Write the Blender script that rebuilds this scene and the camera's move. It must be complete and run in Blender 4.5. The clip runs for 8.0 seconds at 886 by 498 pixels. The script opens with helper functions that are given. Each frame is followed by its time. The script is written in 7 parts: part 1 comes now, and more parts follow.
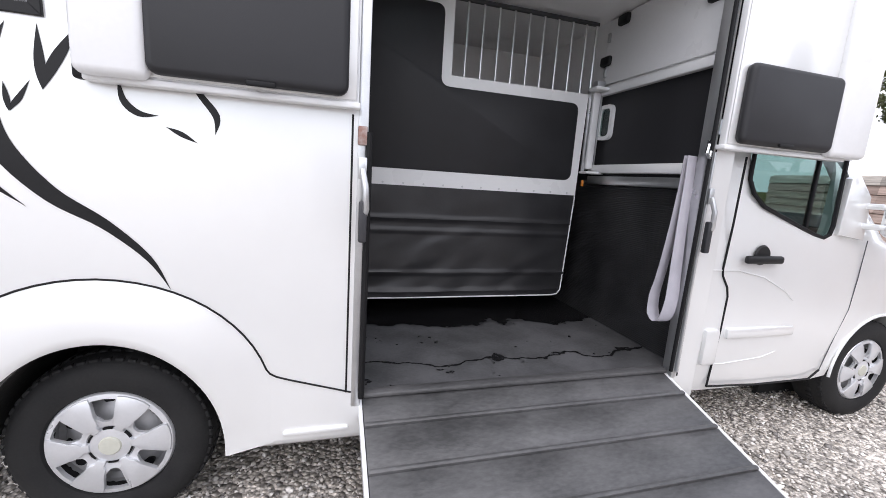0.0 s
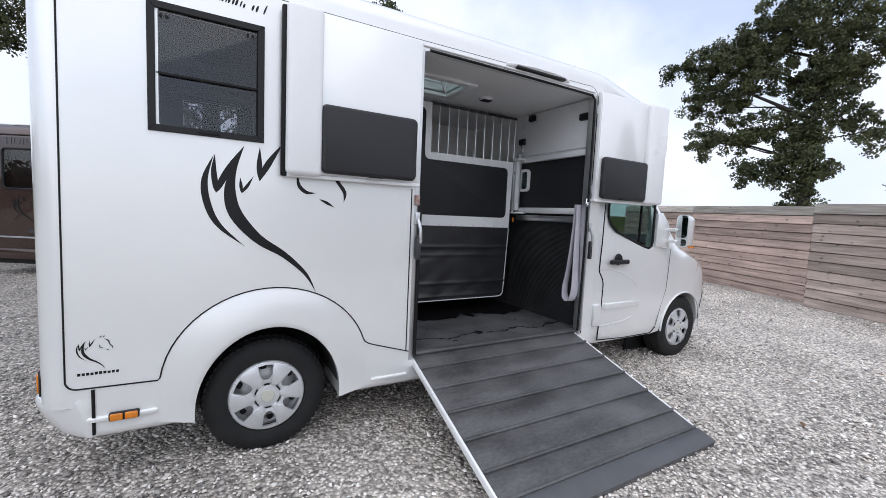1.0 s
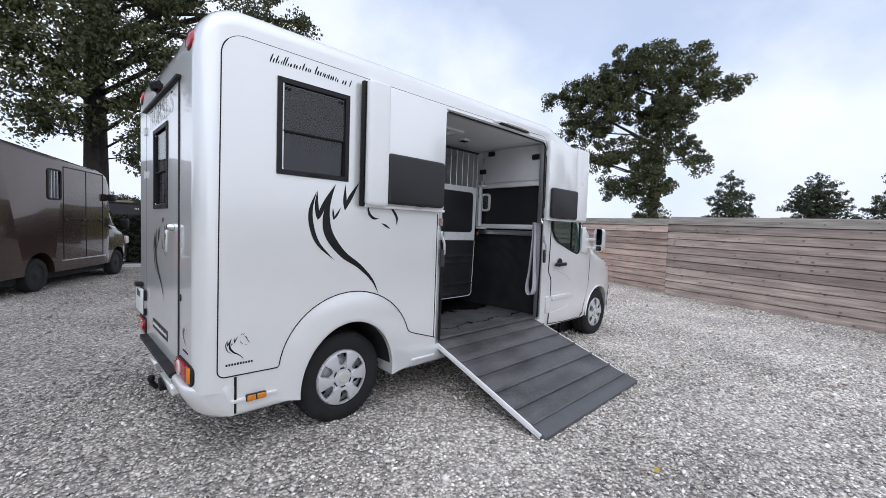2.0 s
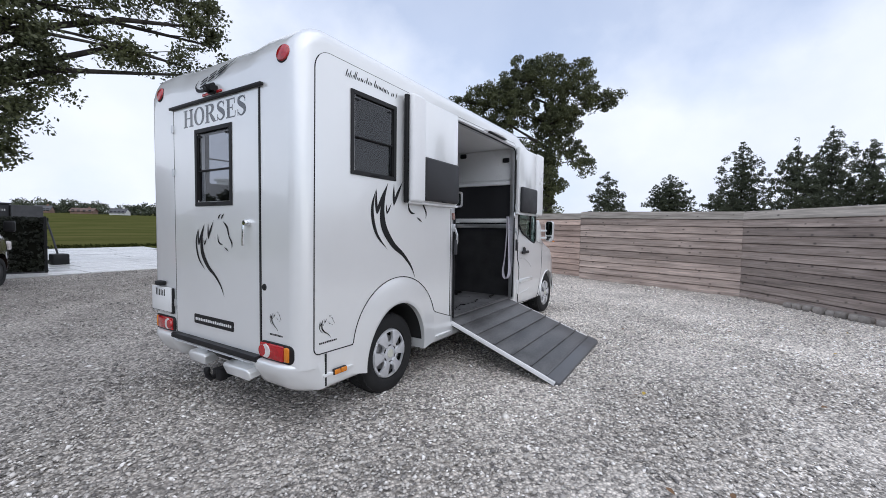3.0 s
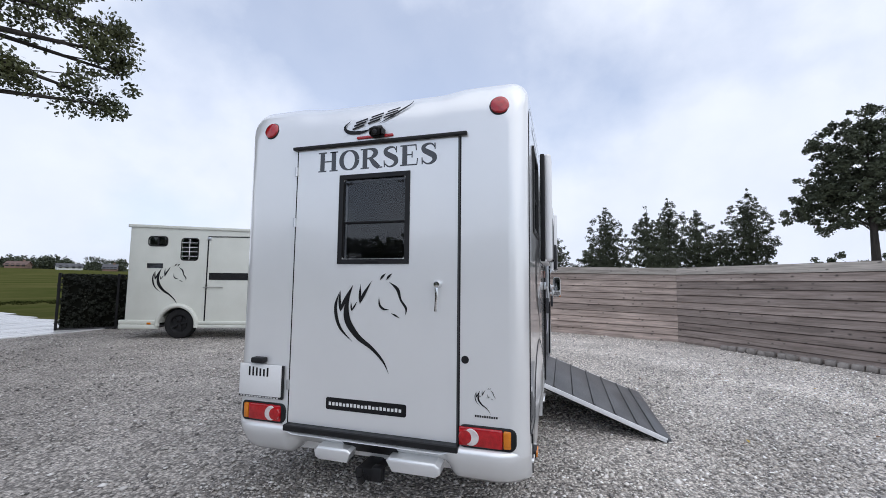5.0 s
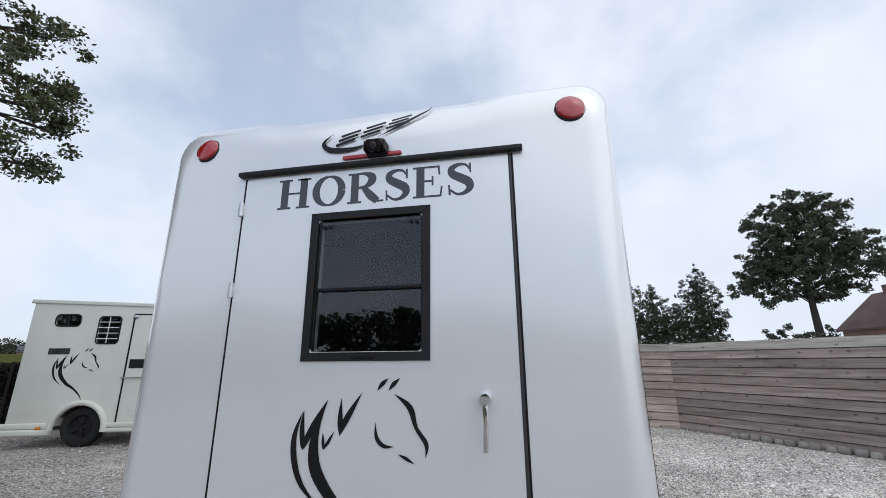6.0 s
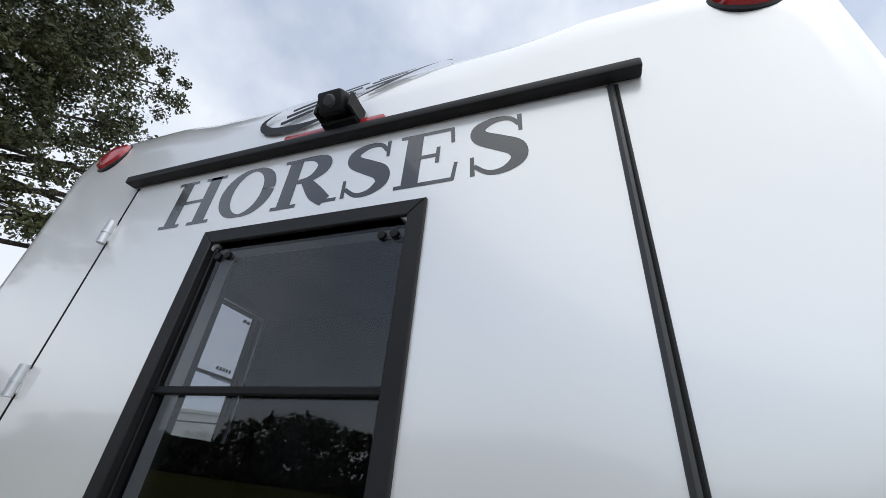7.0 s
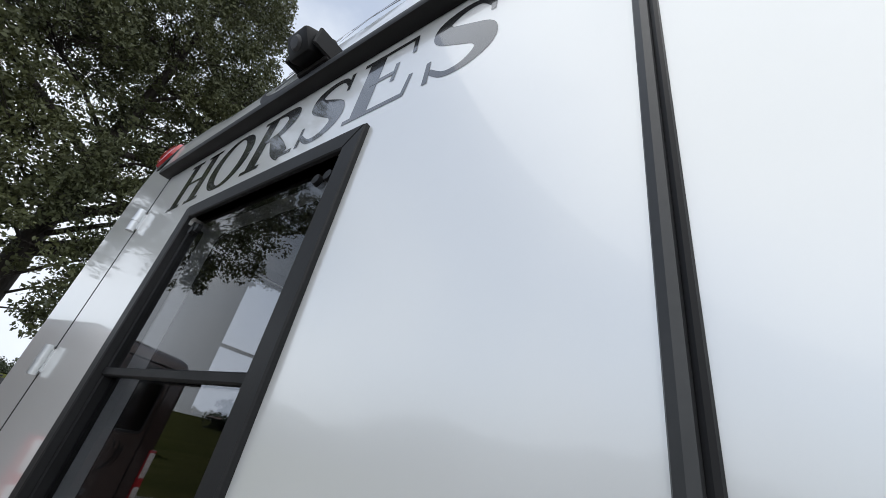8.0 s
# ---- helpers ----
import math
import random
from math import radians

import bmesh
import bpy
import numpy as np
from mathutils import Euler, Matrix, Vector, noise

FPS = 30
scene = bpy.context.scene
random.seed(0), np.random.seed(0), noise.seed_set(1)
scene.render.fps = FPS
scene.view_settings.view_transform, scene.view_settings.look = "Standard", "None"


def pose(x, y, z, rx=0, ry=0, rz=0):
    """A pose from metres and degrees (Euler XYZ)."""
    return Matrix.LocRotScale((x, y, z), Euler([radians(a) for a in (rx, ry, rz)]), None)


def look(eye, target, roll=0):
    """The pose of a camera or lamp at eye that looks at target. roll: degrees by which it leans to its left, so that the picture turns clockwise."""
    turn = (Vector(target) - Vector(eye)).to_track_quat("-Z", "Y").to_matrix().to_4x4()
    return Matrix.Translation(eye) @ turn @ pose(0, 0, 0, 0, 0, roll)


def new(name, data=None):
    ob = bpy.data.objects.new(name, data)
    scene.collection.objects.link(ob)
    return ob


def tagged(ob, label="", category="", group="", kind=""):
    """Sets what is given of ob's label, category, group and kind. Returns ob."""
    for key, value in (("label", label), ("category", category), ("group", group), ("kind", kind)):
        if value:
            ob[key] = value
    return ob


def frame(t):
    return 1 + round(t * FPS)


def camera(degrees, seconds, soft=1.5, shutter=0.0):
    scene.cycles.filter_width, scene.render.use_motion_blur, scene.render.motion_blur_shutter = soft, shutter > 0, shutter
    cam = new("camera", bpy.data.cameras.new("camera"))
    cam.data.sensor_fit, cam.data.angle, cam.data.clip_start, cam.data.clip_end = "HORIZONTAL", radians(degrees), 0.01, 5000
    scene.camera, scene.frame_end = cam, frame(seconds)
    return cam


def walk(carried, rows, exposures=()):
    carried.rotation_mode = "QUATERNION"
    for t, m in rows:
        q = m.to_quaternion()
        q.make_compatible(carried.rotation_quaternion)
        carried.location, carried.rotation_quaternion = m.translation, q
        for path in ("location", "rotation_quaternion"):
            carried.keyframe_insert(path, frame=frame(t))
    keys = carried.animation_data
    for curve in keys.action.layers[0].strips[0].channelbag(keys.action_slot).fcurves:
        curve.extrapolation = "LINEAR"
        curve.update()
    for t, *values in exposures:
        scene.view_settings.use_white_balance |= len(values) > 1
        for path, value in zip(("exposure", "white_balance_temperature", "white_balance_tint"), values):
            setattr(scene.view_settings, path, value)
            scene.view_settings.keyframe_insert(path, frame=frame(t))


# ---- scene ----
cam = camera(95.2, 8.0, soft=0.45)
PATH = [
    (0, (0.798, -1.621, 1.446), (1.350, 0.270, 1.103), 3.80),
    (0.3, (0.521, -1.944, 1.530), (1.223, -0.091, 1.256), 3.10),
    (0.5, (0.301, -2.145, 1.527), (1.096, -0.323, 1.302), 2.70),
    (1, (-0.294, -2.517, 1.495), (0.697, -0.788, 1.327), 2.60),
    (1.2, (-0.560, -2.603, 1.500), (0.508, -0.919, 1.357), 2.40),
    (1.42, (-0.846, -2.668, 1.503), (0.311, -1.044, 1.377), 2.30),
    (1.64, (-1.141, -2.694, 1.513), (0.106, -1.139, 1.400), 2.19),
    (1.86, (-1.439, -2.688, 1.524), (-0.102, -1.207, 1.420), 2.08),
    (2.08, (-1.729, -2.656, 1.528), (-0.308, -1.253, 1.430), 1.92),
    (2.3, (-2.005, -2.605, 1.517), (-0.507, -1.279, 1.422), 1.70),
    (2.5, (-2.232, -2.517, 1.484), (-0.679, -1.262, 1.385), 1.40),
    (3, (-2.766, -2.193, 1.447), (-1.073, -1.134, 1.350), 0.80),
    (3.5, (-3.214, -1.748, 1.436), (-1.435, -0.843, 1.315), 0.70),
    (4, (-3.539, -1.265, 1.428), (-1.699, -0.489, 1.321), 0.80),
    (4.5, (-3.653, -0.708, 1.411), (-1.769, -0.037, 1.409), 0.80),
    (5, (-3.463, -0.199, 1.485), (-1.552, 0.368, 1.652), 0.60),
    (5.2, (-3.312, -0.038, 1.528), (-1.400, 0.484, 1.794), 0.30),
    (5.42, (-3.140, 0.118, 1.554), (-1.227, 0.594, 1.896), 0.08),
    (5.64, (-2.934, 0.249, 1.573), (-1.025, 0.677, 1.985), -0.23),
    (5.86, (-2.704, 0.355, 1.591), (-0.803, 0.740, 2.072), -0.47),
    (6.08, (-2.458, 0.433, 1.613), (-0.571, 0.791, 2.168), -0.48),
    (6.3, (-2.204, 0.483, 1.646), (-0.342, 0.838, 2.282), -0.10),
    (6.5, (-1.952, 0.474, 1.692), (-0.129, 0.866, 2.416), 0.90),
    (7, (-1.550, 0.504, 1.769), (0.037, 1.141, 2.805), 5.30),
    (7.5, (-1.349, 0.466, 1.807), (-0.034, 1.461, 2.939), 12.90),
    (8, (-1.246, 0.393, 1.834), (0.069, 1.534, 2.819), 12.30),
]
walk(cam, [(t, look(eye, target, roll)) for t, eye, target, roll in PATH], exposures=[(0.0, 0.66, 6750, 13), (0.5, 0.38, 6550, 11), (1.0, 0.1, 6450, 10), (2.3, 0.0, 6350, 10), (3.5, -0.08, 6350, 10), (5.2, -0.12, 6350, 10), (6.3, -0.2, 6400, 7), (6.6, -0.2, 6450, 7), (7.2, -0.05, 6650, 7), (8.0, 0.0, 6650, 6)])

# ---- light ----
world = bpy.data.worlds.new("sky")
scene.world = world
world.use_nodes = True
wn, wl = world.node_tree.nodes, world.node_tree.links
wn.clear()
SUN_ELEV, SUN_AZ = 58.0, 230.0
w_out = wn.new("ShaderNodeOutputWorld")
w_bg = wn.new("ShaderNodeBackground")
w_sky = wn.new("ShaderNodeTexSky")
w_sky.sky_type, w_sky.sun_disc = "NISHITA", False
w_sky.sun_elevation, w_sky.sun_rotation = radians(SUN_ELEV), radians(90 - SUN_AZ)
w_sky.air_density, w_sky.dust_density = 1.0, 2.0
w_gain = wn.new("ShaderNodeMixRGB")
w_gain.blend_type = "MULTIPLY"
w_gain.inputs[0].default_value = 1.0
w_gain.inputs[2].default_value = (1.28, 1.36, 1.5, 1)
wl.new(w_sky.outputs[0], w_gain.inputs[1])
# broken cloud over the blue
w_tc = wn.new("ShaderNodeTexCoord")
w_map = wn.new("ShaderNodeMapping")
w_map.inputs["Scale"].default_value = (1.0, 1.0, 1.25)
wl.new(w_tc.outputs["Generated"], w_map.inputs[0])
w_n = wn.new("ShaderNodeTexNoise")
w_n.inputs["Scale"].default_value, w_n.inputs["Detail"].default_value, w_n.inputs["Roughness"].default_value = 1.35, 8.0, 0.52
wl.new(w_map.outputs[0], w_n.inputs["Vector"])
w_r = wn.new("ShaderNodeValToRGB")
w_r.color_ramp.elements[0].position, w_r.color_ramp.elements[1].position = 0.40, 0.56
w_r.color_ramp.elements[0].color, w_r.color_ramp.elements[1].color = (0.5, 0.5, 0.5, 1), (1, 1, 1, 1)
wl.new(w_n.outputs[0], w_r.inputs[0])
w_n2 = wn.new("ShaderNodeTexNoise")
w_n2.inputs["Scale"].default_value, w_n2.inputs["Detail"].default_value = 4.5, 6.0
wl.new(w_map.outputs[0], w_n2.inputs["Vector"])
w_r2 = wn.new("ShaderNodeValToRGB")
w_r2.color_ramp.elements[0].position, w_r2.color_ramp.elements[1].position = 0.30, 0.72
w_r2.color_ramp.elements[0].color, w_r2.color_ramp.elements[1].color = (6.3, 6.8, 7.9, 1), (7.5, 7.85, 8.7, 1)
wl.new(w_n2.outputs[0], w_r2.inputs[0])
w_mix = wn.new("ShaderNodeMixRGB")
wl.new(w_r.outputs[0], w_mix.inputs[0])
wl.new(w_gain.outputs[0], w_mix.inputs[1])
wl.new(w_r2.outputs[0], w_mix.inputs[2])
wl.new(w_mix.outputs[0], w_bg.inputs[0])
w_bg.inputs[1].default_value = 0.135
wl.new(w_bg.outputs[0], w_out.inputs[0])
sun_data = bpy.data.lights.new("sun", "SUN")
sun_data.energy, sun_data.angle, sun_data.color = 1.0, radians(100), (1.0, 0.97, 0.92)
sun = new("sun", sun_data)
se, sa = radians(SUN_ELEV), radians(SUN_AZ)
sun.matrix_world = look((30 * math.cos(sa) * math.cos(se), 30 * math.sin(sa) * math.cos(se), 30 * math.sin(se)), (0, 0, 0))


# ---- materials ----
def material(name, c1, c2=None, rough=0.5, metal=0.0, scale=6.0, fine=60.0, bump=0.0, coat=0.0, dist=0.01, stretch=(1, 1, 1), per_object=0.0, spec=0.5, space="Object"):
    """A surface with broad and fine variation between two colours, relief and gloss."""
    m = bpy.data.materials.new(name)
    m.use_nodes = True
    n, l = m.node_tree.nodes, m.node_tree.links
    b = n["Principled BSDF"]
    c2 = c2 or tuple(v * 0.85 for v in c1)
    tc = n.new("ShaderNodeTexCoord")
    mp = n.new("ShaderNodeMapping")
    mp.inputs["Scale"].default_value = stretch
    l.new(tc.outputs[space], mp.inputs[0])
    a = n.new("ShaderNodeTexNoise")
    a.inputs["Scale"].default_value, a.inputs["Detail"].default_value = scale, 5
    l.new(mp.outputs[0], a.inputs["Vector"])
    f = n.new("ShaderNodeTexNoise")
    f.inputs["Scale"].default_value, f.inputs["Detail"].default_value = fine, 3
    l.new(mp.outputs[0], f.inputs["Vector"])
    add = n.new("ShaderNodeMath")
    add.operation = "MULTIPLY_ADD"
    add.inputs[1].default_value = 0.35
    l.new(f.outputs[0], add.inputs[0])
    l.new(a.outputs[0], add.inputs[2])
    ramp = n.new("ShaderNodeValToRGB")
    ramp.color_ramp.elements[0].position, ramp.color_ramp.elements[1].position = 0.5, 0.85
    ramp.color_ramp.elements[0].color, ramp.color_ramp.elements[1].color = (*c1, 1), (*c2, 1)
    l.new(add.outputs[0], ramp.inputs[0])
    col = ramp.outputs[0]
    if per_object:
        oi = n.new("ShaderNodeObjectInfo")
        hsv = n.new("ShaderNodeHueSaturation")
        mr = n.new("ShaderNodeMapRange")
        mr.inputs[3].default_value, mr.inputs[4].default_value = 1 - per_object, 1 + per_object
        l.new(oi.outputs["Random"], mr.inputs[0])
        l.new(mr.outputs[0], hsv.inputs["Value"])
        l.new(col, hsv.inputs["Color"])
        col = hsv.outputs[0]
    l.new(col, b.inputs["Base Color"])
    rr = n.new("ShaderNodeMapRange")
    rr.inputs[1].default_value, rr.inputs[2].default_value = 0.3, 0.7
    rr.inputs[3].default_value, rr.inputs[4].default_value = max(0.02, rough * 0.85), min(1, rough * 1.15)
    l.new(a.outputs[0], rr.inputs[0])
    l.new(rr.outputs[0], b.inputs["Roughness"])
    b.inputs["Metallic"].default_value = metal
    b.inputs["Coat Weight"].default_value = coat
    b.inputs["Coat Roughness"].default_value = 0.04
    b.inputs["Specular IOR Level"].default_value = spec
    if bump:
        bp = n.new("ShaderNodeBump")
        bp.inputs["Strength"].default_value, bp.inputs["Distance"].default_value = bump, dist
        l.new(f.outputs[0], bp.inputs["Height"])
        l.new(bp.outputs[0], b.inputs["Normal"])
    return m


def glass_material(name, tint, rough=0.0, mix=0.85):
    """A thin tinted pane: mirror gloss over a see-through tint."""
    m = bpy.data.materials.new(name)
    m.use_nodes = True
    n, l = m.node_tree.nodes, m.node_tree.links
    n.remove(n["Principled BSDF"])
    out = n["Material Output"]
    tr = n.new("ShaderNodeBsdfTransparent")
    tr.inputs[0].default_value = (*tint, 1)
    gl = n.new("ShaderNodeBsdfGlossy")
    gl.inputs["Roughness"].default_value = rough
    lw = n.new("ShaderNodeLayerWeight")
    lw.inputs[0].default_value = 0.5
    pw = n.new("ShaderNodeMath")
    pw.operation = "POWER"
    pw.inputs[1].default_value = 5.0
    l.new(lw.outputs["Facing"], pw.inputs[0])
    fr = n.new("ShaderNodeMath")
    fr.operation = "MULTIPLY_ADD"
    fr.inputs[1].default_value, fr.inputs[2].default_value = 0.9, 0.05
    l.new(pw.outputs[0], fr.inputs[0])
    mx = n.new("ShaderNodeMixShader")
    l.new(fr.outputs[0], mx.inputs[0])
    l.new(tr.outputs[0], mx.inputs[1])
    l.new(gl.outputs[0], mx.inputs[2])
    l.new(mx.outputs[0], out.inputs[0])
    return m


M_PAINT = material("silver_paint", (0.87, 0.877, 0.872), (0.84, 0.847, 0.842), 0.27, 0.33, 1.1, 6, 0.0, 1.0, 0.0004)
for _link in list(M_PAINT.node_tree.links):
    if _link.to_socket.name == "Roughness":
        M_PAINT.node_tree.links.remove(_link)
M_PAINT.node_tree.nodes["Principled BSDF"].inputs["Roughness"].default_value = 0.28
M_WHITE = material("white_gelcoat", (0.84, 0.845, 0.85), (0.80, 0.805, 0.81), 0.3, 0, 2, 50, 0.02, 0.3, 0.001)
M_LINER = material("white_lining", (0.88, 0.885, 0.885), (0.84, 0.845, 0.845), 0.35, 0, 2, 30, 0.03, 0.0, 0.002)
M_BLACKPLASTIC = material("black_plastic", (0.010, 0.010, 0.011), (0.016, 0.016, 0.017), 0.5, 0, 8, 300, 0.1, 0, 0.0006, spec=0.3)
M_PAD = material("dark_leatherette", (0.016, 0.016, 0.018), (0.022, 0.022, 0.025), 0.5, 0, 5, 500, 0.25, 0, 0.0008, spec=0.4)
M_RUBBER = material("rubber_mat", (0.042, 0.042, 0.043), (0.120, 0.119, 0.121), 0.42, 0, 4.0, 60, 0.4, 0, 0.003, (0.5, 1.2, 1.2))
M_TYRE = material("tyre_rubber", (0.012, 0.012, 0.013), (0.022, 0.022, 0.022), 0.75, 0, 8, 120, 0.25, 0, 0.002, spec=0.3)
M_SEAL = material("black_seal", (0.006, 0.006, 0.007), (0.010, 0.010, 0.011), 0.5, 0, 10, 200, 0.05, 0, 0.0005, spec=0.25)
M_ALU = material("aluminium", (0.66, 0.67, 0.68), (0.56, 0.57, 0.58), 0.32, 0.9, 8, 200, 0.08, 0, 0.0006)
M_CHROME = material("chrome", (0.78, 0.79, 0.8), (0.72, 0.73, 0.74), 0.1, 1.0, 5, 60, 0.0)
M_CAP = material("silver_wheel_trim", (0.74, 0.75, 0.77), (0.67, 0.68, 0.70), 0.3, 0.45, 6, 90, 0.05, 0.3, 0.001)
M_DECAL = material("black_decal", (0.006, 0.006, 0.007), (0.010, 0.010, 0.011), 0.4, 0, 5, 80, 0.0, spec=0.3)
M_GREYDECAL = material("grey_decal", (0.022, 0.023, 0.025), (0.03, 0.031, 0.033), 0.16, 0.1, 5, 80, 0.0, 1.0)
M_RED = material("red_lens", (0.50, 0.008, 0.014), (0.34, 0.005, 0.009), 0.12, 0, 40, 160, 0.1, 0.8, 0.002)
M_AMBER = material("amber_lens", (0.75, 0.24, 0.015), (0.62, 0.18, 0.01), 0.15, 0, 30, 160, 0.1, 0.6, 0.002)
M_CLEARLENS = material("clear_lens", (0.75, 0.70, 0.68), (0.62, 0.55, 0.54), 0.12, 0, 30, 160, 0.1, 0.6, 0.002)
M_PLATE = material("plate_white", (0.80, 0.80, 0.79), (0.76, 0.76, 0.75), 0.35, 0, 4, 60)
M_STRAP = material("grey_webbing", (0.47, 0.455, 0.50), (0.38, 0.37, 0.41), 0.8, 0, 6, 350, 0.4, 0, 0.001)
M_TINT = glass_material("tinted_glass", (0.74, 0.75, 0.77))
M_CLEAR = glass_material("window_glass", (0.66, 0.75, 0.73))
M_UNDER = material("black_underbody", (0.012, 0.012, 0.012), (0.02, 0.02, 0.02), 0.8, 0, 6, 60, 0.2)
M_BROWN = material("brown_metallic_paint", (0.066, 0.038, 0.031), (0.056, 0.032, 0.026), 0.22, 0.5, 2, 700, 0.03, 0.8, 0.0004)
M_CREAM = material("cream_gelcoat", (0.72, 0.73, 0.66), (0.66, 0.67, 0.60), 0.35, 0, 2, 40, 0.02, 0.2, 0.001)
def board_material(name, c1, c2):
    """Weathered softwood: long grain, streaks and dark knots."""
    m = material(name, c1, c2, 0.8, 0, 2.0, 9, 0.35, 0, 0.004, (0.7, 7, 7), 0.26)
    n, l = m.node_tree.nodes, m.node_tree.links
    b = n["Principled BSDF"]
    tc = n.new("ShaderNodeTexCoord")
    mp = n.new("ShaderNodeMapping")
    mp.inputs["Scale"].default_value = (4.2, 1.0, 6.5)
    oi = n.new("ShaderNodeObjectInfo")
    far = n.new("ShaderNodeMath")
    far.operation, far.inputs[1].default_value = "MULTIPLY", 37.0
    l.new(oi.outputs["Random"], far.inputs[0])
    l.new(far.outputs[0], mp.inputs["Location"])
    l.new(tc.outputs["Object"], mp.inputs[0])
    wob = n.new("ShaderNodeTexNoise")
    wob.inputs["Scale"].default_value, wob.inputs["Detail"].default_value = 9.0, 3
    l.new(tc.outputs["Object"], wob.inputs["Vector"])
    mv = n.new("ShaderNodeMixRGB")
    mv.blend_type, mv.inputs[0].default_value = "ADD", 0.12
    l.new(mp.outputs[0], mv.inputs[1])
    l.new(wob.outputs["Color"], mv.inputs[2])
    sp = n.new("ShaderNodeSeparateXYZ")
    l.new(mv.outputs[0], sp.inputs[0])
    flat = n.new("ShaderNodeCombineXYZ")
    l.new(sp.outputs["X"], flat.inputs["X"])
    l.new(sp.outputs["Z"], flat.inputs["Y"])
    vo = n.new("ShaderNodeTexVoronoi")
    vo.voronoi_dimensions = "2D"
    vo.inputs["Scale"].default_value = 1.0
    l.new(flat.outputs[0], vo.inputs["Vector"])
    kn = n.new("ShaderNodeMapRange")
    kn.inputs[1].default_value, kn.inputs[2].default_value, kn.inputs[3].default_value, kn.inputs[4].default_value = 0.04, 0.19, 0.30, 1.0
    rare = n.new("ShaderNodeSeparateColor")
    l.new(vo.outputs["Color"], rare.inputs[0])
    size = n.new("ShaderNodeMapRange")
    size.inputs[1].default_value, size.inputs[2].default_value, size.inputs[3].default_value, size.inputs[4].default_value = 0.55, 0.95, 0.16, 0.0
    l.new(rare.outputs[0], size.inputs[0])
    shrunk = n.new("ShaderNodeMath")
    l.new(vo.outputs["Distance"], shrunk.inputs[0])
    l.new(size.outputs[0], shrunk.inputs[1])
    l.new(shrunk.outputs[0], kn.inputs[0])
    mpg = n.new("ShaderNodeMapping")
    mpg.inputs["Scale"].default_value = (1.2, 30, 55)
    l.new(tc.outputs["Object"], mpg.inputs[0])
    gr = n.new("ShaderNodeTexNoise")
    gr.inputs["Scale"].default_value, gr.inputs["Detail"].default_value = 1.0, 4
    l.new(mpg.outputs[0], gr.inputs["Vector"])
    gm = n.new("ShaderNodeMapRange")
    gm.inputs[1].default_value, gm.inputs[2].default_value, gm.inputs[3].default_value, gm.inputs[4].default_value = 0.3, 0.7, 0.72, 1.22
    l.new(gr.outputs[0], gm.inputs[0])
    mul = n.new("ShaderNodeMath")
    mul.operation = "MULTIPLY"
    l.new(kn.outputs[0], mul.inputs[0])
    l.new(gm.outputs[0], mul.inputs[1])
    mx = n.new("ShaderNodeMixRGB")
    mx.blend_type, mx.inputs[0].default_value = "MULTIPLY", 1
    l.new(b.inputs["Base Color"].links[0].from_socket, mx.inputs[1])
    l.new(mul.outputs[0], mx.inputs[2])
    l.new(mx.outputs[0], b.inputs["Base Color"])
    return m


M_WOOD = board_material("weathered_board", (0.53, 0.43, 0.375), (0.32, 0.257, 0.222))
M_BARK = material("bark", (0.045, 0.038, 0.032), (0.024, 0.020, 0.017), 0.9, 0, 3, 14, 0.9, 0, 0.05, (1, 1, 0.25))
M_LEAF = material("leaves", (0.086, 0.095, 0.034), (0.042, 0.052, 0.021), 0.6, 0, 0.5, 3, 0.0)
M_LEAF_DARK = material("dark_leaves", (0.066, 0.080, 0.042), (0.038, 0.048, 0.027), 0.65, 0, 0.4, 3, 0.0)
M_HEDGE = material("hedge_leaves", (0.014, 0.018, 0.008), (0.007, 0.009, 0.005), 0.7, 0, 2, 20, 0.0)
M_LIP = material("grey_rubber_lip", (0.026, 0.027, 0.028), (0.04, 0.041, 0.043), 0.4, 0, 5, 120, 0.05, 0, 0.0005)
M_CONCRETE = material("pale_concrete", (0.76, 0.76, 0.75), (0.36, 0.36, 0.36), 0.28, 0, 1.5, 9, 0.1, 0, 0.004, (0.22, 2.4, 1))
M_COBBLE = material("cobble_stone", (0.36, 0.33, 0.30), (0.22, 0.20, 0.185), 0.85, 0, 9, 60, 0.4, 0, 0.006, per_object=0.2)
M_DARKSTEEL = material("dark_grey_steel", (0.035, 0.036, 0.04), (0.05, 0.05, 0.055), 0.5, 0.2, 2, 40, 0.05)


# ---- mesh helpers ----
def bm_object(name, bm, mat, parent=None, smooth=None):
    me = bpy.data.meshes.new(name)
    bm.normal_update()
    bm.to_mesh(me)
    bm.free()
    for m in (mat if isinstance(mat, (list, tuple)) else [mat]):
        me.materials.append(m)
    if smooth:
        me.polygons.foreach_set("use_smooth", [True] * len(me.polygons))
        me.set_sharp_from_angle(angle=radians(smooth))
    ob = new(name, me)
    if parent is not None:
        ob.parent = parent
    return ob


def part(name, bm, mat, parent, label="", smooth=35):
    ob = bm_object(name, bm, mat, parent, smooth)
    return tagged(ob, label) if label else ob


def thing(name, label, category, m=None, group="", kind=""):
    ob = new(name)
    ob.empty_display_size = 0.2
    if m is not None:
        ob.matrix_basis = m
    return tagged(ob, label, category, group, kind)


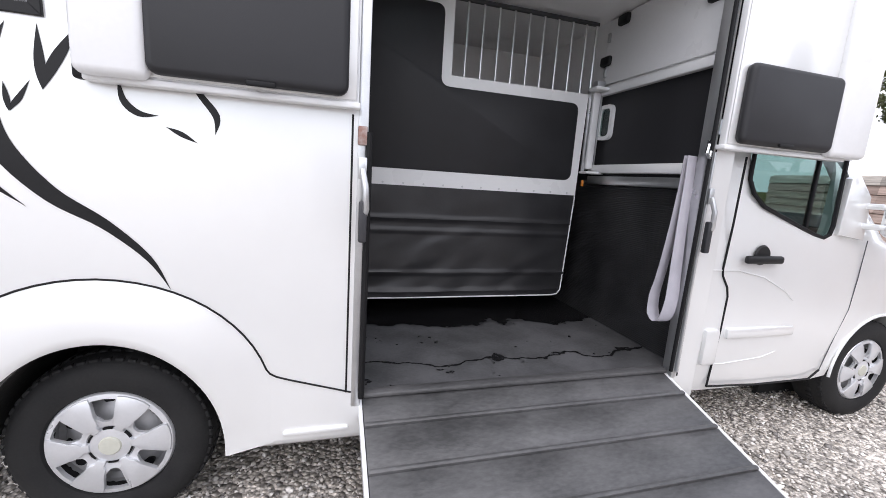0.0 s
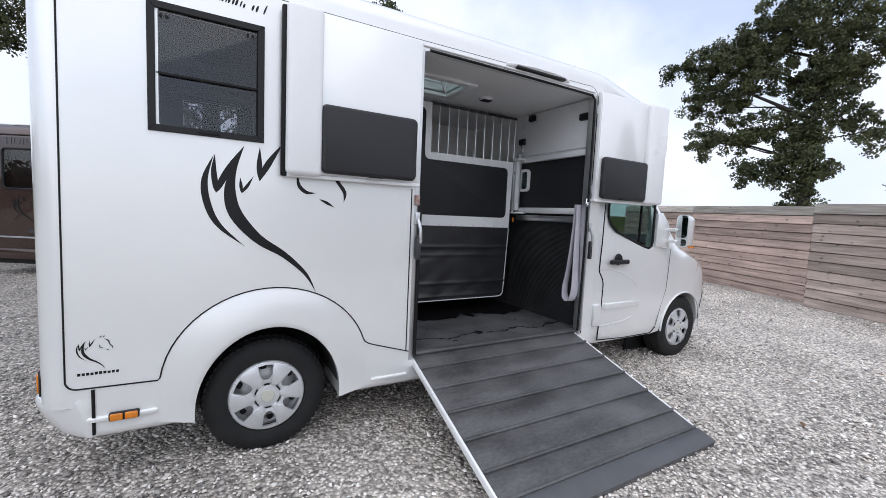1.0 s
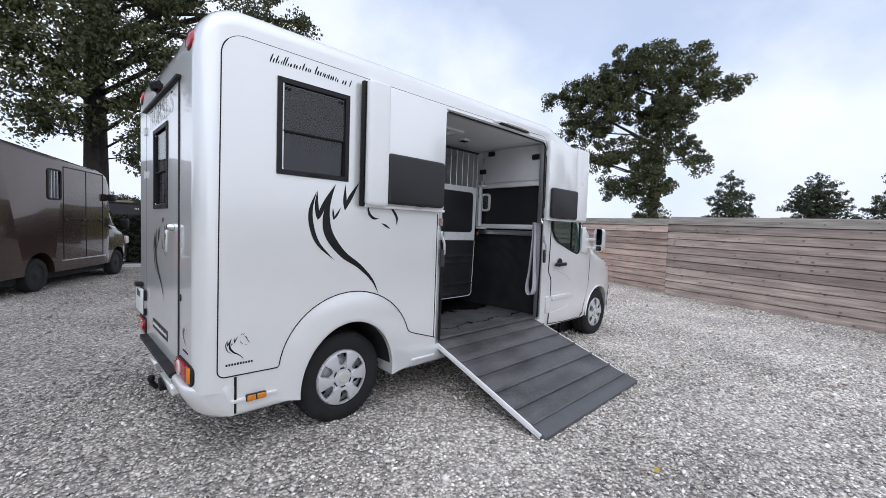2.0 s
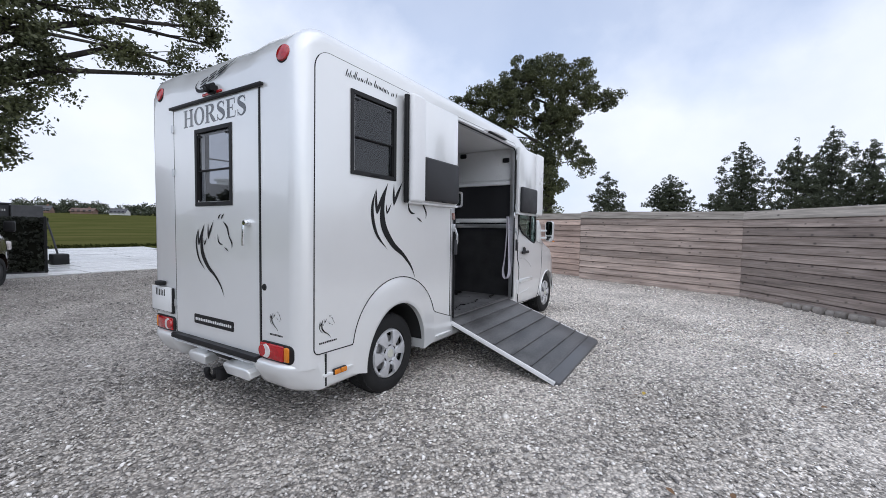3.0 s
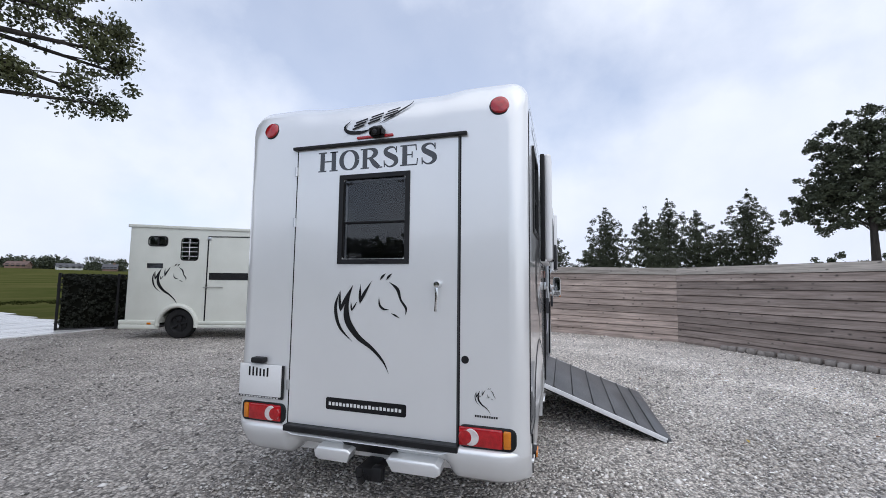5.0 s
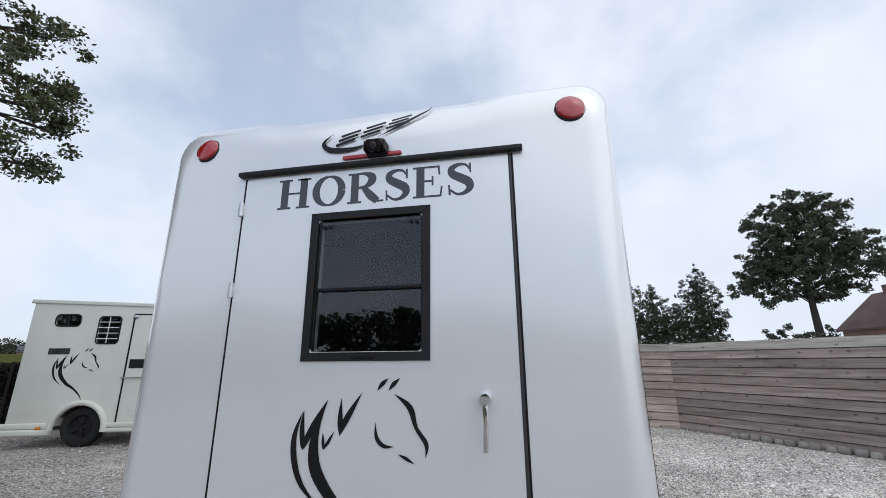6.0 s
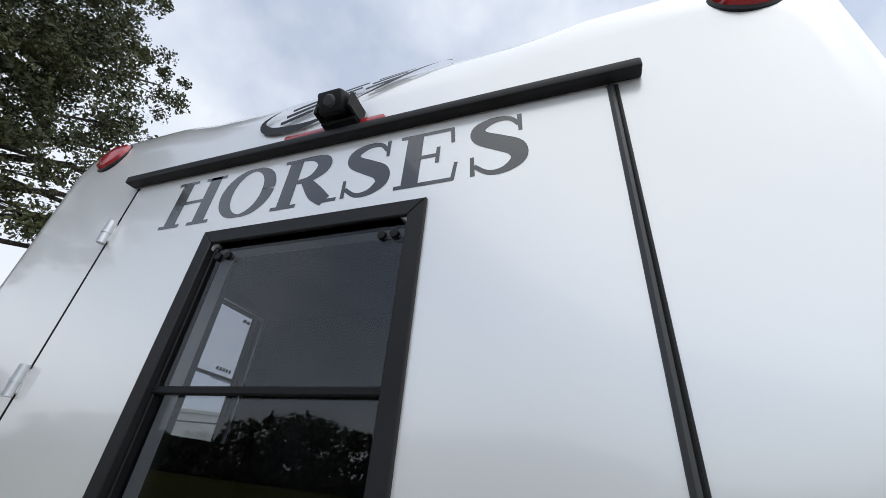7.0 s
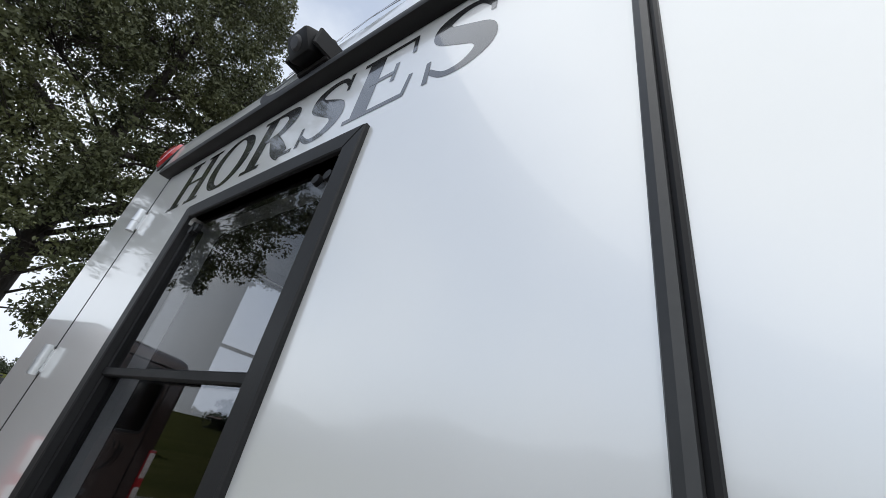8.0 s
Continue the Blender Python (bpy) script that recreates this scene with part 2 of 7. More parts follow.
def box(x0, x1, y0, y1, z0, z1, bevel=0.0, seg=2, bm=None):
    """A box between two corners, with rounded edges."""
    b = bmesh.new()
    bmesh.ops.create_cube(b, size=1.0, matrix=Matrix.Translation(((x0 + x1) / 2, (y0 + y1) / 2, (z0 + z1) / 2)) @ Matrix.Diagonal((abs(x1 - x0), abs(y1 - y0), abs(z1 - z0), 1)))
    if bevel:
        bmesh.ops.bevel(b, geom=list(b.edges), offset=bevel, segments=seg, profile=0.5, affect="EDGES")
    return b


def merge(*bms):
    """Several meshes as one."""
    out = bmesh.new()
    for b in bms:
        me = bpy.data.meshes.new("tmp")
        b.to_mesh(me)
        out.from_mesh(me)
        bpy.data.meshes.remove(me)
        b.free()
    return out


def moved(bm, m):
    bmesh.ops.transform(bm, matrix=m, verts=bm.verts)
    return bm


def prism(poly, axis, a, b, bevel=0.0, seg=2):
    """A flat outline (two coordinates) drawn out along an axis from a to b."""
    bm = bmesh.new()

    def put(p, q, d):
        return {"x": (d, p, q), "y": (p, d, q), "z": (p, q, d)}[axis]
    lo = [bm.verts.new(put(p, q, a)) for p, q in poly]
    hi = [bm.verts.new(put(p, q, b)) for p, q in poly]
    bm.faces.new(lo)
    bm.faces.new(hi[::-1])
    for i in range(len(poly)):
        j = (i + 1) % len(poly)
        bm.faces.new((lo[i], hi[i], hi[j], lo[j]))
    bmesh.ops.recalc_face_normals(bm, faces=bm.faces)
    if bevel:
        keys = set(lo) | set(hi)
        es = [e for e in bm.edges if (e.verts[0] in set(lo)) == (e.verts[1] in set(lo))]
        bmesh.ops.bevel(bm, geom=es, offset=bevel, segments=seg, profile=0.5, affect="EDGES")
    return bm


def rounded(x0, x1, z0, z1, r, n=5):
    """A rectangle's outline with round corners."""
    pts = []
    for cx, cz, s in ((x1 - r, z1 - r, 0), (x0 + r, z1 - r, 90), (x0 + r, z0 + r, 180), (x1 - r, z0 + r, 270)):
        pts += [(cx + r * math.cos(radians(s + 90 * i / n)), cz + r * math.sin(radians(s + 90 * i / n))) for i in range(n + 1)]
    return pts


def rounded_poly(pts, r, n=5):
    """An outline with its corners rounded, inward ones too."""
    out = []
    for i, p in enumerate(pts):
        p, a, b = Vector(p), Vector(pts[i - 1]), Vector(pts[(i + 1) % len(pts)])
        s0, s1 = p + (a - p).normalized() * r, p + (b - p).normalized() * r
        out += [tuple(s0.lerp(p, k / n).lerp(p.lerp(s1, k / n), k / n)) for k in range(n + 1)]
    return out


def tube(points, radius, sides=8, closed=False, caps=True):
    """A round bar along a line of points; radius may be a list."""
    pts = [Vector(p) for p in points]
    n = len(pts)
    rad = radius if isinstance(radius, (list, tuple)) else [radius] * n
    bm = bmesh.new()
    rings = []
    up = None
    for i, p in enumerate(pts):
        a = pts[i - 1] if (i or closed) else p
        b = pts[(i + 1) % n] if (i < n - 1 or closed) else p
        d = (b - a).normalized()
        if up is None:
            up = d.orthogonal().normalized()
        up = (up - d * up.dot(d)).normalized()
        side = d.cross(up)
        rings.append([bm.verts.new(p + (up * math.cos(2 * math.pi * k / sides) + side * math.sin(2 * math.pi * k / sides)) * rad[i]) for k in range(sides)])
    for i in range(n if closed else n - 1):
        r0, r1 = rings[i], rings[(i + 1) % n]
        for k in range(sides):
            bm.faces.new((r0[k], r0[(k + 1) % sides], r1[(k + 1) % sides], r1[k]))
    if caps and not closed:
        bm.faces.new(rings[0][::-1])
        bm.faces.new(rings[-1])
    bmesh.ops.recalc_face_normals(bm, faces=bm.faces)
    return bm


def lathe(profile, seg=40, axis="y", close=False):
    """A turned form from (radius, along) pairs."""
    bm = bmesh.new()
    rings = []
    for r, a in profile:
        ring = []
        for k in range(seg):
            c, s = r * math.cos(2 * math.pi * k / seg), r * math.sin(2 * math.pi * k / seg)
            ring.append(bm.verts.new({"y": (c, a, s), "z": (c, s, a), "x": (a, c, s)}[axis]))
        rings.append(ring)
    for i in range(len(rings) - 1 + (1 if close else 0)):
        r0, r1 = rings[i], rings[(i + 1) % len(rings)]
        for k in range(seg):
            bm.faces.new((r0[k], r0[(k + 1) % seg], r1[(k + 1) % seg], r1[k]))
    if not close:
        if profile[0][0] > 1e-4:
            bm.faces.new(rings[0][::-1])
        if profile[-1][0] > 1e-4:
            bm.faces.new(rings[-1])
    bmesh.ops.remove_doubles(bm, verts=bm.verts, dist=1e-5)
    bmesh.ops.recalc_face_normals(bm, faces=bm.faces)
    return bm


def carve(bm, cutters):
    """The mesh with the cutters' volumes taken out."""
    me = bpy.data.meshes.new("solid")
    bm.to_mesh(me)
    bm.free()
    ob = new("solid", me)
    made = [ob]
    for c in cutters:
        cm = bpy.data.meshes.new("cutter")
        c.to_mesh(cm)
        c.free()
        co = new("cutter", cm)
        made.append(co)
        md = ob.modifiers.new("cut", "BOOLEAN")
        md.operation, md.object, md.solver = "DIFFERENCE", co, "EXACT"
    bpy.context.view_layer.update()
    res = bpy.data.meshes.new_from_object(ob.evaluated_get(bpy.context.evaluated_depsgraph_get()))
    out = bmesh.new()
    out.from_mesh(res)
    for o in made:
        d = o.data
        bpy.data.objects.remove(o)
        bpy.data.meshes.remove(d)
    bpy.data.meshes.remove(res)
    return out


def weigh(ob):
    """Keeps broad faces flat beside rounded edges."""
    md = ob.modifiers.new("weighted", "WEIGHTED_NORMAL")
    md.keep_sharp = True
    return ob


def strokes_mesh(lines, put, thick=0.0012):
    """Brush strokes: each a line of (u, v, width), laid on a surface by put(u, v, lift)."""
    bm = bmesh.new()
    for number, line in enumerate(lines):
        lift = thick + 0.0001 * (number % 5)
        # smooth the line
        pts = []
        for i in range(len(line) - 1):
            p0, p1, p2, p3 = line[max(0, i - 1)], line[i], line[i + 1], line[min(len(line) - 1, i + 2)]
            for s in range(5):
                t = s / 5
                pts.append([0.5 * (2 * b + (c - a) * t + (2 * a - 5 * b + 4 * c - d) * t * t + (3 * b - a - 3 * c + d) * t ** 3) for a, b, c, d in zip(p0, p1, p2, p3)])
        pts.append(list(line[-1]))
        left, right = [], []
        for i, (u, v, w) in enumerate(pts):
            a, b = pts[max(0, i - 1)], pts[min(len(pts) - 1, i + 1)]
            du, dv = b[0] - a[0], b[1] - a[1]
            s = math.hypot(du, dv) or 1
            w = max(w, 0.0005) / 2
            left.append(bm.verts.new(put(u - dv / s * w, v + du / s * w, lift)))
            right.append(bm.verts.new(put(u + dv / s * w, v - du / s * w, lift)))
        for i in range(len(pts) - 1):
            bm.faces.new((left[i], left[i + 1], right[i + 1], right[i]))
    bmesh.ops.recalc_face_normals(bm, faces=bm.faces)
    return bm


SWOOSH = [
    [(0.05, 0.82, 0.0), (0.005, 0.68, 0.05), (0.017, 0.545, 0.06), (0.075, 0.42, 0.045), (0.21, 0.298, 0.0)],
    [(0.056, 0.827, 0.0), (0.05, 0.73, 0.045), (0.06, 0.64, 0.045), (0.062, 0.61, 0.0)],
    [(0.207, 0.89, 0.0), (0.13, 0.755, 0.055), (0.075, 0.645, 0.05), (0.06, 0.605, 0.0)],
    [(0.205, 0.885, 0.0), (0.15, 0.74, 0.05), (0.132, 0.61, 0.10), (0.165, 0.483, 0.115), (0.283, 0.343, 0.09), (0.434, 0.243, 0.06), (0.565, 0.118, 0.035), (0.632, -0.005, 0.0)],
    [(0.185, 0.705, 0.0), (0.189, 0.66, 0.028), (0.192, 0.63, 0.022), (0.193, 0.612, 0.0)],
    [(0.257, 0.717, 0.0), (0.225, 0.66, 0.028), (0.203, 0.63, 0.022), (0.195, 0.612, 0.0)],
    [(0.29, 0.895, 0.0), (0.288, 0.80, 0.045), (0.289, 0.74, 0.045), (0.289, 0.69, 0.0)],
    [(0.42, 0.93, 0.0), (0.345, 0.81, 0.055), (0.308, 0.74, 0.045), (0.290, 0.69, 0.0)],
    [(0.578, 1.008, 0.0), (0.54, 0.975, 0.04), (0.51, 0.937, 0.0)],
    [(0.648, 1.008, 0.0), (0.61, 0.975, 0.04), (0.58, 0.938, 0.0)],
    [(0.613, 0.921, 0.0), (0.708, 0.848, 0.055), (0.747, 0.741, 0.035), (0.806, 0.657, 0.04), (0.801, 0.589, 0.0)],
    [(0.505, 0.768, 0.0), (0.515, 0.685, 0.035), (0.56, 0.642, 0.035), (0.621, 0.64, 0.0)],
    [(0.642, 0.603, 0.0), (0.69, 0.582, 0.03), (0.742, 0.554, 0.0)],
]

_T, _S = 0.195, 0.05
GLYPHS = {
    "H": (0.92, [[(0.21, 0, _T), (0.21, 1, _T)], [(0.71, 0, _T), (0.71, 1, _T)], [(0.21, 0.51, _S), (0.71, 0.51, _S)], [(0.03, 0.03, _S), (0.39, 0.03, _S)], [(0.03, 0.97, _S), (0.39, 0.97, _S)], [(0.53, 0.03, _S), (0.89, 0.03, _S)], [(0.53, 0.97, _S), (0.89, 0.97, _S)]]),
    "O": (0.92, [[(0.46 + 0.335 * math.cos(math.pi * k / 12), 0.5 + 0.475 * math.sin(math.pi * k / 12), _S + (_T - _S) * abs(math.cos(math.pi * k / 12)) ** 1.3) for k in range(25)]]),
    "R": (0.92, [[(0.21, 0, _T), (0.21, 1, _T)], [(0.21, 0.97, _S), (0.45, 0.965, 0.08), (0.62, 0.86, 0.19), (0.63, 0.70, 0.2), (0.48, 0.53, 0.10), (0.21, 0.50, _S)], [(0.42, 0.52, 0.12), (0.62, 0.22, 0.2), (0.79, 0.03, 0.16)], [(0.03, 0.03, _S), (0.39, 0.03, _S)], [(0.03, 0.97, _S), (0.3, 0.97, _S)], [(0.76, 0.03, _S), (0.94, 0.03, _S)]]),
    "S": (0.70, [[(0.57, 0.80, 0.05), (0.47, 0.945, 0.06), (0.30, 0.96, 0.09), (0.15, 0.85, 0.15), (0.17, 0.68, 0.19), (0.36, 0.53, 0.21), (0.53, 0.39, 0.21), (0.56, 0.20, 0.16), (0.43, 0.05, 0.09), (0.26, 0.035, 0.06), (0.11, 0.18, 0.05)], [(0.575, 0.99, 0.05), (0.585, 0.68, 0.04)], [(0.10, 0.01, 0.05), (0.085, 0.34, 0.04)]]),
    "E": (0.80, [[(0.21, 0, _T), (0.21, 1, _T)], [(0.03, 0.97, _S), (0.66, 0.97, _S)], [(0.03, 0.03, _S), (0.70, 0.03, _S)], [(0.21, 0.52, _S), (0.50, 0.52, _S)], [(0.645, 0.985, 0.045), (0.665, 0.70, 0.04)], [(0.685, 0.015, 0.045), (0.715, 0.32, 0.04)], [(0.50, 0.37, 0.045), (0.50, 0.67, 0.045)]]),
}


def serif_word(word, u0, u1, v0, v1, put, thick, parent):
    """A word in grey serif capitals between u0 and u1, v0 and v1, each letter a part."""
    total = sum(GLYPHS[c][0] for c in word)
    k = (u1 - u0) / total
    x = 0.0
    for c in word:
        wd, ls = GLYPHS[c]
        lines = [[(u0 + (x + p) * k, v0 + q * (v1 - v0), wt * k) for p, q, wt in ln] for ln in ls]
        part("letter", strokes_mesh(lines, put, thick), M_GREYDECAL, parent, "dark grey serif capital letter", None)
        x += wd


def leaf_mesh(name, centres, sizes, per, leaf, mat, parent, seed, squash=0.8, hang=0.0, label=""):
    """A crown of many small leaves in clumps about the given places."""
    rng = np.random.default_rng(seed)
    c = np.repeat(np.array(centres), per, axis=0)
    s = np.repeat(np.array(sizes), per)
    n = len(c)
    d = rng.normal(size=(n, 3))
    d /= np.linalg.norm(d, axis=1)[:, None]
    r = s * rng.random(n) ** 0.45
    p = c + d * r[:, None] * np.array([1, 1, squash])
    p[:, 2] -= hang * rng.random(n) * s
    a = rng.normal(size=(n, 3))
    a /= np.linalg.norm(a, axis=1)[:, None]
    b = np.cross(a, rng.normal(size=(n, 3)))
    b /= np.linalg.norm(b, axis=1)[:, None]
    L = (leaf * (0.6 + 0.8 * rng.random(n)))[:, None]
    q = np.stack([p - a * L, p + b * L * 0.55, p + a * L, p - b * L * 0.55], axis=1).reshape(-1, 3)
    me = bpy.data.meshes.new(name)
    me.vertices.add(4 * n)
    me.vertices.foreach_set("co", q.astype(np.float32).ravel())
    me.loops.add(4 * n)
    me.loops.foreach_set("vertex_index", np.arange(4 * n, dtype=np.int32))
    me.polygons.add(n)
    me.polygons.foreach_set("loop_start", np.arange(0, 4 * n, 4, dtype=np.int32))
    me.polygons.foreach_set("loop_total", np.full(n, 4, dtype=np.int32))
    me.update(calc_edges=True)
    me.materials.append(mat)
    ob = new(name, me)
    ob.parent = parent
    if label:
        tagged(ob, label)
    return ob


def kick_material():
    """Dark rubber sheet with fine level ribs."""
    m = material("ribbed_rubber", (0.019, 0.019, 0.021), (0.034, 0.034, 0.036), 0.38, 0, 6, 60, 0.0)
    n, l = m.node_tree.nodes, m.node_tree.links
    tc = n.new("ShaderNodeTexCoord")
    wv = n.new("ShaderNodeTexWave")
    wv.bands_direction = "Z"
    wv.inputs["Scale"].default_value, wv.inputs["Distortion"].default_value = 26, 0.4
    l.new(tc.outputs["Object"], wv.inputs["Vector"])
    bp = n.new("ShaderNodeBump")
    bp.inputs["Strength"].default_value, bp.inputs["Distance"].default_value = 0.6, 0.004
    l.new(wv.outputs["Fac"], bp.inputs["Height"])
    l.new(bp.outputs[0], n["Principled BSDF"].inputs["Normal"])
    return m


def wet_floor_material():
    """Dusty rubber floor with a ragged wet stain towards the back and drips."""
    m = material("wet_rubber_floor", (0.058, 0.059, 0.061), (0.11, 0.11, 0.115), 0.7, 0, 5, 70, 0.4, 0, 0.003)
    n, l = m.node_tree.nodes, m.node_tree.links
    b = n["Principled BSDF"]
    tc = n.new("ShaderNodeTexCoord")
    sx = n.new("ShaderNodeSeparateXYZ")
    l.new(tc.outputs["Object"], sx.inputs[0])
    ns = n.new("ShaderNodeTexNoise")
    ns.inputs["Scale"].default_value, ns.inputs["Detail"].default_value = 4.5, 6
    l.new(tc.outputs["Object"], ns.inputs["Vector"])
    edge = n.new("ShaderNodeMath")
    edge.operation = "MULTIPLY_ADD"
    edge.inputs[1].default_value = 0.55
    l.new(ns.outputs[0], edge.inputs[0])
    l.new(sx.outputs["Y"], edge.inputs[2])
    mk = n.new("ShaderNodeMapRange")
    mk.inputs[1].default_value, mk.inputs[2].default_value = 1.06, 1.10
    l.new(edge.outputs[0], mk.inputs[0])
    wv = n.new("ShaderNodeTexNoise")
    wv.inputs["Scale"].default_value, wv.inputs["Detail"].default_value = 14, 3
    l.new(tc.outputs["Object"], wv.inputs["Vector"])
    wm = n.new("ShaderNodeMixRGB")
    wm.blend_type, wm.inputs[0].default_value = "ADD", 0.12
    l.new(tc.outputs["Object"], wm.inputs[1])
    l.new(wv.outputs["Color"], wm.inputs[2])
    vo = n.new("ShaderNodeTexVoronoi")
    vo.inputs["Scale"].default_value = 11
    l.new(wm.outputs[0], vo.inputs["Vector"])
    dr = n.new("ShaderNodeMapRange")
    dr.inputs[1].default_value, dr.inputs[2].default_value, dr.inputs[3].default_value, dr.inputs[4].default_value = 0.14, 0.18, 1, 0
    l.new(vo.outputs["Distance"], dr.inputs[0])
    area = n.new("ShaderNodeMapRange")
    area.inputs[1].default_value, area.inputs[2].default_value = 0.47, 0.55
    l.new(ns.outputs[0], area.inputs[0])
    dm = n.new("ShaderNodeMath")
    dm.operation = "MULTIPLY"
    l.new(dr.outputs[0], dm.inputs[0])
    l.new(area.outputs[0], dm.inputs[1])
    run = n.new("ShaderNodeMath")
    run.operation = "MULTIPLY_ADD"
    run.inputs[1].default_value = 0.35
    l.new(ns.outputs[0], run.inputs[0])
    l.new(sx.outputs["Y"], run.inputs[2])
    off = n.new("ShaderNodeMath")
    off.operation, off.inputs[1].default_value = "SUBTRACT", 0.46
    l.new(run.outputs[0], off.inputs[0])
    ab = n.new("ShaderNodeMath")
    ab.operation = "ABSOLUTE"
    l.new(off.outputs[0], ab.inputs[0])
    lm = n.new("ShaderNodeMapRange")
    lm.inputs[1].default_value, lm.inputs[2].default_value, lm.inputs[3].default_value, lm.inputs[4].default_value = 0.008, 0.014, 1, 0
    l.new(ab.outputs[0], lm.inputs[0])
    both = n.new("ShaderNodeMath")
    both.operation = "MAXIMUM"
    l.new(lm.outputs[0], both.inputs[0])
    l.new(dm.outputs[0], both.inputs[1])
    wet = n.new("ShaderNodeMath")
    wet.operation = "MAXIMUM"
    l.new(mk.outputs[0], wet.inputs[0])
    l.new(both.outputs[0], wet.inputs[1])
    mx = n.new("ShaderNodeMixRGB")
    mx.inputs[2].default_value = (0.010, 0.010, 0.011, 1)
    l.new(wet.outputs[0], mx.inputs[0])
    l.new(b.inputs["Base Color"].links[0].from_socket, mx.inputs[1])
    l.new(mx.outputs[0], b.inputs["Base Color"])
    rm = n.new("ShaderNodeMapRange")
    rm.inputs[3].default_value, rm.inputs[4].default_value = 0.68, 0.22
    l.new(wet.outputs[0], rm.inputs[0])
    l.new(rm.outputs[0], b.inputs["Roughness"])
    return m


M_KICK = kick_material()
M_WETFLOOR = wet_floor_material()
M_TACK = material("dark_grey_lining", (0.030, 0.031, 0.033), (0.024, 0.025, 0.027), 0.6, 0, 3, 60, 0.0)

# ---- ground ----
def ground_z(x, y):
    return 0.0 if y < 18 else 0.027 * (y - 18) * min(1.0, (y - 18) / 6)


def graded(n, l, colour):
    """Gravel darker towards the gate, paler towards the fence, with ragged patches."""
    tc = n.new("ShaderNodeTexCoord")
    sx = n.new("ShaderNodeSeparateXYZ")
    l.new(tc.outputs["Object"], sx.inputs[0])
    a = n.new("ShaderNodeMath")
    a.operation = "MULTIPLY_ADD"
    a.inputs[1].default_value = -0.75
    l.new(sx.outputs["Y"], a.inputs[0])
    l.new(sx.outputs["X"], a.inputs[2])
    ns = n.new("ShaderNodeTexNoise")
    ns.inputs["Scale"].default_value, ns.inputs["Detail"].default_value = 0.45, 5
    l.new(tc.outputs["Object"], ns.inputs["Vector"])
    c = n.new("ShaderNodeMath")
    c.operation = "MULTIPLY_ADD"
    c.inputs[1].default_value = 5.0
    l.new(ns.outputs[0], c.inputs[0])
    l.new(a.outputs[0], c.inputs[2])
    mr = n.new("ShaderNodeMapRange")
    mr.inputs[1].default_value, mr.inputs[2].default_value, mr.inputs[3].default_value, mr.inputs[4].default_value = -2.5, 9.5, 0.95, 1.85
    l.new(c.outputs[0], mr.inputs[0])
    mx = n.new("ShaderNodeMixRGB")
    mx.blend_type, mx.inputs[0].default_value = "MULTIPLY", 1
    l.new(colour, mx.inputs[1])
    l.new(mr.outputs[0], mx.inputs[2])
    # a scraped damp streak
    mp = n.new("ShaderNodeMapping")
    mp.vector_type = "TEXTURE"
    mp.inputs["Location"].default_value = (2.35, -3.95, 0)
    mp.inputs["Rotation"].default_value = (0, 0, radians(12))
    mp.inputs["Scale"].default_value = (0.62, 0.13, 1)
    l.new(tc.outputs["Object"], mp.inputs[0])
    rag = n.new("ShaderNodeTexNoise")
    rag.inputs["Scale"].default_value, rag.inputs["Detail"].default_value = 7.0, 3
    l.new(tc.outputs["Object"], rag.inputs["Vector"])
    ln = n.new("ShaderNodeVectorMath")
    ln.operation = "LENGTH"
    l.new(mp.outputs[0], ln.inputs[0])
    ra = n.new("ShaderNodeMath")
    ra.operation = "MULTIPLY_ADD"
    ra.inputs[1].default_value = 0.9
    l.new(rag.outputs[0], ra.inputs[0])
    l.new(ln.outputs["Value"], ra.inputs[2])
    sm = n.new("ShaderNodeMapRange")
    sm.inputs[1].default_value, sm.inputs[2].default_value, sm.inputs[3].default_value, sm.inputs[4].default_value = 1.15, 1.5, 0.42, 1.0
    l.new(ra.outputs[0], sm.inputs[0])
    m2 = n.new("ShaderNodeMixRGB")
    m2.blend_type, m2.inputs[0].default_value = "MULTIPLY", 1
    l.new(mx.outputs[0], m2.inputs[1])
    l.new(sm.outputs[0], m2.inputs[2])
    return m2.outputs[0]


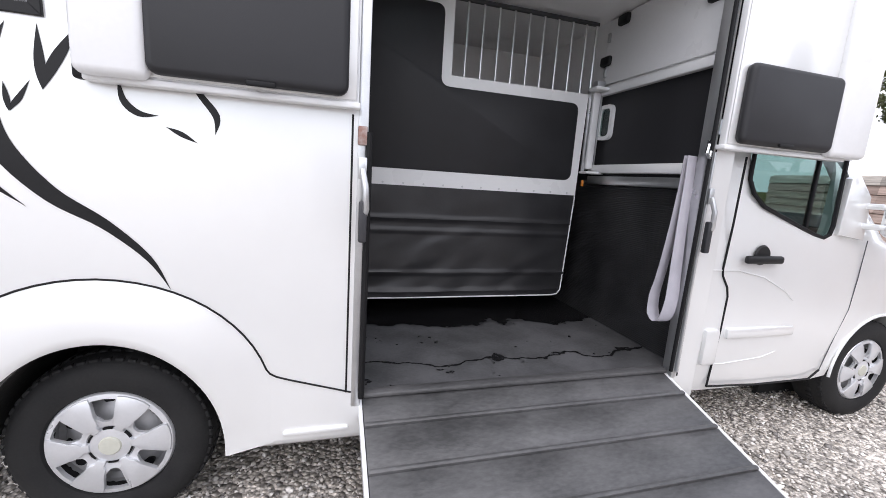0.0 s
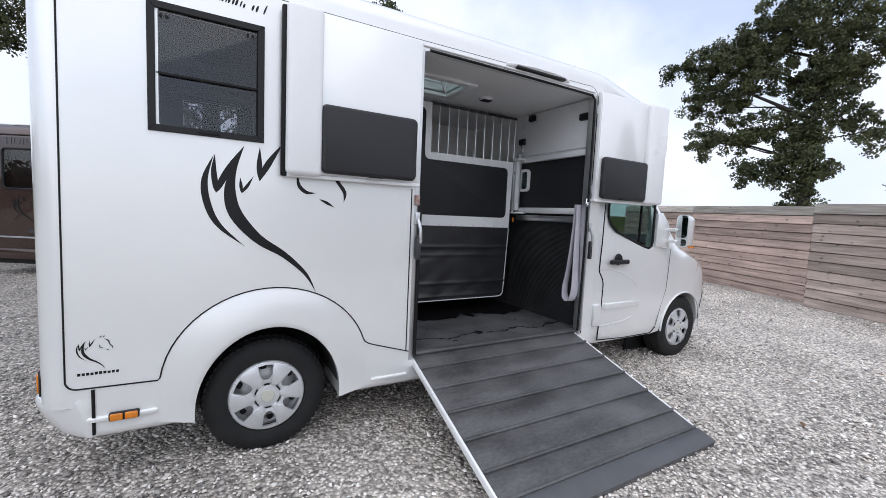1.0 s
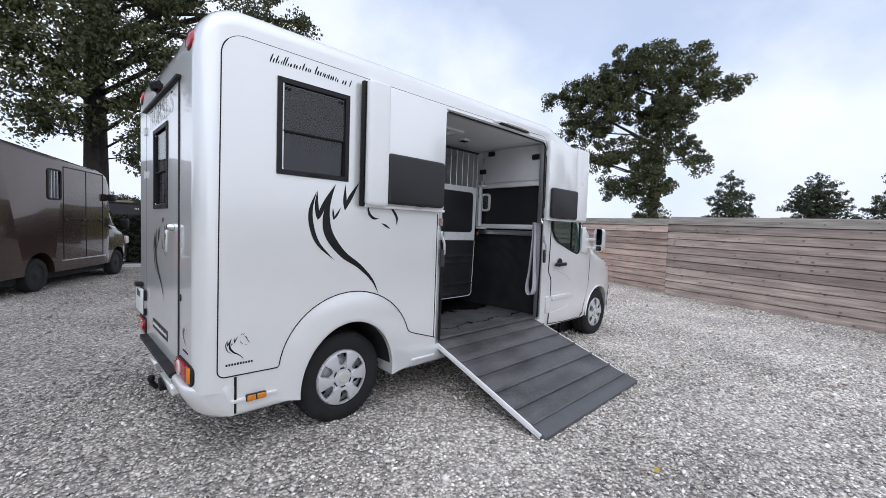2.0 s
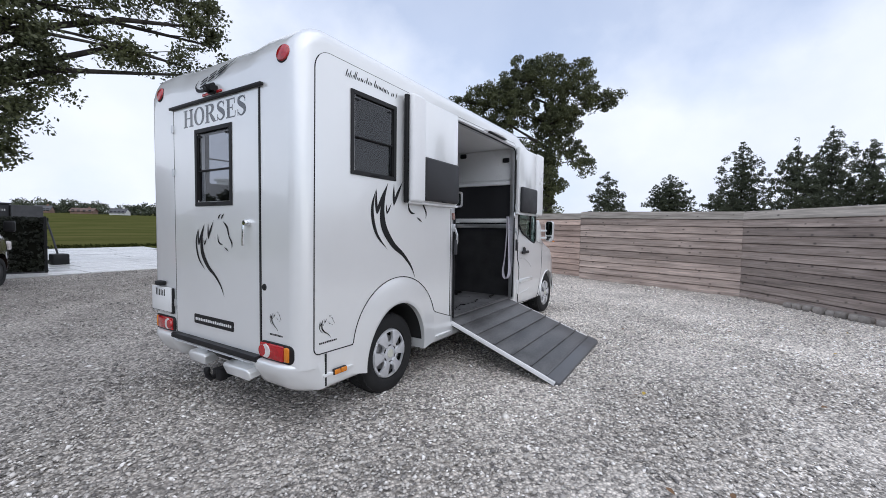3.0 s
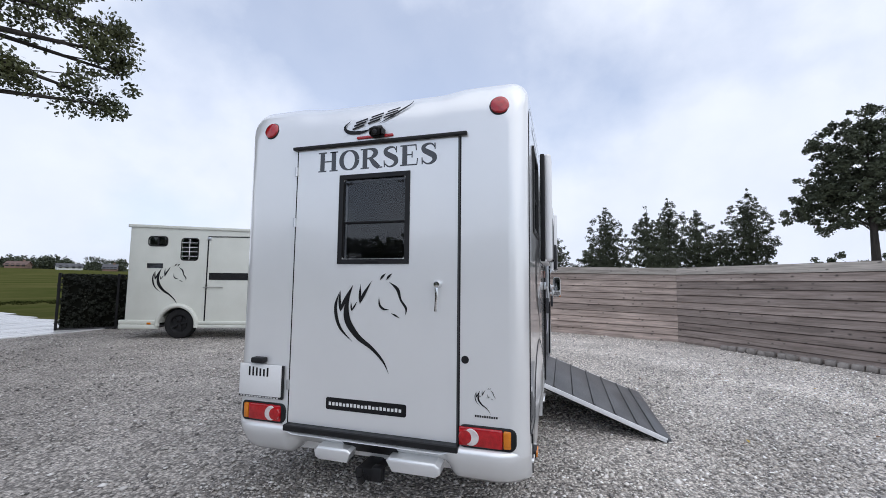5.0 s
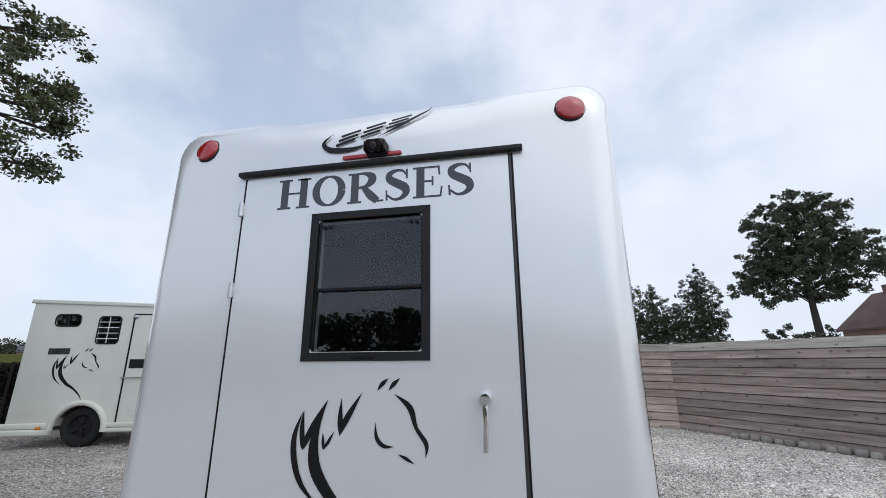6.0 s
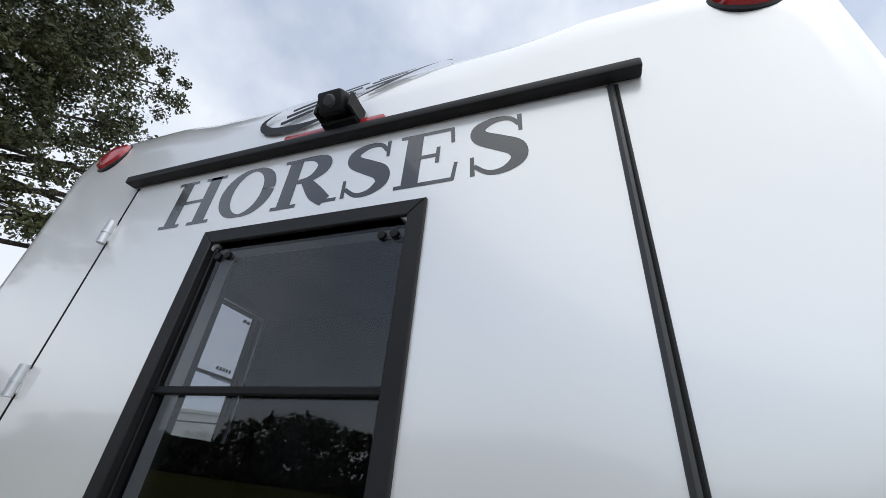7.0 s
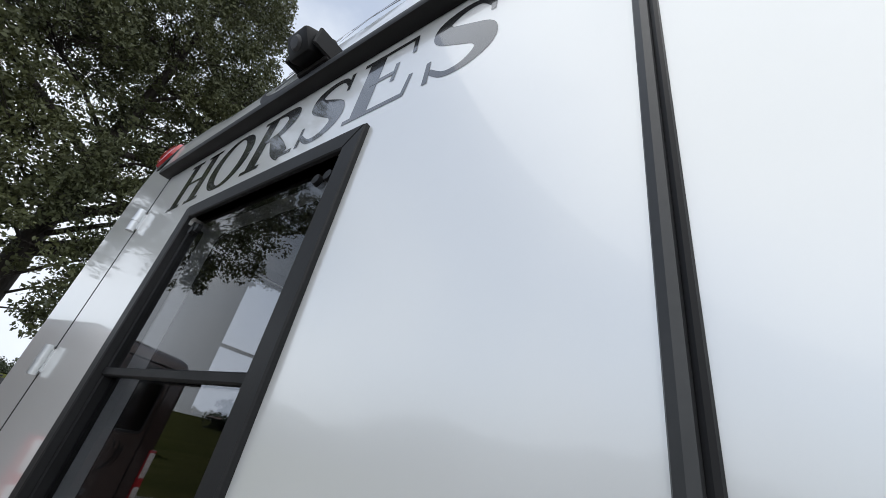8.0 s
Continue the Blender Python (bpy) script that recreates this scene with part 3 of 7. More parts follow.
def ground_material():
    m = material("gravel", (0.47, 0.432, 0.39), (0.32, 0.294, 0.265), 0.9, 0, 1.2, 30, 0.0)
    n, l = m.node_tree.nodes, m.node_tree.links
    b = n["Principled BSDF"]
    tc = n.new("ShaderNodeTexCoord")
    vo = n.new("ShaderNodeTexVoronoi")
    vo.inputs["Scale"].default_value = 42
    l.new(tc.outputs["Object"], vo.inputs["Vector"])
    hs = n.new("ShaderNodeSeparateColor")
    l.new(vo.outputs["Color"], hs.inputs[0])
    mr = n.new("ShaderNodeMapRange")
    mr.inputs[3].default_value, mr.inputs[4].default_value = 0.45, 1.6
    l.new(hs.outputs[0], mr.inputs[0])
    old = b.inputs["Base Color"].links[0].from_socket
    mul = n.new("ShaderNodeMixRGB")
    mul.blend_type = "MULTIPLY"
    mul.inputs[0].default_value = 1
    l.new(old, mul.inputs[1])
    l.new(mr.outputs[0], mul.inputs[2])
    # Darker at cell edges: shade between the stones put into the colour
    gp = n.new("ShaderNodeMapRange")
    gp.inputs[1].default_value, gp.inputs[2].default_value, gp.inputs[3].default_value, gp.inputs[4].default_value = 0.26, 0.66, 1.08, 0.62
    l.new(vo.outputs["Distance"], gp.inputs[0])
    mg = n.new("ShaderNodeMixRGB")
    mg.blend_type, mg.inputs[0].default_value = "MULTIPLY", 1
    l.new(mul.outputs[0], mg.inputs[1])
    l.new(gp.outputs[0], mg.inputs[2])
    l.new(graded(n, l, mg.outputs[0]), b.inputs["Base Color"])
    bp = n.new("ShaderNodeBump")
    bp.inputs["Strength"].default_value, bp.inputs["Distance"].default_value, bp.invert = 1.0, 0.02, True
    l.new(vo.outputs["Distance"], bp.inputs["Height"])
    l.new(bp.outputs[0], b.inputs["Normal"])
    return m


M_GRAVEL = ground_material()
M_GRASS = material("meadow_grass", (0.050, 0.062, 0.017), (0.108, 0.104, 0.038), 1.0, 0, 0.9, 14.0, 0.6, 0, 0.05, (0.10, 0.5, 1), spec=0.0)


def sheet(name, xs, ys, mat, lift=0.0):
    bm = bmesh.new()
    grid = [[bm.verts.new((x, y, ground_z(x, y) + lift)) for x in xs] for y in ys]
    for j in range(len(ys) - 1):
        for i in range(len(xs) - 1):
            f = bm.faces.new((grid[j][i], grid[j][i + 1], grid[j + 1][i + 1], grid[j + 1][i]))
            f.smooth = True
    return bm_object(name, bm, mat)


FAR = [-900, -300, -100, -40, -20, -10, -5, 0, 5, 10, 20, 40, 100, 300, 900]
yard = sheet("ground", FAR, [-900, -300, -100, -40, -20, -10, -5, 0, 5, 10, 14.4], M_GRAVEL)
tagged(yard, "pale grey crushed-stone gravel yard", "gravel", kind="structure")
field = sheet("meadow", FAR, [14.4, 16, 17, 18, 19, 20, 22, 26, 34, 60, 120, 250, 500, 900], M_GRASS)
tagged(field, "flat green meadow beyond the yard", "meadow", kind="structure")


def concrete_path():
    """Pale slabs that lead out of the yard."""
    base = thing("concrete_path", "wet pale concrete slab path beside the yard", "path", kind="structure")
    for i in range(4):
        for j in range(6):
            x0, y0 = -2.2 + i * 2.0 + 0.42 * j, 12.9 + j * 2.0
            bm = box(x0 + 0.015, x0 + 1.985, y0 + 0.015, y0 + 1.985, -0.1, 0.03 + random.uniform(-0.005, 0.005), 0.012, 1)
            for v in bm.verts:
                v.co.z += ground_z(v.co.x, v.co.y)
            p = part("slab", bm, M_CONCRETE, base)
    return base

# ---- the horse truck ----
W = 2.076
ROOF = 2.825


def rounded_section(x, y0, y1, z0, z1, rt, rb, dip=0.0):
    """A ring of points round a box section, with round corners."""
    pts = []
    n = 7
    for i in range(n + 1):
        a = math.pi / 2 * i / n
        pts.append((y0 + rt - rt * math.cos(a), z1 - rt + rt * math.sin(a)))
    for i in range(1, 32):
        f = i / 32
        y = y0 + rt + (y1 - y0 - 2 * rt) * f
        k = min(1.0, max(0.0, (0.36 - abs(f - 0.5)) / 0.12))
        pts.append((y, z1 - dip * k * k * (3 - 2 * k)))
    for i in range(n + 1):
        a = math.pi / 2 * i / n
        pts.append((y1 - rt + rt * math.sin(a), z1 - rt + rt * math.cos(a)))
    for i in range(4):
        a = math.pi / 2 * i / 3
        pts.append((y1 - rb + rb * math.cos(a), z0 + rb - rb * math.sin(a)))
    for i in range(4):
        a = math.pi / 2 * i / 3
        pts.append((y0 + rb - rb * math.sin(a), z0 + rb - rb * math.cos(a)))
    return [(x, y, z) for y, z in pts]


def loft(rings):
    bm = bmesh.new()
    rows = [[bm.verts.new(p) for p in r] for r in rings]
    for a, b in zip(rows, rows[1:]):
        for k in range(len(a)):
            bm.faces.new((a[k], a[(k + 1) % len(a)], b[(k + 1) % len(a)], b[k]))
    bm.faces.new(rows[0][::-1])
    bm.faces.new(rows[-1])
    bmesh.ops.recalc_face_normals(bm, faces=bm.faces)
    return bm


def corner(d, r):
    """How far a rounded edge of radius r stands back, d from its end."""
    return r - math.sqrt(max(0.0, r * r - (r - d) ** 2)) if d < r else 0.0


X0, X1 = -1.026, 3.78
arch_cut = [(0.02 + 0.405 * math.cos(radians(a)), 0.335 + 0.465 * math.sin(radians(a))) for a in range(0, 181, 6)]
arch_cut = [(0.425, 0.1)] + arch_cut + [(-0.385, 0.1)]


def box_shell():
    rings = []
    xs = [X0, X0 + 0.004, X0 + 0.014, X0 + 0.032, X0 + 0.055, X0 + 0.085, X0 + 0.12, X0 + 0.17, X0 + 0.23, X0 + 0.30, 0.0, 1.4, 2.70, 2.80, 2.90, 3.05, 3.30, 3.60, 3.72, X1]
    for x in xs:
        d, e = x - X0, X1 - x
        o = corner(d, 0.12) + corner(e, 0.03)
        drop = max(0.0, x - 2.72)
        top = ROOF - corner(d, 0.26) - 0.26 * min(1.0, drop / 1.06) ** 1.25 - corner(e, 0.05)
        lift = corner(d, 0.10)
        dip = 0.026 * max(0.0, 1 - d / 1.2)
        rings.append(rounded_section(x, o + 0.02 * min(1.0, drop / 0.2), W - o - 0.02 * min(1.0, drop / 0.2), 0.292 + lift * 0.6, top, 0.12, 0.05, dip))
    cut = [
        box(0.45, 2.72, 0.05, W - 0.05, 0.49, 2.62, 0.0),
        box(-0.97, 0.07, 0.05, W - 0.05, 0.84, 2.50, 0.0),
        prism(rounded(0.93, 2.615, 0.45, 2.585, 0.04), "y", -0.1, 0.2),
        prism(arch_cut, "y", -0.2, 0.62),
        prism(arch_cut, "y", W - 0.62, W + 0.2),
        prism(rounded(-0.525, -0.055, 1.88, 2.445, 0.015, 2), "y", -0.1, W + 0.1),
        prism(rounded(0.785, 1.24, 1.64, 2.185, 0.015, 2), "x", -1.2, -0.8),
        box(2.775, 5.0, -1, W + 1, 0.0, 2.20),
        box(2.85, 3.70, 0.1, W - 0.1, 2.0, 2.45),
        box(1.17, 1.60, 0.47, 0.86, 2.5, 3.0, 0.0),
        box(X0 - 0.1, X0 + 0.19, -0.1, W + 0.1, 0.2, 0.475),
    ]
    return carve(loft(rings), cut)


truck = thing("horse_truck", "silver horse truck with its side ramp and upper doors open", "horse truck")
weigh(part("body", box_shell(), M_PAINT, truck, "", 40))

# seal line round the flat side panel
def arch_outer(a):
    c = math.cos(a)
    return (0.02 + (0.58 if c > 0 else 0.56) * c, 0.50 + 0.526 * math.sin(a))


arc = [arch_outer(radians(17 + 155 * i / 26)) for i in range(27)]
FLARE_OUT = [(0.66, 0.603), (0.612, 0.62), (0.588, 0.635)] + arc + [(-0.545, 0.560)]
top_line = [(-0.866 - 0.045 * math.sin(radians(a)), 0.611 - 0.045 * math.cos(radians(a))) for a in range(0, 91, 15)] + [(-0.908, 1.4), (-0.900, 2.45)] + [(-0.765 - 0.135 * math.cos(radians(a)), 2.513 + 0.135 * math.sin(radians(a))) for a in range(0, 91, 9)] + [(0.3, 2.642), (0.9, 2.642), (2.45, 2.655)] + [(2.545 + 0.10 * math.sin(radians(a)), 2.557 + 0.10 * math.cos(radians(a))) for a in range(0, 91, 9)] + [(2.645, 0.47)]
side_line = [(0.905, 0.528)] + FLARE_OUT + top_line
part("panel_seal", tube([(x, -0.001 + (0.004 if z > 2.6 else 0), z) for x, z in side_line], 0.004, 6), M_SEAL, truck, "thin black rubber seal")
part("panel_seal", tube([(0.885, -0.001, z) for z in (0.53, 1.2, 1.66)], 0.004, 6), M_SEAL, truck)
part("panel_seal", tube([(-0.808, -0.002, z) for z in (0.325, 0.45, 0.556)], 0.008, 6), M_SEAL, truck)


def flare(side):
    """The swollen rim over the rear wheel, from the panel line in to the wheel opening."""
    n = 40
    bm = bmesh.new()
    rows = []
    prof = [(0.0, -0.001), (0.08, 0.003), (0.2, 0.009), (0.38, 0.017), (0.6, 0.025), (0.85, 0.031), (0.95, 0.030), (1.0, 0.022), (1.0, -0.05)]
    for i in range(n + 1):
        a = math.pi * i / n
        xo, zo = arch_outer(a)
        xi, zi = 0.02 + 0.40 * math.cos(a), 0.335 + 0.46 * math.sin(a)
        fade = 0.12 + 0.88 * min(1.0, math.sin(a) / 0.75)
        rows.append([bm.verts.new((xo + (xi - xo) * f, -d * (fade if d > 0 else 1) if side > 0 else W + d * (fade if d > 0 else 1), zo + (zi - zo) * f)) for f, d in prof])
    # legs down to the sill
    for end, sx in ((0, 1), (1, -1)):
        src = rows[0] if end == 0 else rows[-1]
        leg = [bm.verts.new((v.co.x, v.co.y, 0.330 - 0.038 * prof[k][0])) for k, v in enumerate(src)]
        rows = [leg] + rows if end == 0 else rows + [leg]
    for a, b in zip(rows, rows[1:]):
        for k in range(len(prof) - 1):
            bm.faces.new((a[k], a[k + 1], b[k + 1], b[k]))
    bmesh.ops.recalc_face_normals(bm, faces=bm.faces)
    return bm


part("wheel_arch", flare(1), M_PAINT, truck, "swollen silver wheel arch", 50)
part("wheel_arch", flare(-1), M_PAINT, truck, "", 50)
def well(y0, y1, back):
    """Black liner round the wheel opening, with a wall behind the wheel."""
    arc_in = [(0.02 + 0.399 * math.cos(radians(a)), 0.335 + 0.459 * math.sin(radians(a))) for a in range(6, 175, 8)]
    arc_out = [(0.02 + 0.404 * math.cos(radians(a)), 0.335 + 0.464 * math.sin(radians(a))) for a in range(6, 175, 8)]
    return merge(prism(arc_in + arc_out[::-1], "y", y0, y1), prism([(0.42, 0.25)] + [(0.02 + 0.40 * math.cos(radians(a)), 0.335 + 0.46 * math.sin(radians(a))) for a in range(0, 181, 9)] + [(-0.38, 0.25)], "y", back, back + 0.012))


part("wheel_well", well(0.03, 0.60, 0.60), M_UNDER, truck)
part("wheel_well", well(W - 0.60, W - 0.03, W - 0.615), M_UNDER, truck)
part("chassis", merge(box(-0.78, -0.45, 0.42, W - 0.42, 0.28, 0.345, 0.02), box(-0.5, 4.0, 0.42, 0.55, 0.2, 0.34, 0.01), box(-0.5, 4.0, W - 0.55, W - 0.42, 0.2, 0.34, 0.01), box(0.7, 1.6, 0.6, W - 0.6, 0.18, 0.33, 0.03), box(0.5, 3.8, 0.45, W - 0.45, 0.26, 0.34, 0.02), tube([(0, 0.2, 0.335), (0, W - 0.2, 0.335)], 0.05, 10)), M_UNDER, truck, "black underbody")
# sill mouldings
part("sill_strip", prism(rounded(-0.836, -0.545, 0.39, 0.412, 0.01, 3), "y", -0.014, 0.01, 0.004), M_PAINT, truck)
part("sill_strip", prism(rounded(0.635, 0.90, 0.357, 0.377, 0.01, 3), "y", -0.014, 0.01, 0.004), M_PAINT, truck)
marker = part("side_marker", prism(rounded(-0.748, -0.622, 0.385, 0.428, 0.01, 3), "y", -0.022, 0.0, 0.004), M_BLACKPLASTIC, truck)
part("lens", prism(rounded(-0.742, -0.690, 0.389, 0.424, 0.006, 3), "y", -0.03, -0.01, 0.004), M_AMBER, marker, "amber side lamp lens")
part("lens", prism(rounded(-0.682, -0.628, 0.389, 0.424, 0.006, 3), "y", -0.03, -0.01, 0.004), M_AMBER, marker)


M_STEELRIM = material("silver_steel_rim", (0.50, 0.50, 0.51), (0.40, 0.40, 0.41), 0.4, 0.3, 8, 60, 0.1)


def wheel(x, y, facing):
    """A road wheel with a spoked silver trim, its face towards -y or +y."""
    s = 1 if facing < 0 else -1
    w = thing("wheel", "", "")
    for key in ("label", "category"):
        if key in w:
            del w[key]
    w.parent = truck
    w.matrix_basis = pose(x, y, 0.340, 0, 0, 0 if facing < 0 else 180) @ Matrix.Diagonal((1.045, 1.0, 1.045, 1))
    R = 0.338
    prof = [(0.20, 0.03), (0.215, -0.005), (0.255, -0.018), (0.295, -0.012), (0.32, 0.004), (0.334, 0.03), (R, 0.06), (R, 0.17), (0.334, 0.20), (0.30, 0.225), (0.20, 0.215)]
    tyre = part("tyre", lathe(prof, 64, "y", True), M_TYRE, w, "black tyre with a worn tread", 40)
    blocks = []
    for k in range(52):
        a = 2 * math.pi * k / 52
        for y0, y1, sh in ((0.012, 0.062, 0.0), (0.072, 0.112, 0.4), (0.122, 0.162, 0.0), (0.17, 0.215, 0.4)):
            if y0 > 0.1:
                continue
            b = box(-0.014, 0.014, y0, y1, R - 0.010 if y0 > 0.02 else R - 0.028, R + 0.006 if y0 > 0.02 else R - 0.003, 0.003, 1)
            blocks.append(moved(b, Matrix.Rotation(a + sh * 0.06, 4, "Y")))
    part("tread", merge(*blocks), M_TYRE, tyre)
    rim = part("rim", lathe([(0.205, 0.018), (0.198, 0.075), (0.178, 0.085), (0.13, 0.045), (0.09, 0.040), (0.02, 0.045), (0.02, 0.10), (0.205, 0.10)], 40, "y", True), M_STEELRIM, w, "silver painted steel rim")
    for k in range(12):
        a = -(2 * math.pi * k / 12 + 0.40)
        part("hole", moved(lathe([(0.0, -0.003), (0.019, -0.003), (0.019, 0.012)], 12, "y"), pose(0.158 * math.cos(a), 0.060, 0.158 * math.sin(a))), M_SEAL, rim)
    # trim: dished disc with six windows between broad flat spokes
    prof = [(0.0, -0.010), (0.05, -0.010), (0.066, -0.006), (0.070, 0.004), (0.074, 0.004), (0.078, -0.004), (0.12, -0.012), (0.165, -0.010), (0.188, -0.006), (0.203, -0.002), (0.209, 0.008), (0.205, 0.02), (0.18, 0.012), (0.14, 0.002), (0.06, 0.012), (0.0, 0.012)]
    disc = lathe(prof, 72, "y")
    cuts = []
    for k in range(6):
        a = 2 * math.pi * k / 6 + 0.46
        poly = [(0.098, -0.012), (0.096, 0.0), (0.098, 0.012), (0.118, 0.030), (0.150, 0.041), (0.176, 0.046), (0.183, 0.036), (0.187, 0.0), (0.183, -0.036), (0.176, -0.046), (0.150, -0.041), (0.118, -0.030)]
        cuts.append(moved(prism(poly, "y", -0.1, 0.1), Matrix.Rotation(a, 4, "Y")))
    trim = part("hubcap", carve(disc, [merge(*cuts)]), M_CAP, w, "silver plastic wheel trim", 40)
    for k in range(6):
        a = 2 * math.pi * (k + 0.5) / 6 + 0.46
        poly = [(0.066, -0.013), (0.086, -0.016), (0.094, -0.027), (0.125, -0.036), (0.170, -0.053), (0.190, -0.056), (0.1975, -0.030), (0.200, 0.0), (0.1975, 0.030), (0.190, 0.056), (0.170, 0.053), (0.125, 0.036), (0.094, 0.027), (0.086, 0.016), (0.066, 0.013)]
        sp = prism(poly, "y", -0.022, 0.0, 0.003, 2)
        for v in sp.verts:
            r = math.hypot(v.co.x, v.co.z)
            v.co.y += 0.012 * max(0.0, (r - 0.15) / 0.05) + 0.008 * max(0.0, (0.10 - r) / 0.034)
        part("spoke", moved(sp, Matrix.Rotation(a, 4, "Y")), M_CAP, trim)
    for k in range(6):
        a0 = -(2 * math.pi * k / 6 + 0.46)
        arc_in = [(r * math.cos(a0 + q), r * math.sin(a0 + q)) for r, qs in ((0.066, (-0.22, -0.11, 0.0, 0.11, 0.22)), (0.073, (0.22, 0.11, 0.0, -0.11, -0.22))) for q in qs]
        part("slot", prism(arc_in, "y", -0.0085, 0.0), M_SEAL, trim)
    part("badge", moved(lathe([(0.0, -0.016), (0.034, -0.016), (0.037, -0.012), (0.038, -0.005)], 28, "y"), pose(0, 0, 0)), material("cream_badge", (0.6, 0.6, 0.52)) if "cream_badge" not in bpy.data.materials else bpy.data.materials["cream_badge"], trim)
    return w


for wx, wy, fc in ((0.0, 0.085, -1), (4.332, 0.085, -1), (0.0, W - 0.085, 1), (4.332, W - 0.085, 1)):
    wheel(wx, wy, fc)


# windows
def sash_window(name, u0, u1, v0, v1, put, parent):
    """A black-framed sliding window; put(u, v, out) lays it on the wall."""
    def flat(b):
        for v in b.verts:
            v.co = put(v.co.x, v.co.z, -v.co.y)
        bmesh.ops.recalc_face_normals(b, faces=b.faces)
        return b
    f = 0.033
    frame_bm = merge(prism([(u0, v0), (u1, v0), (u1 - f, v0 + f), (u0 + f, v0 + f)], "y", -0.012, 0.03, 0.002, 1), prism([(u1, v0), (u1, v1), (u1 - f, v1 - f), (u1 - f, v0 + f)], "y", -0.012, 0.03, 0.002, 1),
                     prism([(u1, v1), (u0, v1), (u0 + f, v1 - f), (u1 - f, v1 - f)], "y", -0.012, 0.03, 0.002, 1), prism([(u0, v1), (u0, v0), (u0 + f, v0 + f), (u0 + f, v1 - f)], "y", -0.012, 0.03, 0.002, 1))
    w = part(name, flat(frame_bm), M_BLACKPLASTIC, parent, "black-framed sliding window with tinted panes")
    mid = v0 + (v1 - v0) * 0.46
    part("pane", flat(box(u0 + f, u1 - f, 0.004, 0.010, mid, v1 - f)), M_TINT, w)
    part("pane", flat(box(u0 + f, u1 - f, 0.016, 0.022, v0 + f, mid)), M_TINT, w)
    part("rail", flat(box(u0 + f, u1 - f, 0.0, 0.016, mid - 0.007, mid + 0.006, 0.002, 1)), M_SEAL, w)
    part("stile", flat(box(u0 + f, u0 + f + 0.006, 0.002, 0.02, v0 + f, v1 - f, 0.002, 1)), M_SEAL, w)
    part("stile", flat(box(u1 - f - 0.006, u1 - f, 0.002, 0.02, v0 + f, v1 - f, 0.002, 1)), M_SEAL, w)
    part("latch", flat(box((u0 + u1) / 2 - 0.05, (u0 + u1) / 2 + 0.05, -0.016, -0.008, v0 + 0.008, v0 + 0.022, 0.003, 1)), M_SEAL, w)
    for u in (u0 + f + 0.025, u0 + f + 0.05, u1 - f - 0.05, u1 - f - 0.025):
        part("button", flat(moved(lathe([(0.0, -0.004), (0.008, -0.003), (0.009, 0.004)], 12, "y"), pose(u, 0, v1 - f - 0.03))), M_SEAL, w)
    return w


def on_side(u, v, out):
    return (u, -out, v)


def on_rear(u, v, out):
    return (X0 - out, W - u, v)


sash_window("side_window", -0.570, -0.041, 1.850, 2.474, on_side, truck)

# rear door: u runs from the nearside edge across
DU0, DU1 = W - 1.618, W - 0.418
rear_door = part("rear_door", prism(rounded(DU0 + 0.006, DU1 - 0.006, 0.53, 2.412, 0.012, 2), "y", -0.004, 0.02), M_PAINT, truck, "silver rear door with a window and a chrome handle")


def to_rear(bm):
    for v in bm.verts:
        v.co = on_rear(v.co.x, v.co.z, -v.co.y)
    bmesh.ops.recalc_face_normals(bm, faces=bm.faces)
    return bm


rd_mesh = bmesh.new()
rd_mesh.from_mesh(rear_door.data)
to_rear(rd_mesh)
rd_mesh = carve(rd_mesh, [prism(rounded(0.785, 1.24, 1.64, 2.185, 0.015, 2), "x", -1.2, -0.8)])
rd_mesh.to_mesh(rear_door.data)
rd_mesh.free()
sash_window("door_window", W - 1.272, W - 0.751, 1.605, 2.218, on_rear, rear_door)
for u, r, mat in ((DU1 - 0.004, 0.0075, M_LIP), (DU1 + 0.0055, 0.004, M_SEAL), (DU0, 0.004, M_SEAL)):
    part("door_seal", to_rear(tube([(u, -0.001, 0.52), (u, -0.001, 1.5), (u, -0.001, 2.415)], r, 8)), mat, truck)
part("rain_gutter", merge(*[to_rear(box(DU0 - 0.028, DU1 + 0.049, -0.03, 0.0, 2.420, 2.442, 0.005, 2))]), M_BLACKPLASTIC, truck, "black rain gutter over the door")
part("door_sill", to_rear(box(DU0, DU1 + 0.01, -0.056, 0.01, 0.488, 0.528, 0.006, 1)), M_BLACKPLASTIC, truck)
for z in (2.265, 1.90, 0.78):
    h = merge(to_rear(tube([(DU0 - 0.001, -0.014, z - 0.032), (DU0 - 0.001, -0.014, z + 0.032)], 0.010, 12)), to_rear(tube([(DU0 - 0.001, -0.014, z - 0.004), (DU0 - 0.001, -0.014, z + 0.004)], 0.0115, 12)), to_rear(box(DU0 - 0.008, DU0 + 0.008, -0.010, 0.0, z - 0.026, z + 0.026, 0.003, 1)))
    part("hinge", h, M_ALU, rear_door, "bright metal hinge")
HU = W - 0.551
handle = part("handle", merge(to_rear(moved(lathe([(0.0, -0.046), (0.018, -0.045), (0.024, -0.03), (0.026, 0.0)], 20, "y"), pose(HU, 0, 1.475))), to_rear(tube([(HU, -0.045, 1.455), (HU + 0.003, -0.05, 1.40), (HU - 0.002, -0.05, 1.31)], [0.011, 0.010, 0.009], 10))), M_CHROME, rear_door, "chrome lever handle")
part("tank_cap", to_rear(moved(lathe([(0.0, -0.006), (0.022, -0.006), (0.024, 0.0)], 24, "y"), pose(W - 0.377, 0, 1.022))), M_BLACKPLASTIC, truck)
serif_word("HORSES", W - 1.452, W - 0.562, 2.252, 2.392, on_rear, 0.0044, rear_door)


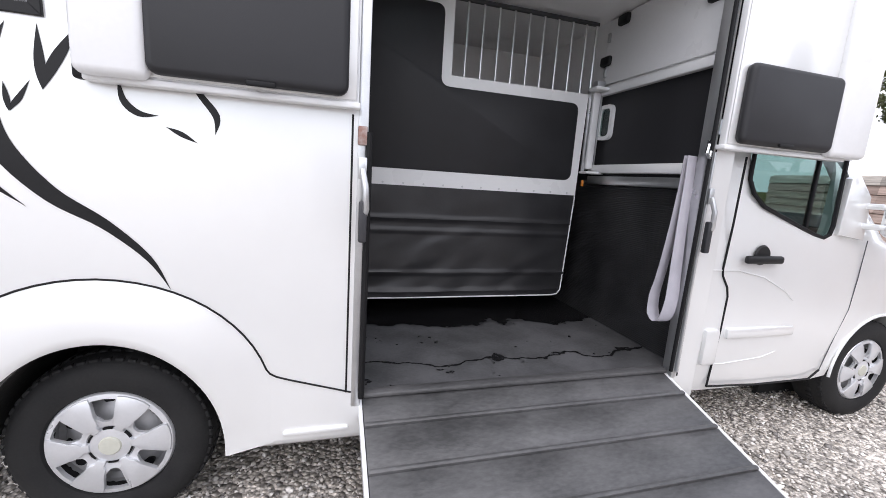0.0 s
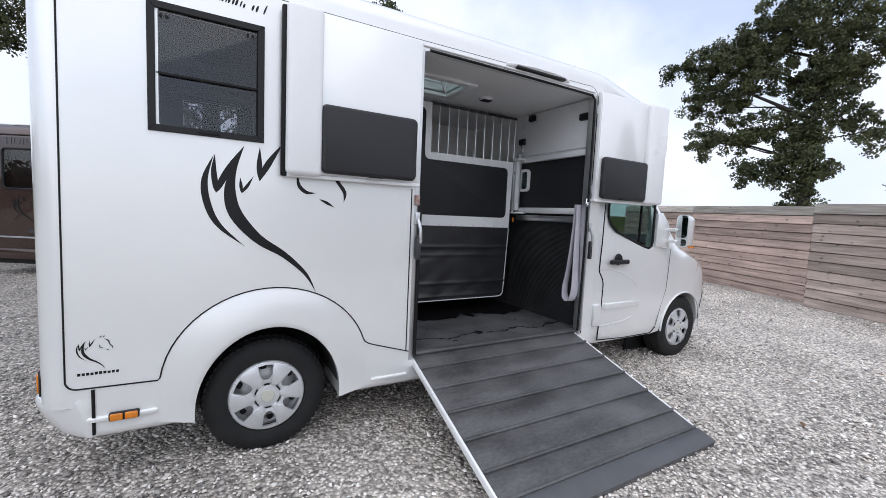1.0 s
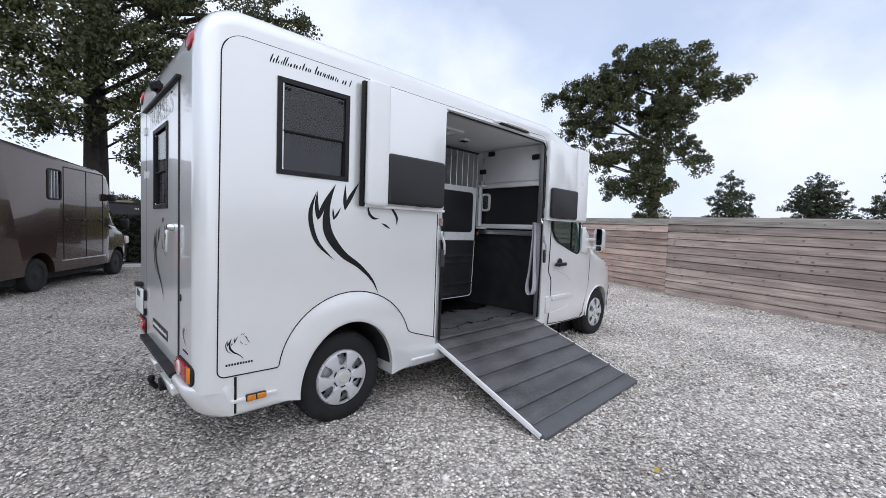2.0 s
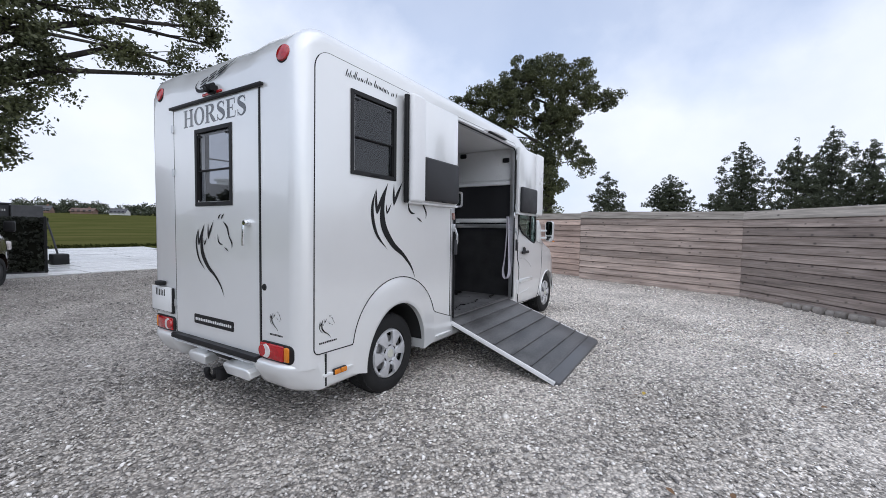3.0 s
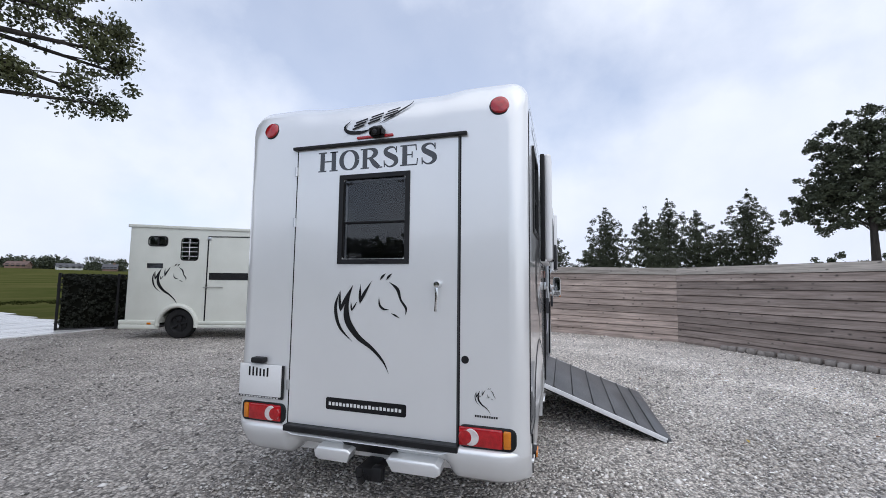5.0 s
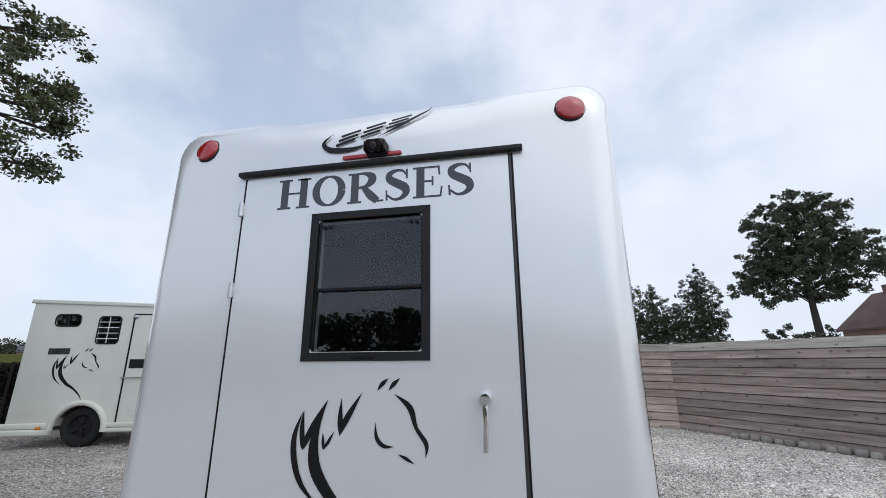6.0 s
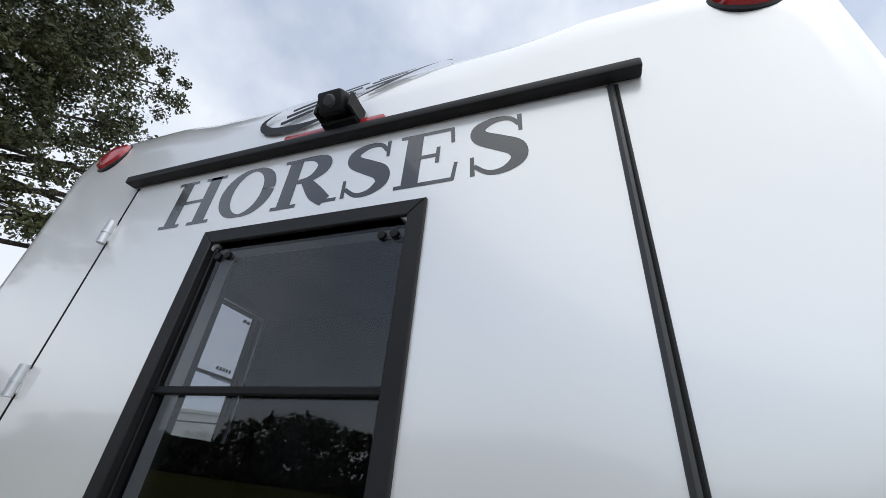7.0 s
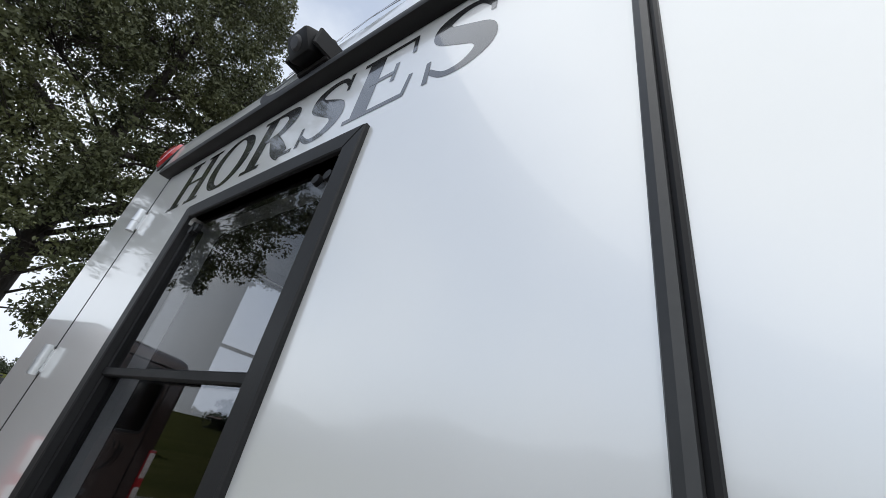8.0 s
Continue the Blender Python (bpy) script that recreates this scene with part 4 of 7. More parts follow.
def decal(u0, v0, h, put, parent, mat=None, flip=False, lift=0.0015):
    """The sweeping brush-stroke drawing, h high, its lower left corner at u0, v0."""
    lines = [[(u0 + (u * h), v0 + v * h, w * h * 0.62) for u, v, w in ln] for ln in SWOOSH]
    return part("decal", strokes_mesh(lines, put, lift), mat or M_DECAL, parent, "sweeping black brush-stroke decal", None)


def bars(u0, u1, v0, v1, n, put, parent, mat, lift=0.0015, gap=0.3):
    """A line of writing as plain bars."""
    bms = []
    w = (u1 - u0) / n
    rng = random.Random(n)
    for i in range(n):
        k = rng.uniform(0.75, 1.0) if n > 5 else 1.0
        b = box(u0 + i * w, u0 + (i + 1 - gap) * w, -lift, 0, v0, v0 + (v1 - v0) * k)
        for v in b.verts:
            v.co = put(v.co.x, v.co.z, -v.co.y)
        bmesh.ops.recalc_face_normals(b, faces=b.faces)
        bms.append(b)
    return part("lettering", merge(*bms), mat, parent, "", None)


decal(W - 1.275, 0.905, 0.633, lambda u, v, o: on_rear(u, v, o + 0.005), rear_door)
decal(-0.333, 0.99, 0.938, on_side, truck)
decal(-0.865, 0.655, 0.17, on_side, truck)
bars(-0.865, -0.70, 0.632, 0.647, 10, on_side, truck, M_DECAL)
decal(W - 0.315, 0.715, 0.15, on_rear, truck)
bars(W - 0.315, W - 0.175, 0.692, 0.706, 10, on_rear, truck, M_DECAL)
script_rng = random.Random(21)
script = []
u = -0.62
while u < -0.04:
    v = 2.546 + 0.012 * math.sin((u + 0.6) * 5.5) - 0.012 * (u + 0.6)
    tall = script_rng.random() < 0.2
    h = script_rng.uniform(0.050, 0.062) if tall else script_rng.uniform(0.022, 0.034)
    w = script_rng.uniform(0.006, 0.012)
    script.append([(u, v, w * 0.6), (u + h * 0.16, v + h * 0.5, w), (u + h * 0.36, v + h, w * 0.5)])
    u += w + script_rng.uniform(0.005, 0.012) + (0.02 if script_rng.random() < 0.12 else 0.0)
part("lettering", strokes_mesh(script, on_side, 0.0012), M_DECAL, truck, "line of thin slanted black strokes", None)
sticker = part("sticker", to_rear(prism(rounded(W - 1.322, W - 0.752, 0.645, 0.722, 0.012, 3), "y", -0.0065, -0.004)), M_DECAL, rear_door, "black strip sticker with white bars")
bars(W - 1.30, W - 0.775, 0.672, 0.695, 20, lambda u, v, o: on_rear(u, v, o + 0.0065), sticker, M_PLATE, gap=0.35)
# badge on the roof edge: plain swoosh strokes


def roof_rear(u, v, out):
    """A place on the curved upper rear edge at height v."""
    d = 0.0
    if v > 2.55:
        s = min(0.999, (v - 2.55) / 0.26)
        d = 0.26 - 0.26 * math.sqrt(1 - s * s)
    return (X0 + d - out, W - u, v)


BU = W - 1.01
part("badge", strokes_mesh([[(BU - 0.19, 2.62, 0.0), (BU - 0.235, 2.575, 0.016), (BU - 0.20, 2.537, 0.026), (BU - 0.10, 2.53, 0.02), (BU - 0.02, 2.55, 0.0)], [(BU + 0.02, 2.575, 0.0), (BU + 0.12, 2.625, 0.014), (BU + 0.20, 2.675, 0.014), (BU + 0.245, 2.712, 0.008), (BU + 0.25, 2.745, 0.0)],
                            *[[(BU + c + k * 0.012 - w, 2.59 + c * 0.27 + k * 0.022, 0.012), (BU + c + k * 0.012 + w, 2.59 + (c + 2 * w) * 0.27 + k * 0.022, 0.012)] for c, w in ((-0.13, 0.045), (-0.015, 0.045), (0.10, 0.045)) for k in (0, 1, 2)]],
                           lambda u, v, o: roof_rear(u, v - 0.018, o), 0.006), M_DECAL, truck, "dark swoosh badge with plain slanted bars", None)
brake = part("brake_lamp", to_rear(prism(rounded(W - 1.15, W - 0.878, 2.462, 2.482, 0.009, 3), "y", -0.010, 0.01, 0.004)), M_RED, truck, "slim red high brake lamp")
cam_pod = part("rear_view_camera", moved(box(-0.042, 0.035, -0.032, 0.032, -0.026, 0.026, 0.008, 2), Matrix.Translation((X0 - 0.034, 0.985, 2.503)) @ Matrix.Rotation(radians(-30), 4, "Y")), M_SEAL, truck, "small black reversing camera")
part("bracket", merge(box(X0 - 0.06, X0 + 0.01, 0.938, 0.946, 2.468, 2.515, 0.003, 1), box(X0 - 0.06, X0 + 0.01, 1.024, 1.032, 2.468, 2.515, 0.003, 1), box(X0 - 0.03, X0 + 0.012, 0.94, 1.03, 2.462, 2.472, 0.003, 1)), M_SEAL, cam_pod)
part("lens", moved(lathe([(0.0, -0.006), (0.012, -0.005), (0.016, 0.0), (0.016, 0.02)], 16, "x"), Matrix.Translation((X0 - 0.034, 0.985, 2.503)) @ Matrix.Rotation(radians(-30), 4, "Y") @ Matrix.Translation((-0.042, 0, 0))), M_DARKSTEEL, cam_pod)
for y in (0.166, W - 0.215):
    lamp = part("roof_marker_lamp", moved(lathe([(0.0, -0.028), (0.03, -0.026), (0.055, -0.016), (0.062, 0.0), (0.062, 0.02)], 28, "x"), Matrix.Translation((X0 + 0.012, y, 2.597)) @ Matrix.Rotation(radians(11), 4, "Y") @ Matrix.Rotation(radians(5 if y < 1 else -5), 4, "Z")), M_RED, truck, "round red marker lamp")
    part("bezel", moved(lathe([(0.060, -0.006), (0.066, -0.002), (0.068, 0.02), (0.060, 0.02)], 28, "x", True), Matrix.Translation((X0 + 0.011, y, 2.597)) @ Matrix.Rotation(radians(11), 4, "Y") @ Matrix.Rotation(radians(5 if y < 1 else -5), 4, "Z")), M_BLACKPLASTIC, lamp)

# bumper, tail lamps, step and plate
def bumper():
    rings = []
    for i in range(73):
        f = i / 72
        y = -0.003 + (W + 0.006) * f
        e = min(y + 0.003, W + 0.003 - y)
        m = min(1.0, max(0.0, (0.60 - abs(y - 1.03)) / 0.09))
        m = m * m * (3 - 2 * m)
        back = X0 - 0.045 + corner(e, 0.22) * 0.9
        mid = back + 0.045 * m
        low = 0.305 + 0.065 * m + 0.05 * corner(e, 0.16)
        zt, inner = 0.470 - 0.012 * m, X0 + 0.205
        under = [(min(mid + o * (0.9 + 0.1 * m), inner - 0.03 + o * 0.2), y, zt + (low - zt) * f) for o, f in ((0.004, 0.06), (0.024, 0.3), (0.058, 0.62), (0.085, 0.84), (0.125, 1.0))]
        rings.append([(X0 + 0.214, y, 0.50), (back + 0.02, y, 0.515 - 0.03 * m), (back + 0.004, y, 0.503 - 0.03 * m), (back, y, 0.488 - 0.02 * m)] + under + [(X0 + 0.214, y, low)])
    return loft(rings)


part("bumper", bumper(), M_PAINT, truck, "silver moulded rear bumper", 45)
def wrap(bm):
    """Bends a lamp round the truck's rounded corner."""
    for v in bm.verts:
        v.co.x += 0.85 * corner(min(v.co.y, W - v.co.y), 0.15)
    return bm


for s, u in ((1, 0.42), (-1, 1.63)):
    u0, u1 = (0.07, 0.415) if s > 0 else (1.635, W - 0.07)
    tl = part("tail_lamp", wrap(prism(rounded(u0, u1, 0.515, 0.645, 0.04, 4), "x", X0 - 0.014, X0 + 0.03, 0.006, 2)), M_BLACKPLASTIC, truck, "red and amber tail lamp")
    a, b = (u0, u1) if s > 0 else (u1, u0)
    d = 1 if s > 0 else -1
    part("lens", wrap(box(X0 - 0.022, X0 + 0.005, min(a + d * 0.03, a + d * 0.075), max(a + d * 0.03, a + d * 0.075), 0.53, 0.632, 0.01, 2)), M_AMBER, tl)
    part("lens", box(X0 - 0.023, X0 + 0.005, min(a + d * 0.078, a + d * 0.34), max(a + d * 0.078, a + d * 0.34), 0.527, 0.635, 0.01, 2), M_RED, tl)
    part("reflector", moved(lathe([(0.0, -0.012), (0.045, -0.009), (0.05, 0.0)], 22, "x"), pose(X0 - 0.020, a + d * 0.265, 0.58)), M_CLEARLENS, tl, "clear reversing lens")
    part("reflector", moved(lathe([(0.0, -0.012), (0.038, -0.009), (0.042, 0.0)], 22, "x"), pose(X0 - 0.023, a + d * 0.298, 0.58)), M_RED, tl)
for y0, y1 in ((0.555, 0.875), (1.12, 1.36)):
    k = -1 if y0 < 1 else 1
    inner, outer = (y1, y0) if y0 < 1 else (y0, y1)
    zb = 0.325 if y0 < 1 else 0.335
    pad = prism([(outer, zb), (inner + k * 0.035, zb), (inner, zb + 0.070), (inner + k * 0.02, zb + 0.088), (outer, zb + 0.088), (outer + k * 0.03, zb + 0.062), (outer + k * 0.03, zb + 0.022)], "x", X0 - 0.040, X0 + 0.10, 0.014, 3)
    for v in pad.verts:
        v.co.z -= 0.018 * max(0.0, X0 - v.co.x) / 0.040
        v.co.x += 0.25 * (zb + 0.088 - v.co.z) if v.co.x < X0 else 0.0
    part("step_pad", pad, M_PAINT, truck, "bright rounded bumper step")
part("bumper_insert", prism([(X0 - 0.010, 0.463), (X0 + 0.080, 0.368), (X0 + 0.11, 0.375), (X0 + 0.02, 0.466)], "y", 0.82, 1.20, 0.004), M_BLACKPLASTIC, truck)
tow = part("tow_bar", merge(box(X0 + 0.01, X0 + 0.3, 0.98, 1.09, 0.22, 0.30, 0.01), tube([(X0 + 0.02, 1.035, 0.25), (X0 - 0.03, 1.035, 0.24), (X0 - 0.06, 1.035, 0.28)], 0.022, 10), box(X0 - 0.03, X0 + 0.03, 0.90, 0.97, 0.24, 0.33, 0.01)), M_BLACKPLASTIC, truck, "black tow bar")
part("ball", moved(lathe([(0.0, 0.03), (0.02, 0.022), (0.026, 0.0), (0.02, -0.02), (0.014, -0.03)], 16, "z"), pose(X0 - 0.06, 1.035, 0.31)), M_BLACKPLASTIC, tow)
plate = part("number_plate", box(X0 - 0.032, X0 - 0.018, 1.665, 2.01, 0.69, 0.905, 0.006, 2), M_PLATE, truck, "white number plate with dark bars in a black holder")
part("plate_holder", box(X0 - 0.022, X0 - 0.002, 1.655, 2.02, 0.675, 0.90, 0.004, 1), M_BLACKPLASTIC, plate)
bars(W - 1.93, W - 1.75, 0.825, 0.89, 6, lambda u, v, o: on_rear(u, v, o + 0.032), plate, M_DECAL, gap=0.55)
bars(W - 2.0, W - 1.68, 0.679, 0.687, 14, lambda u, v, o: on_rear(u, v, o + 0.0225), plate, M_PLATE, gap=0.35)
part("plate_lamp", box(X0 - 0.06, X0, 1.80, 1.90, 0.915, 0.955, 0.012, 2), M_BLACKPLASTIC, truck)

# ---- the opened side: ramp, upper doors, stall ----
RX0, RX1 = 0.945, 2.60


def ramp_put(x, s, h):
    """x along the truck, s down the ramp from its hinge, h above its surface."""
    ry, rz = -1.17, -0.438
    n = math.hypot(ry, rz)
    dy, dz = ry / n, rz / n
    x = RX0 + (x - RX0) * (1 + 0.062 * max(0.0, s) / 1.26)
    return (x, 0.05 + dy * s + dz * h, 0.478 + dz * s - dy * h)


RAMP_L = 1.26


def ramp_box(x0, x1, s0, s1, h0, h1, bevel=0.0):
    bm = box(x0, x1, s0, s1, h0, h1, bevel, 2)
    for v in bm.verts:
        v.co = ramp_put(v.co.x, v.co.y, v.co.z)
    bmesh.ops.recalc_face_normals(bm, faces=bm.faces)
    return bm


M_NOSE = material("grey_rubber", (0.075, 0.077, 0.082), (0.095, 0.097, 0.104), 0.38, 0, 5, 80, 0.1, 0, 0.001)
ramp = part("ramp", ramp_box(RX0 + 0.008, RX1 - 0.008, 0.0, RAMP_L - 0.01, -0.055, -0.012, 0.004), M_BLACKPLASTIC, truck, "loading ramp covered with black rubber matting")
part("ramp_edge", ramp_box(RX0 - 0.006, RX0 + 0.010, 0.02, RAMP_L, -0.040, 0.004, 0.003), M_WHITE, ramp, "bright pale edge rail")
part("ramp_edge", ramp_box(RX1 - 0.010, RX1 + 0.006, 0.02, RAMP_L, -0.040, 0.004, 0.003), M_WHITE, ramp)
edges = [0.0, 0.16, 0.36, 0.57, 0.78, 0.99, 1.16]
for a, b in zip(edges, edges[1:]):
    part("mat_strip", ramp_box(RX0 + 0.012, RX1 - 0.012, a + 0.004, b - 0.004, -0.012, 0.004, 0.006), M_RUBBER, ramp)
for s in edges[1:]:
    part("grip_bar", ramp_box(RX0 + 0.012, RX1 - 0.012, s - 0.014, s + 0.010, -0.012, 0.019, 0.010), M_RUBBER, ramp)
part("ramp_nose", ramp_box(RX0 - 0.006, RX1 + 0.012, 1.155, RAMP_L + 0.045, -0.05, 0.016, 0.03), M_NOSE, ramp, "rounded black rubber nose")
part("ramp_hinge", tube([(RX0, 0.06, 0.475), (RX1, 0.06, 0.475)], 0.022, 10), M_RUBBER, ramp)

# stall lining
part("stall_floor", box(0.452, 2.72, 0.052, W - 0.05, 0.455, 0.495, 0.0), M_WETFLOOR, truck, "black rubber stall floor with wet patches")
part("floor_lip", box(0.945, 2.60, 0.02, 0.075, 0.478, 0.503, 0.01), M_RUBBER, truck)
part("stall_ceiling", carve(box(0.452, 2.72, 0.052, W - 0.05, 2.608, 2.632), [box(1.17, 1.60, 0.47, 0.86, 2.5, 2.7)]), M_LINER, truck, "white stall ceiling")
part("stall_wall", box(2.695, 2.722, 0.05, W - 0.05, 2.12, 2.61), M_LINER, truck, "white upper bulkhead")
part("stall_wall", box(2.705, 2.722, 0.05, W - 0.05, 1.50, 2.13), M_PAD, truck, "black padded bulkhead")
part("stall_wall", box(2.70, 2.722, 0.05, W - 0.05, 0.49, 1.50), M_KICK, truck, "black ribbed rubber kicking wall")
part("stall_wall", box(0.452, 2.70, W - 0.07, W - 0.05, 1.45, 2.61), M_LINER, truck)
part("stall_wall", box(0.452, 2.70, W - 0.08, W - 0.05, 0.49, 1.45), M_KICK, truck)
part("stall_wall", box(0.452, 0.48, 0.052, W - 0.052, 0.49, 2.61), M_PAD, truck)
# upper cupboard door and rails on the bulkhead
part("bulkhead_panel", box(2.672, 2.694, 0.07, 1.02, 2.17, 2.60, 0.008), M_WHITE, truck, "white panel flap")
part("bulkhead_rail", box(2.655, 2.70, 0.06, 1.05, 2.095, 2.15, 0.01), M_WHITE, truck)
part("bulkhead_rail", box(2.655, 2.70, 0.06, 1.05, 1.555, 1.615, 0.01), M_WHITE, truck)
part("bulkhead_rail", box(2.66, 2.70, 0.06, 1.05, 1.475, 1.535, 0.006), M_ALU, truck, "aluminium rail")
for z in (2.25, 2.48):
    part("hinge", box(2.655, 2.675, 0.985, 1.005, z - 0.03, z + 0.03, 0.004), M_ALU, truck)
for y, z in ((0.16, 2.45), (0.86, 2.56), (1.0, 2.33)):
    part("vent", box(2.645, 2.70, y - 0.05, y + 0.05, z - 0.035, z + 0.03, 0.015), M_BLACKPLASTIC, truck, "black plastic vent")
ww = part("peephole_window", moved(carve(prism(rounded(0.875, 1.03, 1.79, 2.03, 0.045), "x", 2.675, 2.70), [prism(rounded(0.90, 1.005, 1.815, 2.005, 0.03), "x", 2.6, 2.8)]), Matrix.Identity(4)), M_WHITE, truck, "small white-framed window to the cab")
part("pane", box(2.688, 2.692, 0.90, 1.005, 1.815, 2.005), M_CLEAR, ww)

# roof hatch and vent
hatch = part("roof_hatch", carve(box(1.12, 1.66, 0.43, 0.91, 2.585, 2.61, 0.01), [box(1.18, 1.59, 0.49, 0.84, 2.5, 2.7)]), M_WHITE, truck, "white-framed roof hatch")
part("pane", box(1.17, 1.60, 0.48, 0.85, 2.845, 2.851), M_CLEAR, hatch)
part("arm", tube([(1.56, 0.80, 2.60), (1.50, 0.78, 2.70), (1.40, 0.78, 2.81)], 0.012, 8), M_ALU, hatch)
part("hatch_collar", carve(box(1.15, 1.62, 0.46, 0.87, 2.70, 2.845, 0.01), [box(1.175, 1.595, 0.485, 0.845, 2.5, 3.0)]), M_WHITE, hatch)
rv = part("roof_vent", moved(lathe([(0.0, -0.02), (0.06, -0.018), (0.075, 0.0)], 24, "z"), pose(1.955, 0.72, 2.607)), M_WHITE, truck, "round ceiling vent")
for i in range(4):
    part("slat", box(1.905, 2.005, 0.685 + i * 0.02, 0.694 + i * 0.02, 2.583, 2.592), M_BLACKPLASTIC, rv)

# partition between the two stalls, on the centre line
PY = 1.04
partition = thing("partition", "", "")
for key in ("label", "category"):
    if key in partition:
        del partition[key]
partition.parent = truck
tagged(partition, "white-framed stall partition with dark padding, bars and a hanging rubber skirt")
outer = [(0.49, 1.375), (2.555, 1.375), (2.57, 2.10), (1.55, 2.10), (1.545, 2.565), (0.49, 2.565)]
part("partition_frame", carve(prism(outer, "y", PY - 0.02, PY + 0.02), [
    prism(rounded(0.56, 2.49, 1.50, 2.02, 0.06), "y", 0, 2), prism(rounded(0.56, 1.475, 1.55, 2.50, 0.06), "y", 0, 2)]), M_WHITE, partition, "white frame")
part("padding", prism(rounded_poly([(0.55, 1.49), (2.50, 1.49), (2.50, 2.03), (1.485, 2.03), (1.485, 2.51), (0.55, 2.51)], 0.06), "y", PY - 0.03, PY + 0.03, 0.012), M_PAD, partition, "dark grey padded panel")
part("top_rail", box(1.54, 2.60, PY - 0.012, PY + 0.012, 2.555, 2.58, 0.004), M_DARKSTEEL, partition)
for i in range(9):
    x = 1.64 + i * 0.108
    part("bar", tube([(x, PY, 2.09), (x, PY, 2.56)], 0.008, 8), M_ALU, partition)
part("end_bar", tube([(2.585, PY, 2.10), (2.585, PY, 2.57)], 0.010, 8), M_ALU, partition)


def skirt():
    """Hanging rubber sheet with folds."""
    bm = bmesh.new()
    nx, nz = 90, 60
    x0, x1, z0, z1 = 0.50, 2.545, 0.63, 1.385
    g = []
    for j in range(nz + 1):
        row = []
        for i in range(nx + 1):
            fx, fz = i / nx, j / nz
            x, z = x0 + (x1 - x0) * fx - 0.02 * (1 - fz) * fx, z0 + (z1 - z0) * fz
            wob = 0.030 * noise.noise(Vector((x * 2.2 + z * 1.5, z * 3.0, 3.1))) + 0.018 * noise.noise(Vector((x * 5 - z * 6, z * 7, 1.7)))
            fold = 0.014 * math.exp(-((z - 1.17) / 0.014) ** 2) + 0.012 * math.exp(-((z - 0.80) / 0.014) ** 2) + 0.010 * math.exp(-((z - 1.09) / 0.014) ** 2) + 0.010 * math.exp(-((z - 0.67) / 0.014) ** 2)
            row.append(bm.verts.new((x, PY - 0.022 + wob * (1 - fz) - fold, z)))
        g.append(row)
    for j in range(nz):
        for i in range(nx):
            bm.faces.new((g[j][i], g[j][i + 1], g[j + 1][i + 1], g[j + 1][i]))
    r = bmesh.ops.extrude_face_region(bm, geom=list(bm.faces))
    for v in r["geom"]:
        if isinstance(v, bmesh.types.BMVert):
            v.co.y += 0.006
    bmesh.ops.recalc_face_normals(bm, faces=bm.faces)
    return bm


M_SKIRT = material("rubber_skirt", (0.019, 0.019, 0.021), (0.028, 0.028, 0.03), 0.36, 0, 5, 120, 0.1, 0, 0.001)
part("skirt", skirt(), M_SKIRT, partition, "black hanging rubber skirt with creases")
part("piping", tube([(0.51, PY - 0.03, 0.628), (1.4, PY - 0.032, 0.626), (2.44, PY - 0.03, 0.628), (2.49, PY - 0.03, 0.637), (2.515, PY - 0.03, 0.67), (2.53, PY - 0.03, 1.0), (2.548, PY - 0.028, 1.375)], 0.005, 6), M_WHITE, partition, "white edge piping")
for i in range(12):
    part("rivet", moved(lathe([(0.0, -0.003), (0.006, -0.002), (0.007, 0.0)], 10, "y"), pose(1.0 + i * 0.135, PY - 0.021, 1.40)), M_ALU, partition)
# hinge post at the bulkhead end of the partition
post = part("hinge_post", box(2.60, 2.655, PY - 0.05, PY + 0.03, 1.58, 2.12, 0.012), M_WHITE, truck, "white hinge post with aluminium rails")
part("channel", box(2.572, 2.592, PY - 0.045, PY - 0.02, 1.56, 2.10, 0.004), M_ALU, post)
part("channel", box(2.660, 2.672, PY - 0.045, PY - 0.02, 1.56, 2.10, 0.004), M_ALU, post)
part("bracket", box(2.55, 2.70, PY - 0.13, PY - 0.03, 2.115, 2.14, 0.012), M_WHITE, post)
part("bracket", box(2.55, 2.70, PY - 0.13, PY - 0.03, 1.545, 1.565, 0.012), M_WHITE, post)
part("pin", box(2.575, 2.59, PY - 0.06, PY - 0.045, 1.455, 1.50, 0.004), M_AMBER, post, "orange safety pin")
part("spring_box", box(2.60, 2.66, PY - 0.07, PY - 0.02, 2.14, 2.19, 0.004), M_ALU, post)

# frame of the side opening
part("door_frame", box(0.905, 0.945, -0.004, 0.06, 0.46, 2.59, 0.006), M_ALU, truck, "aluminium door post")
part("door_frame", box(2.60, 2.63, -0.006, 0.06, 0.46, 2.59, 0.006), M_ALU, truck)
part("door_rubber", tube([(2.600, 0.0, 0.50), (2.598, -0.012, 1.2), (2.602, -0.012, 1.9), (2.602, -0.006, 2.55), (2.57, 0.0, 2.585), (1.8, 0.0, 2.590), (0.98, 0.0, 2.590)], 0.010, 8), M_SEAL, truck, "black rubber door seal")
part("door_rubber", tube([(0.948, -0.006, 0.50), (0.948, -0.012, 1.6)], 0.013, 8), M_SEAL, truck)
part("door_rubber", tube([(2.625, -0.012, 0.50), (2.625, -0.014, 1.66)], 0.008, 8), M_ALU, truck)
part("rain_trim", tube([(0.93, -0.006, 2.612), (1.8, -0.01, 2.616), (2.60, -0.006, 2.612)], 0.008, 8), M_WHITE, truck)
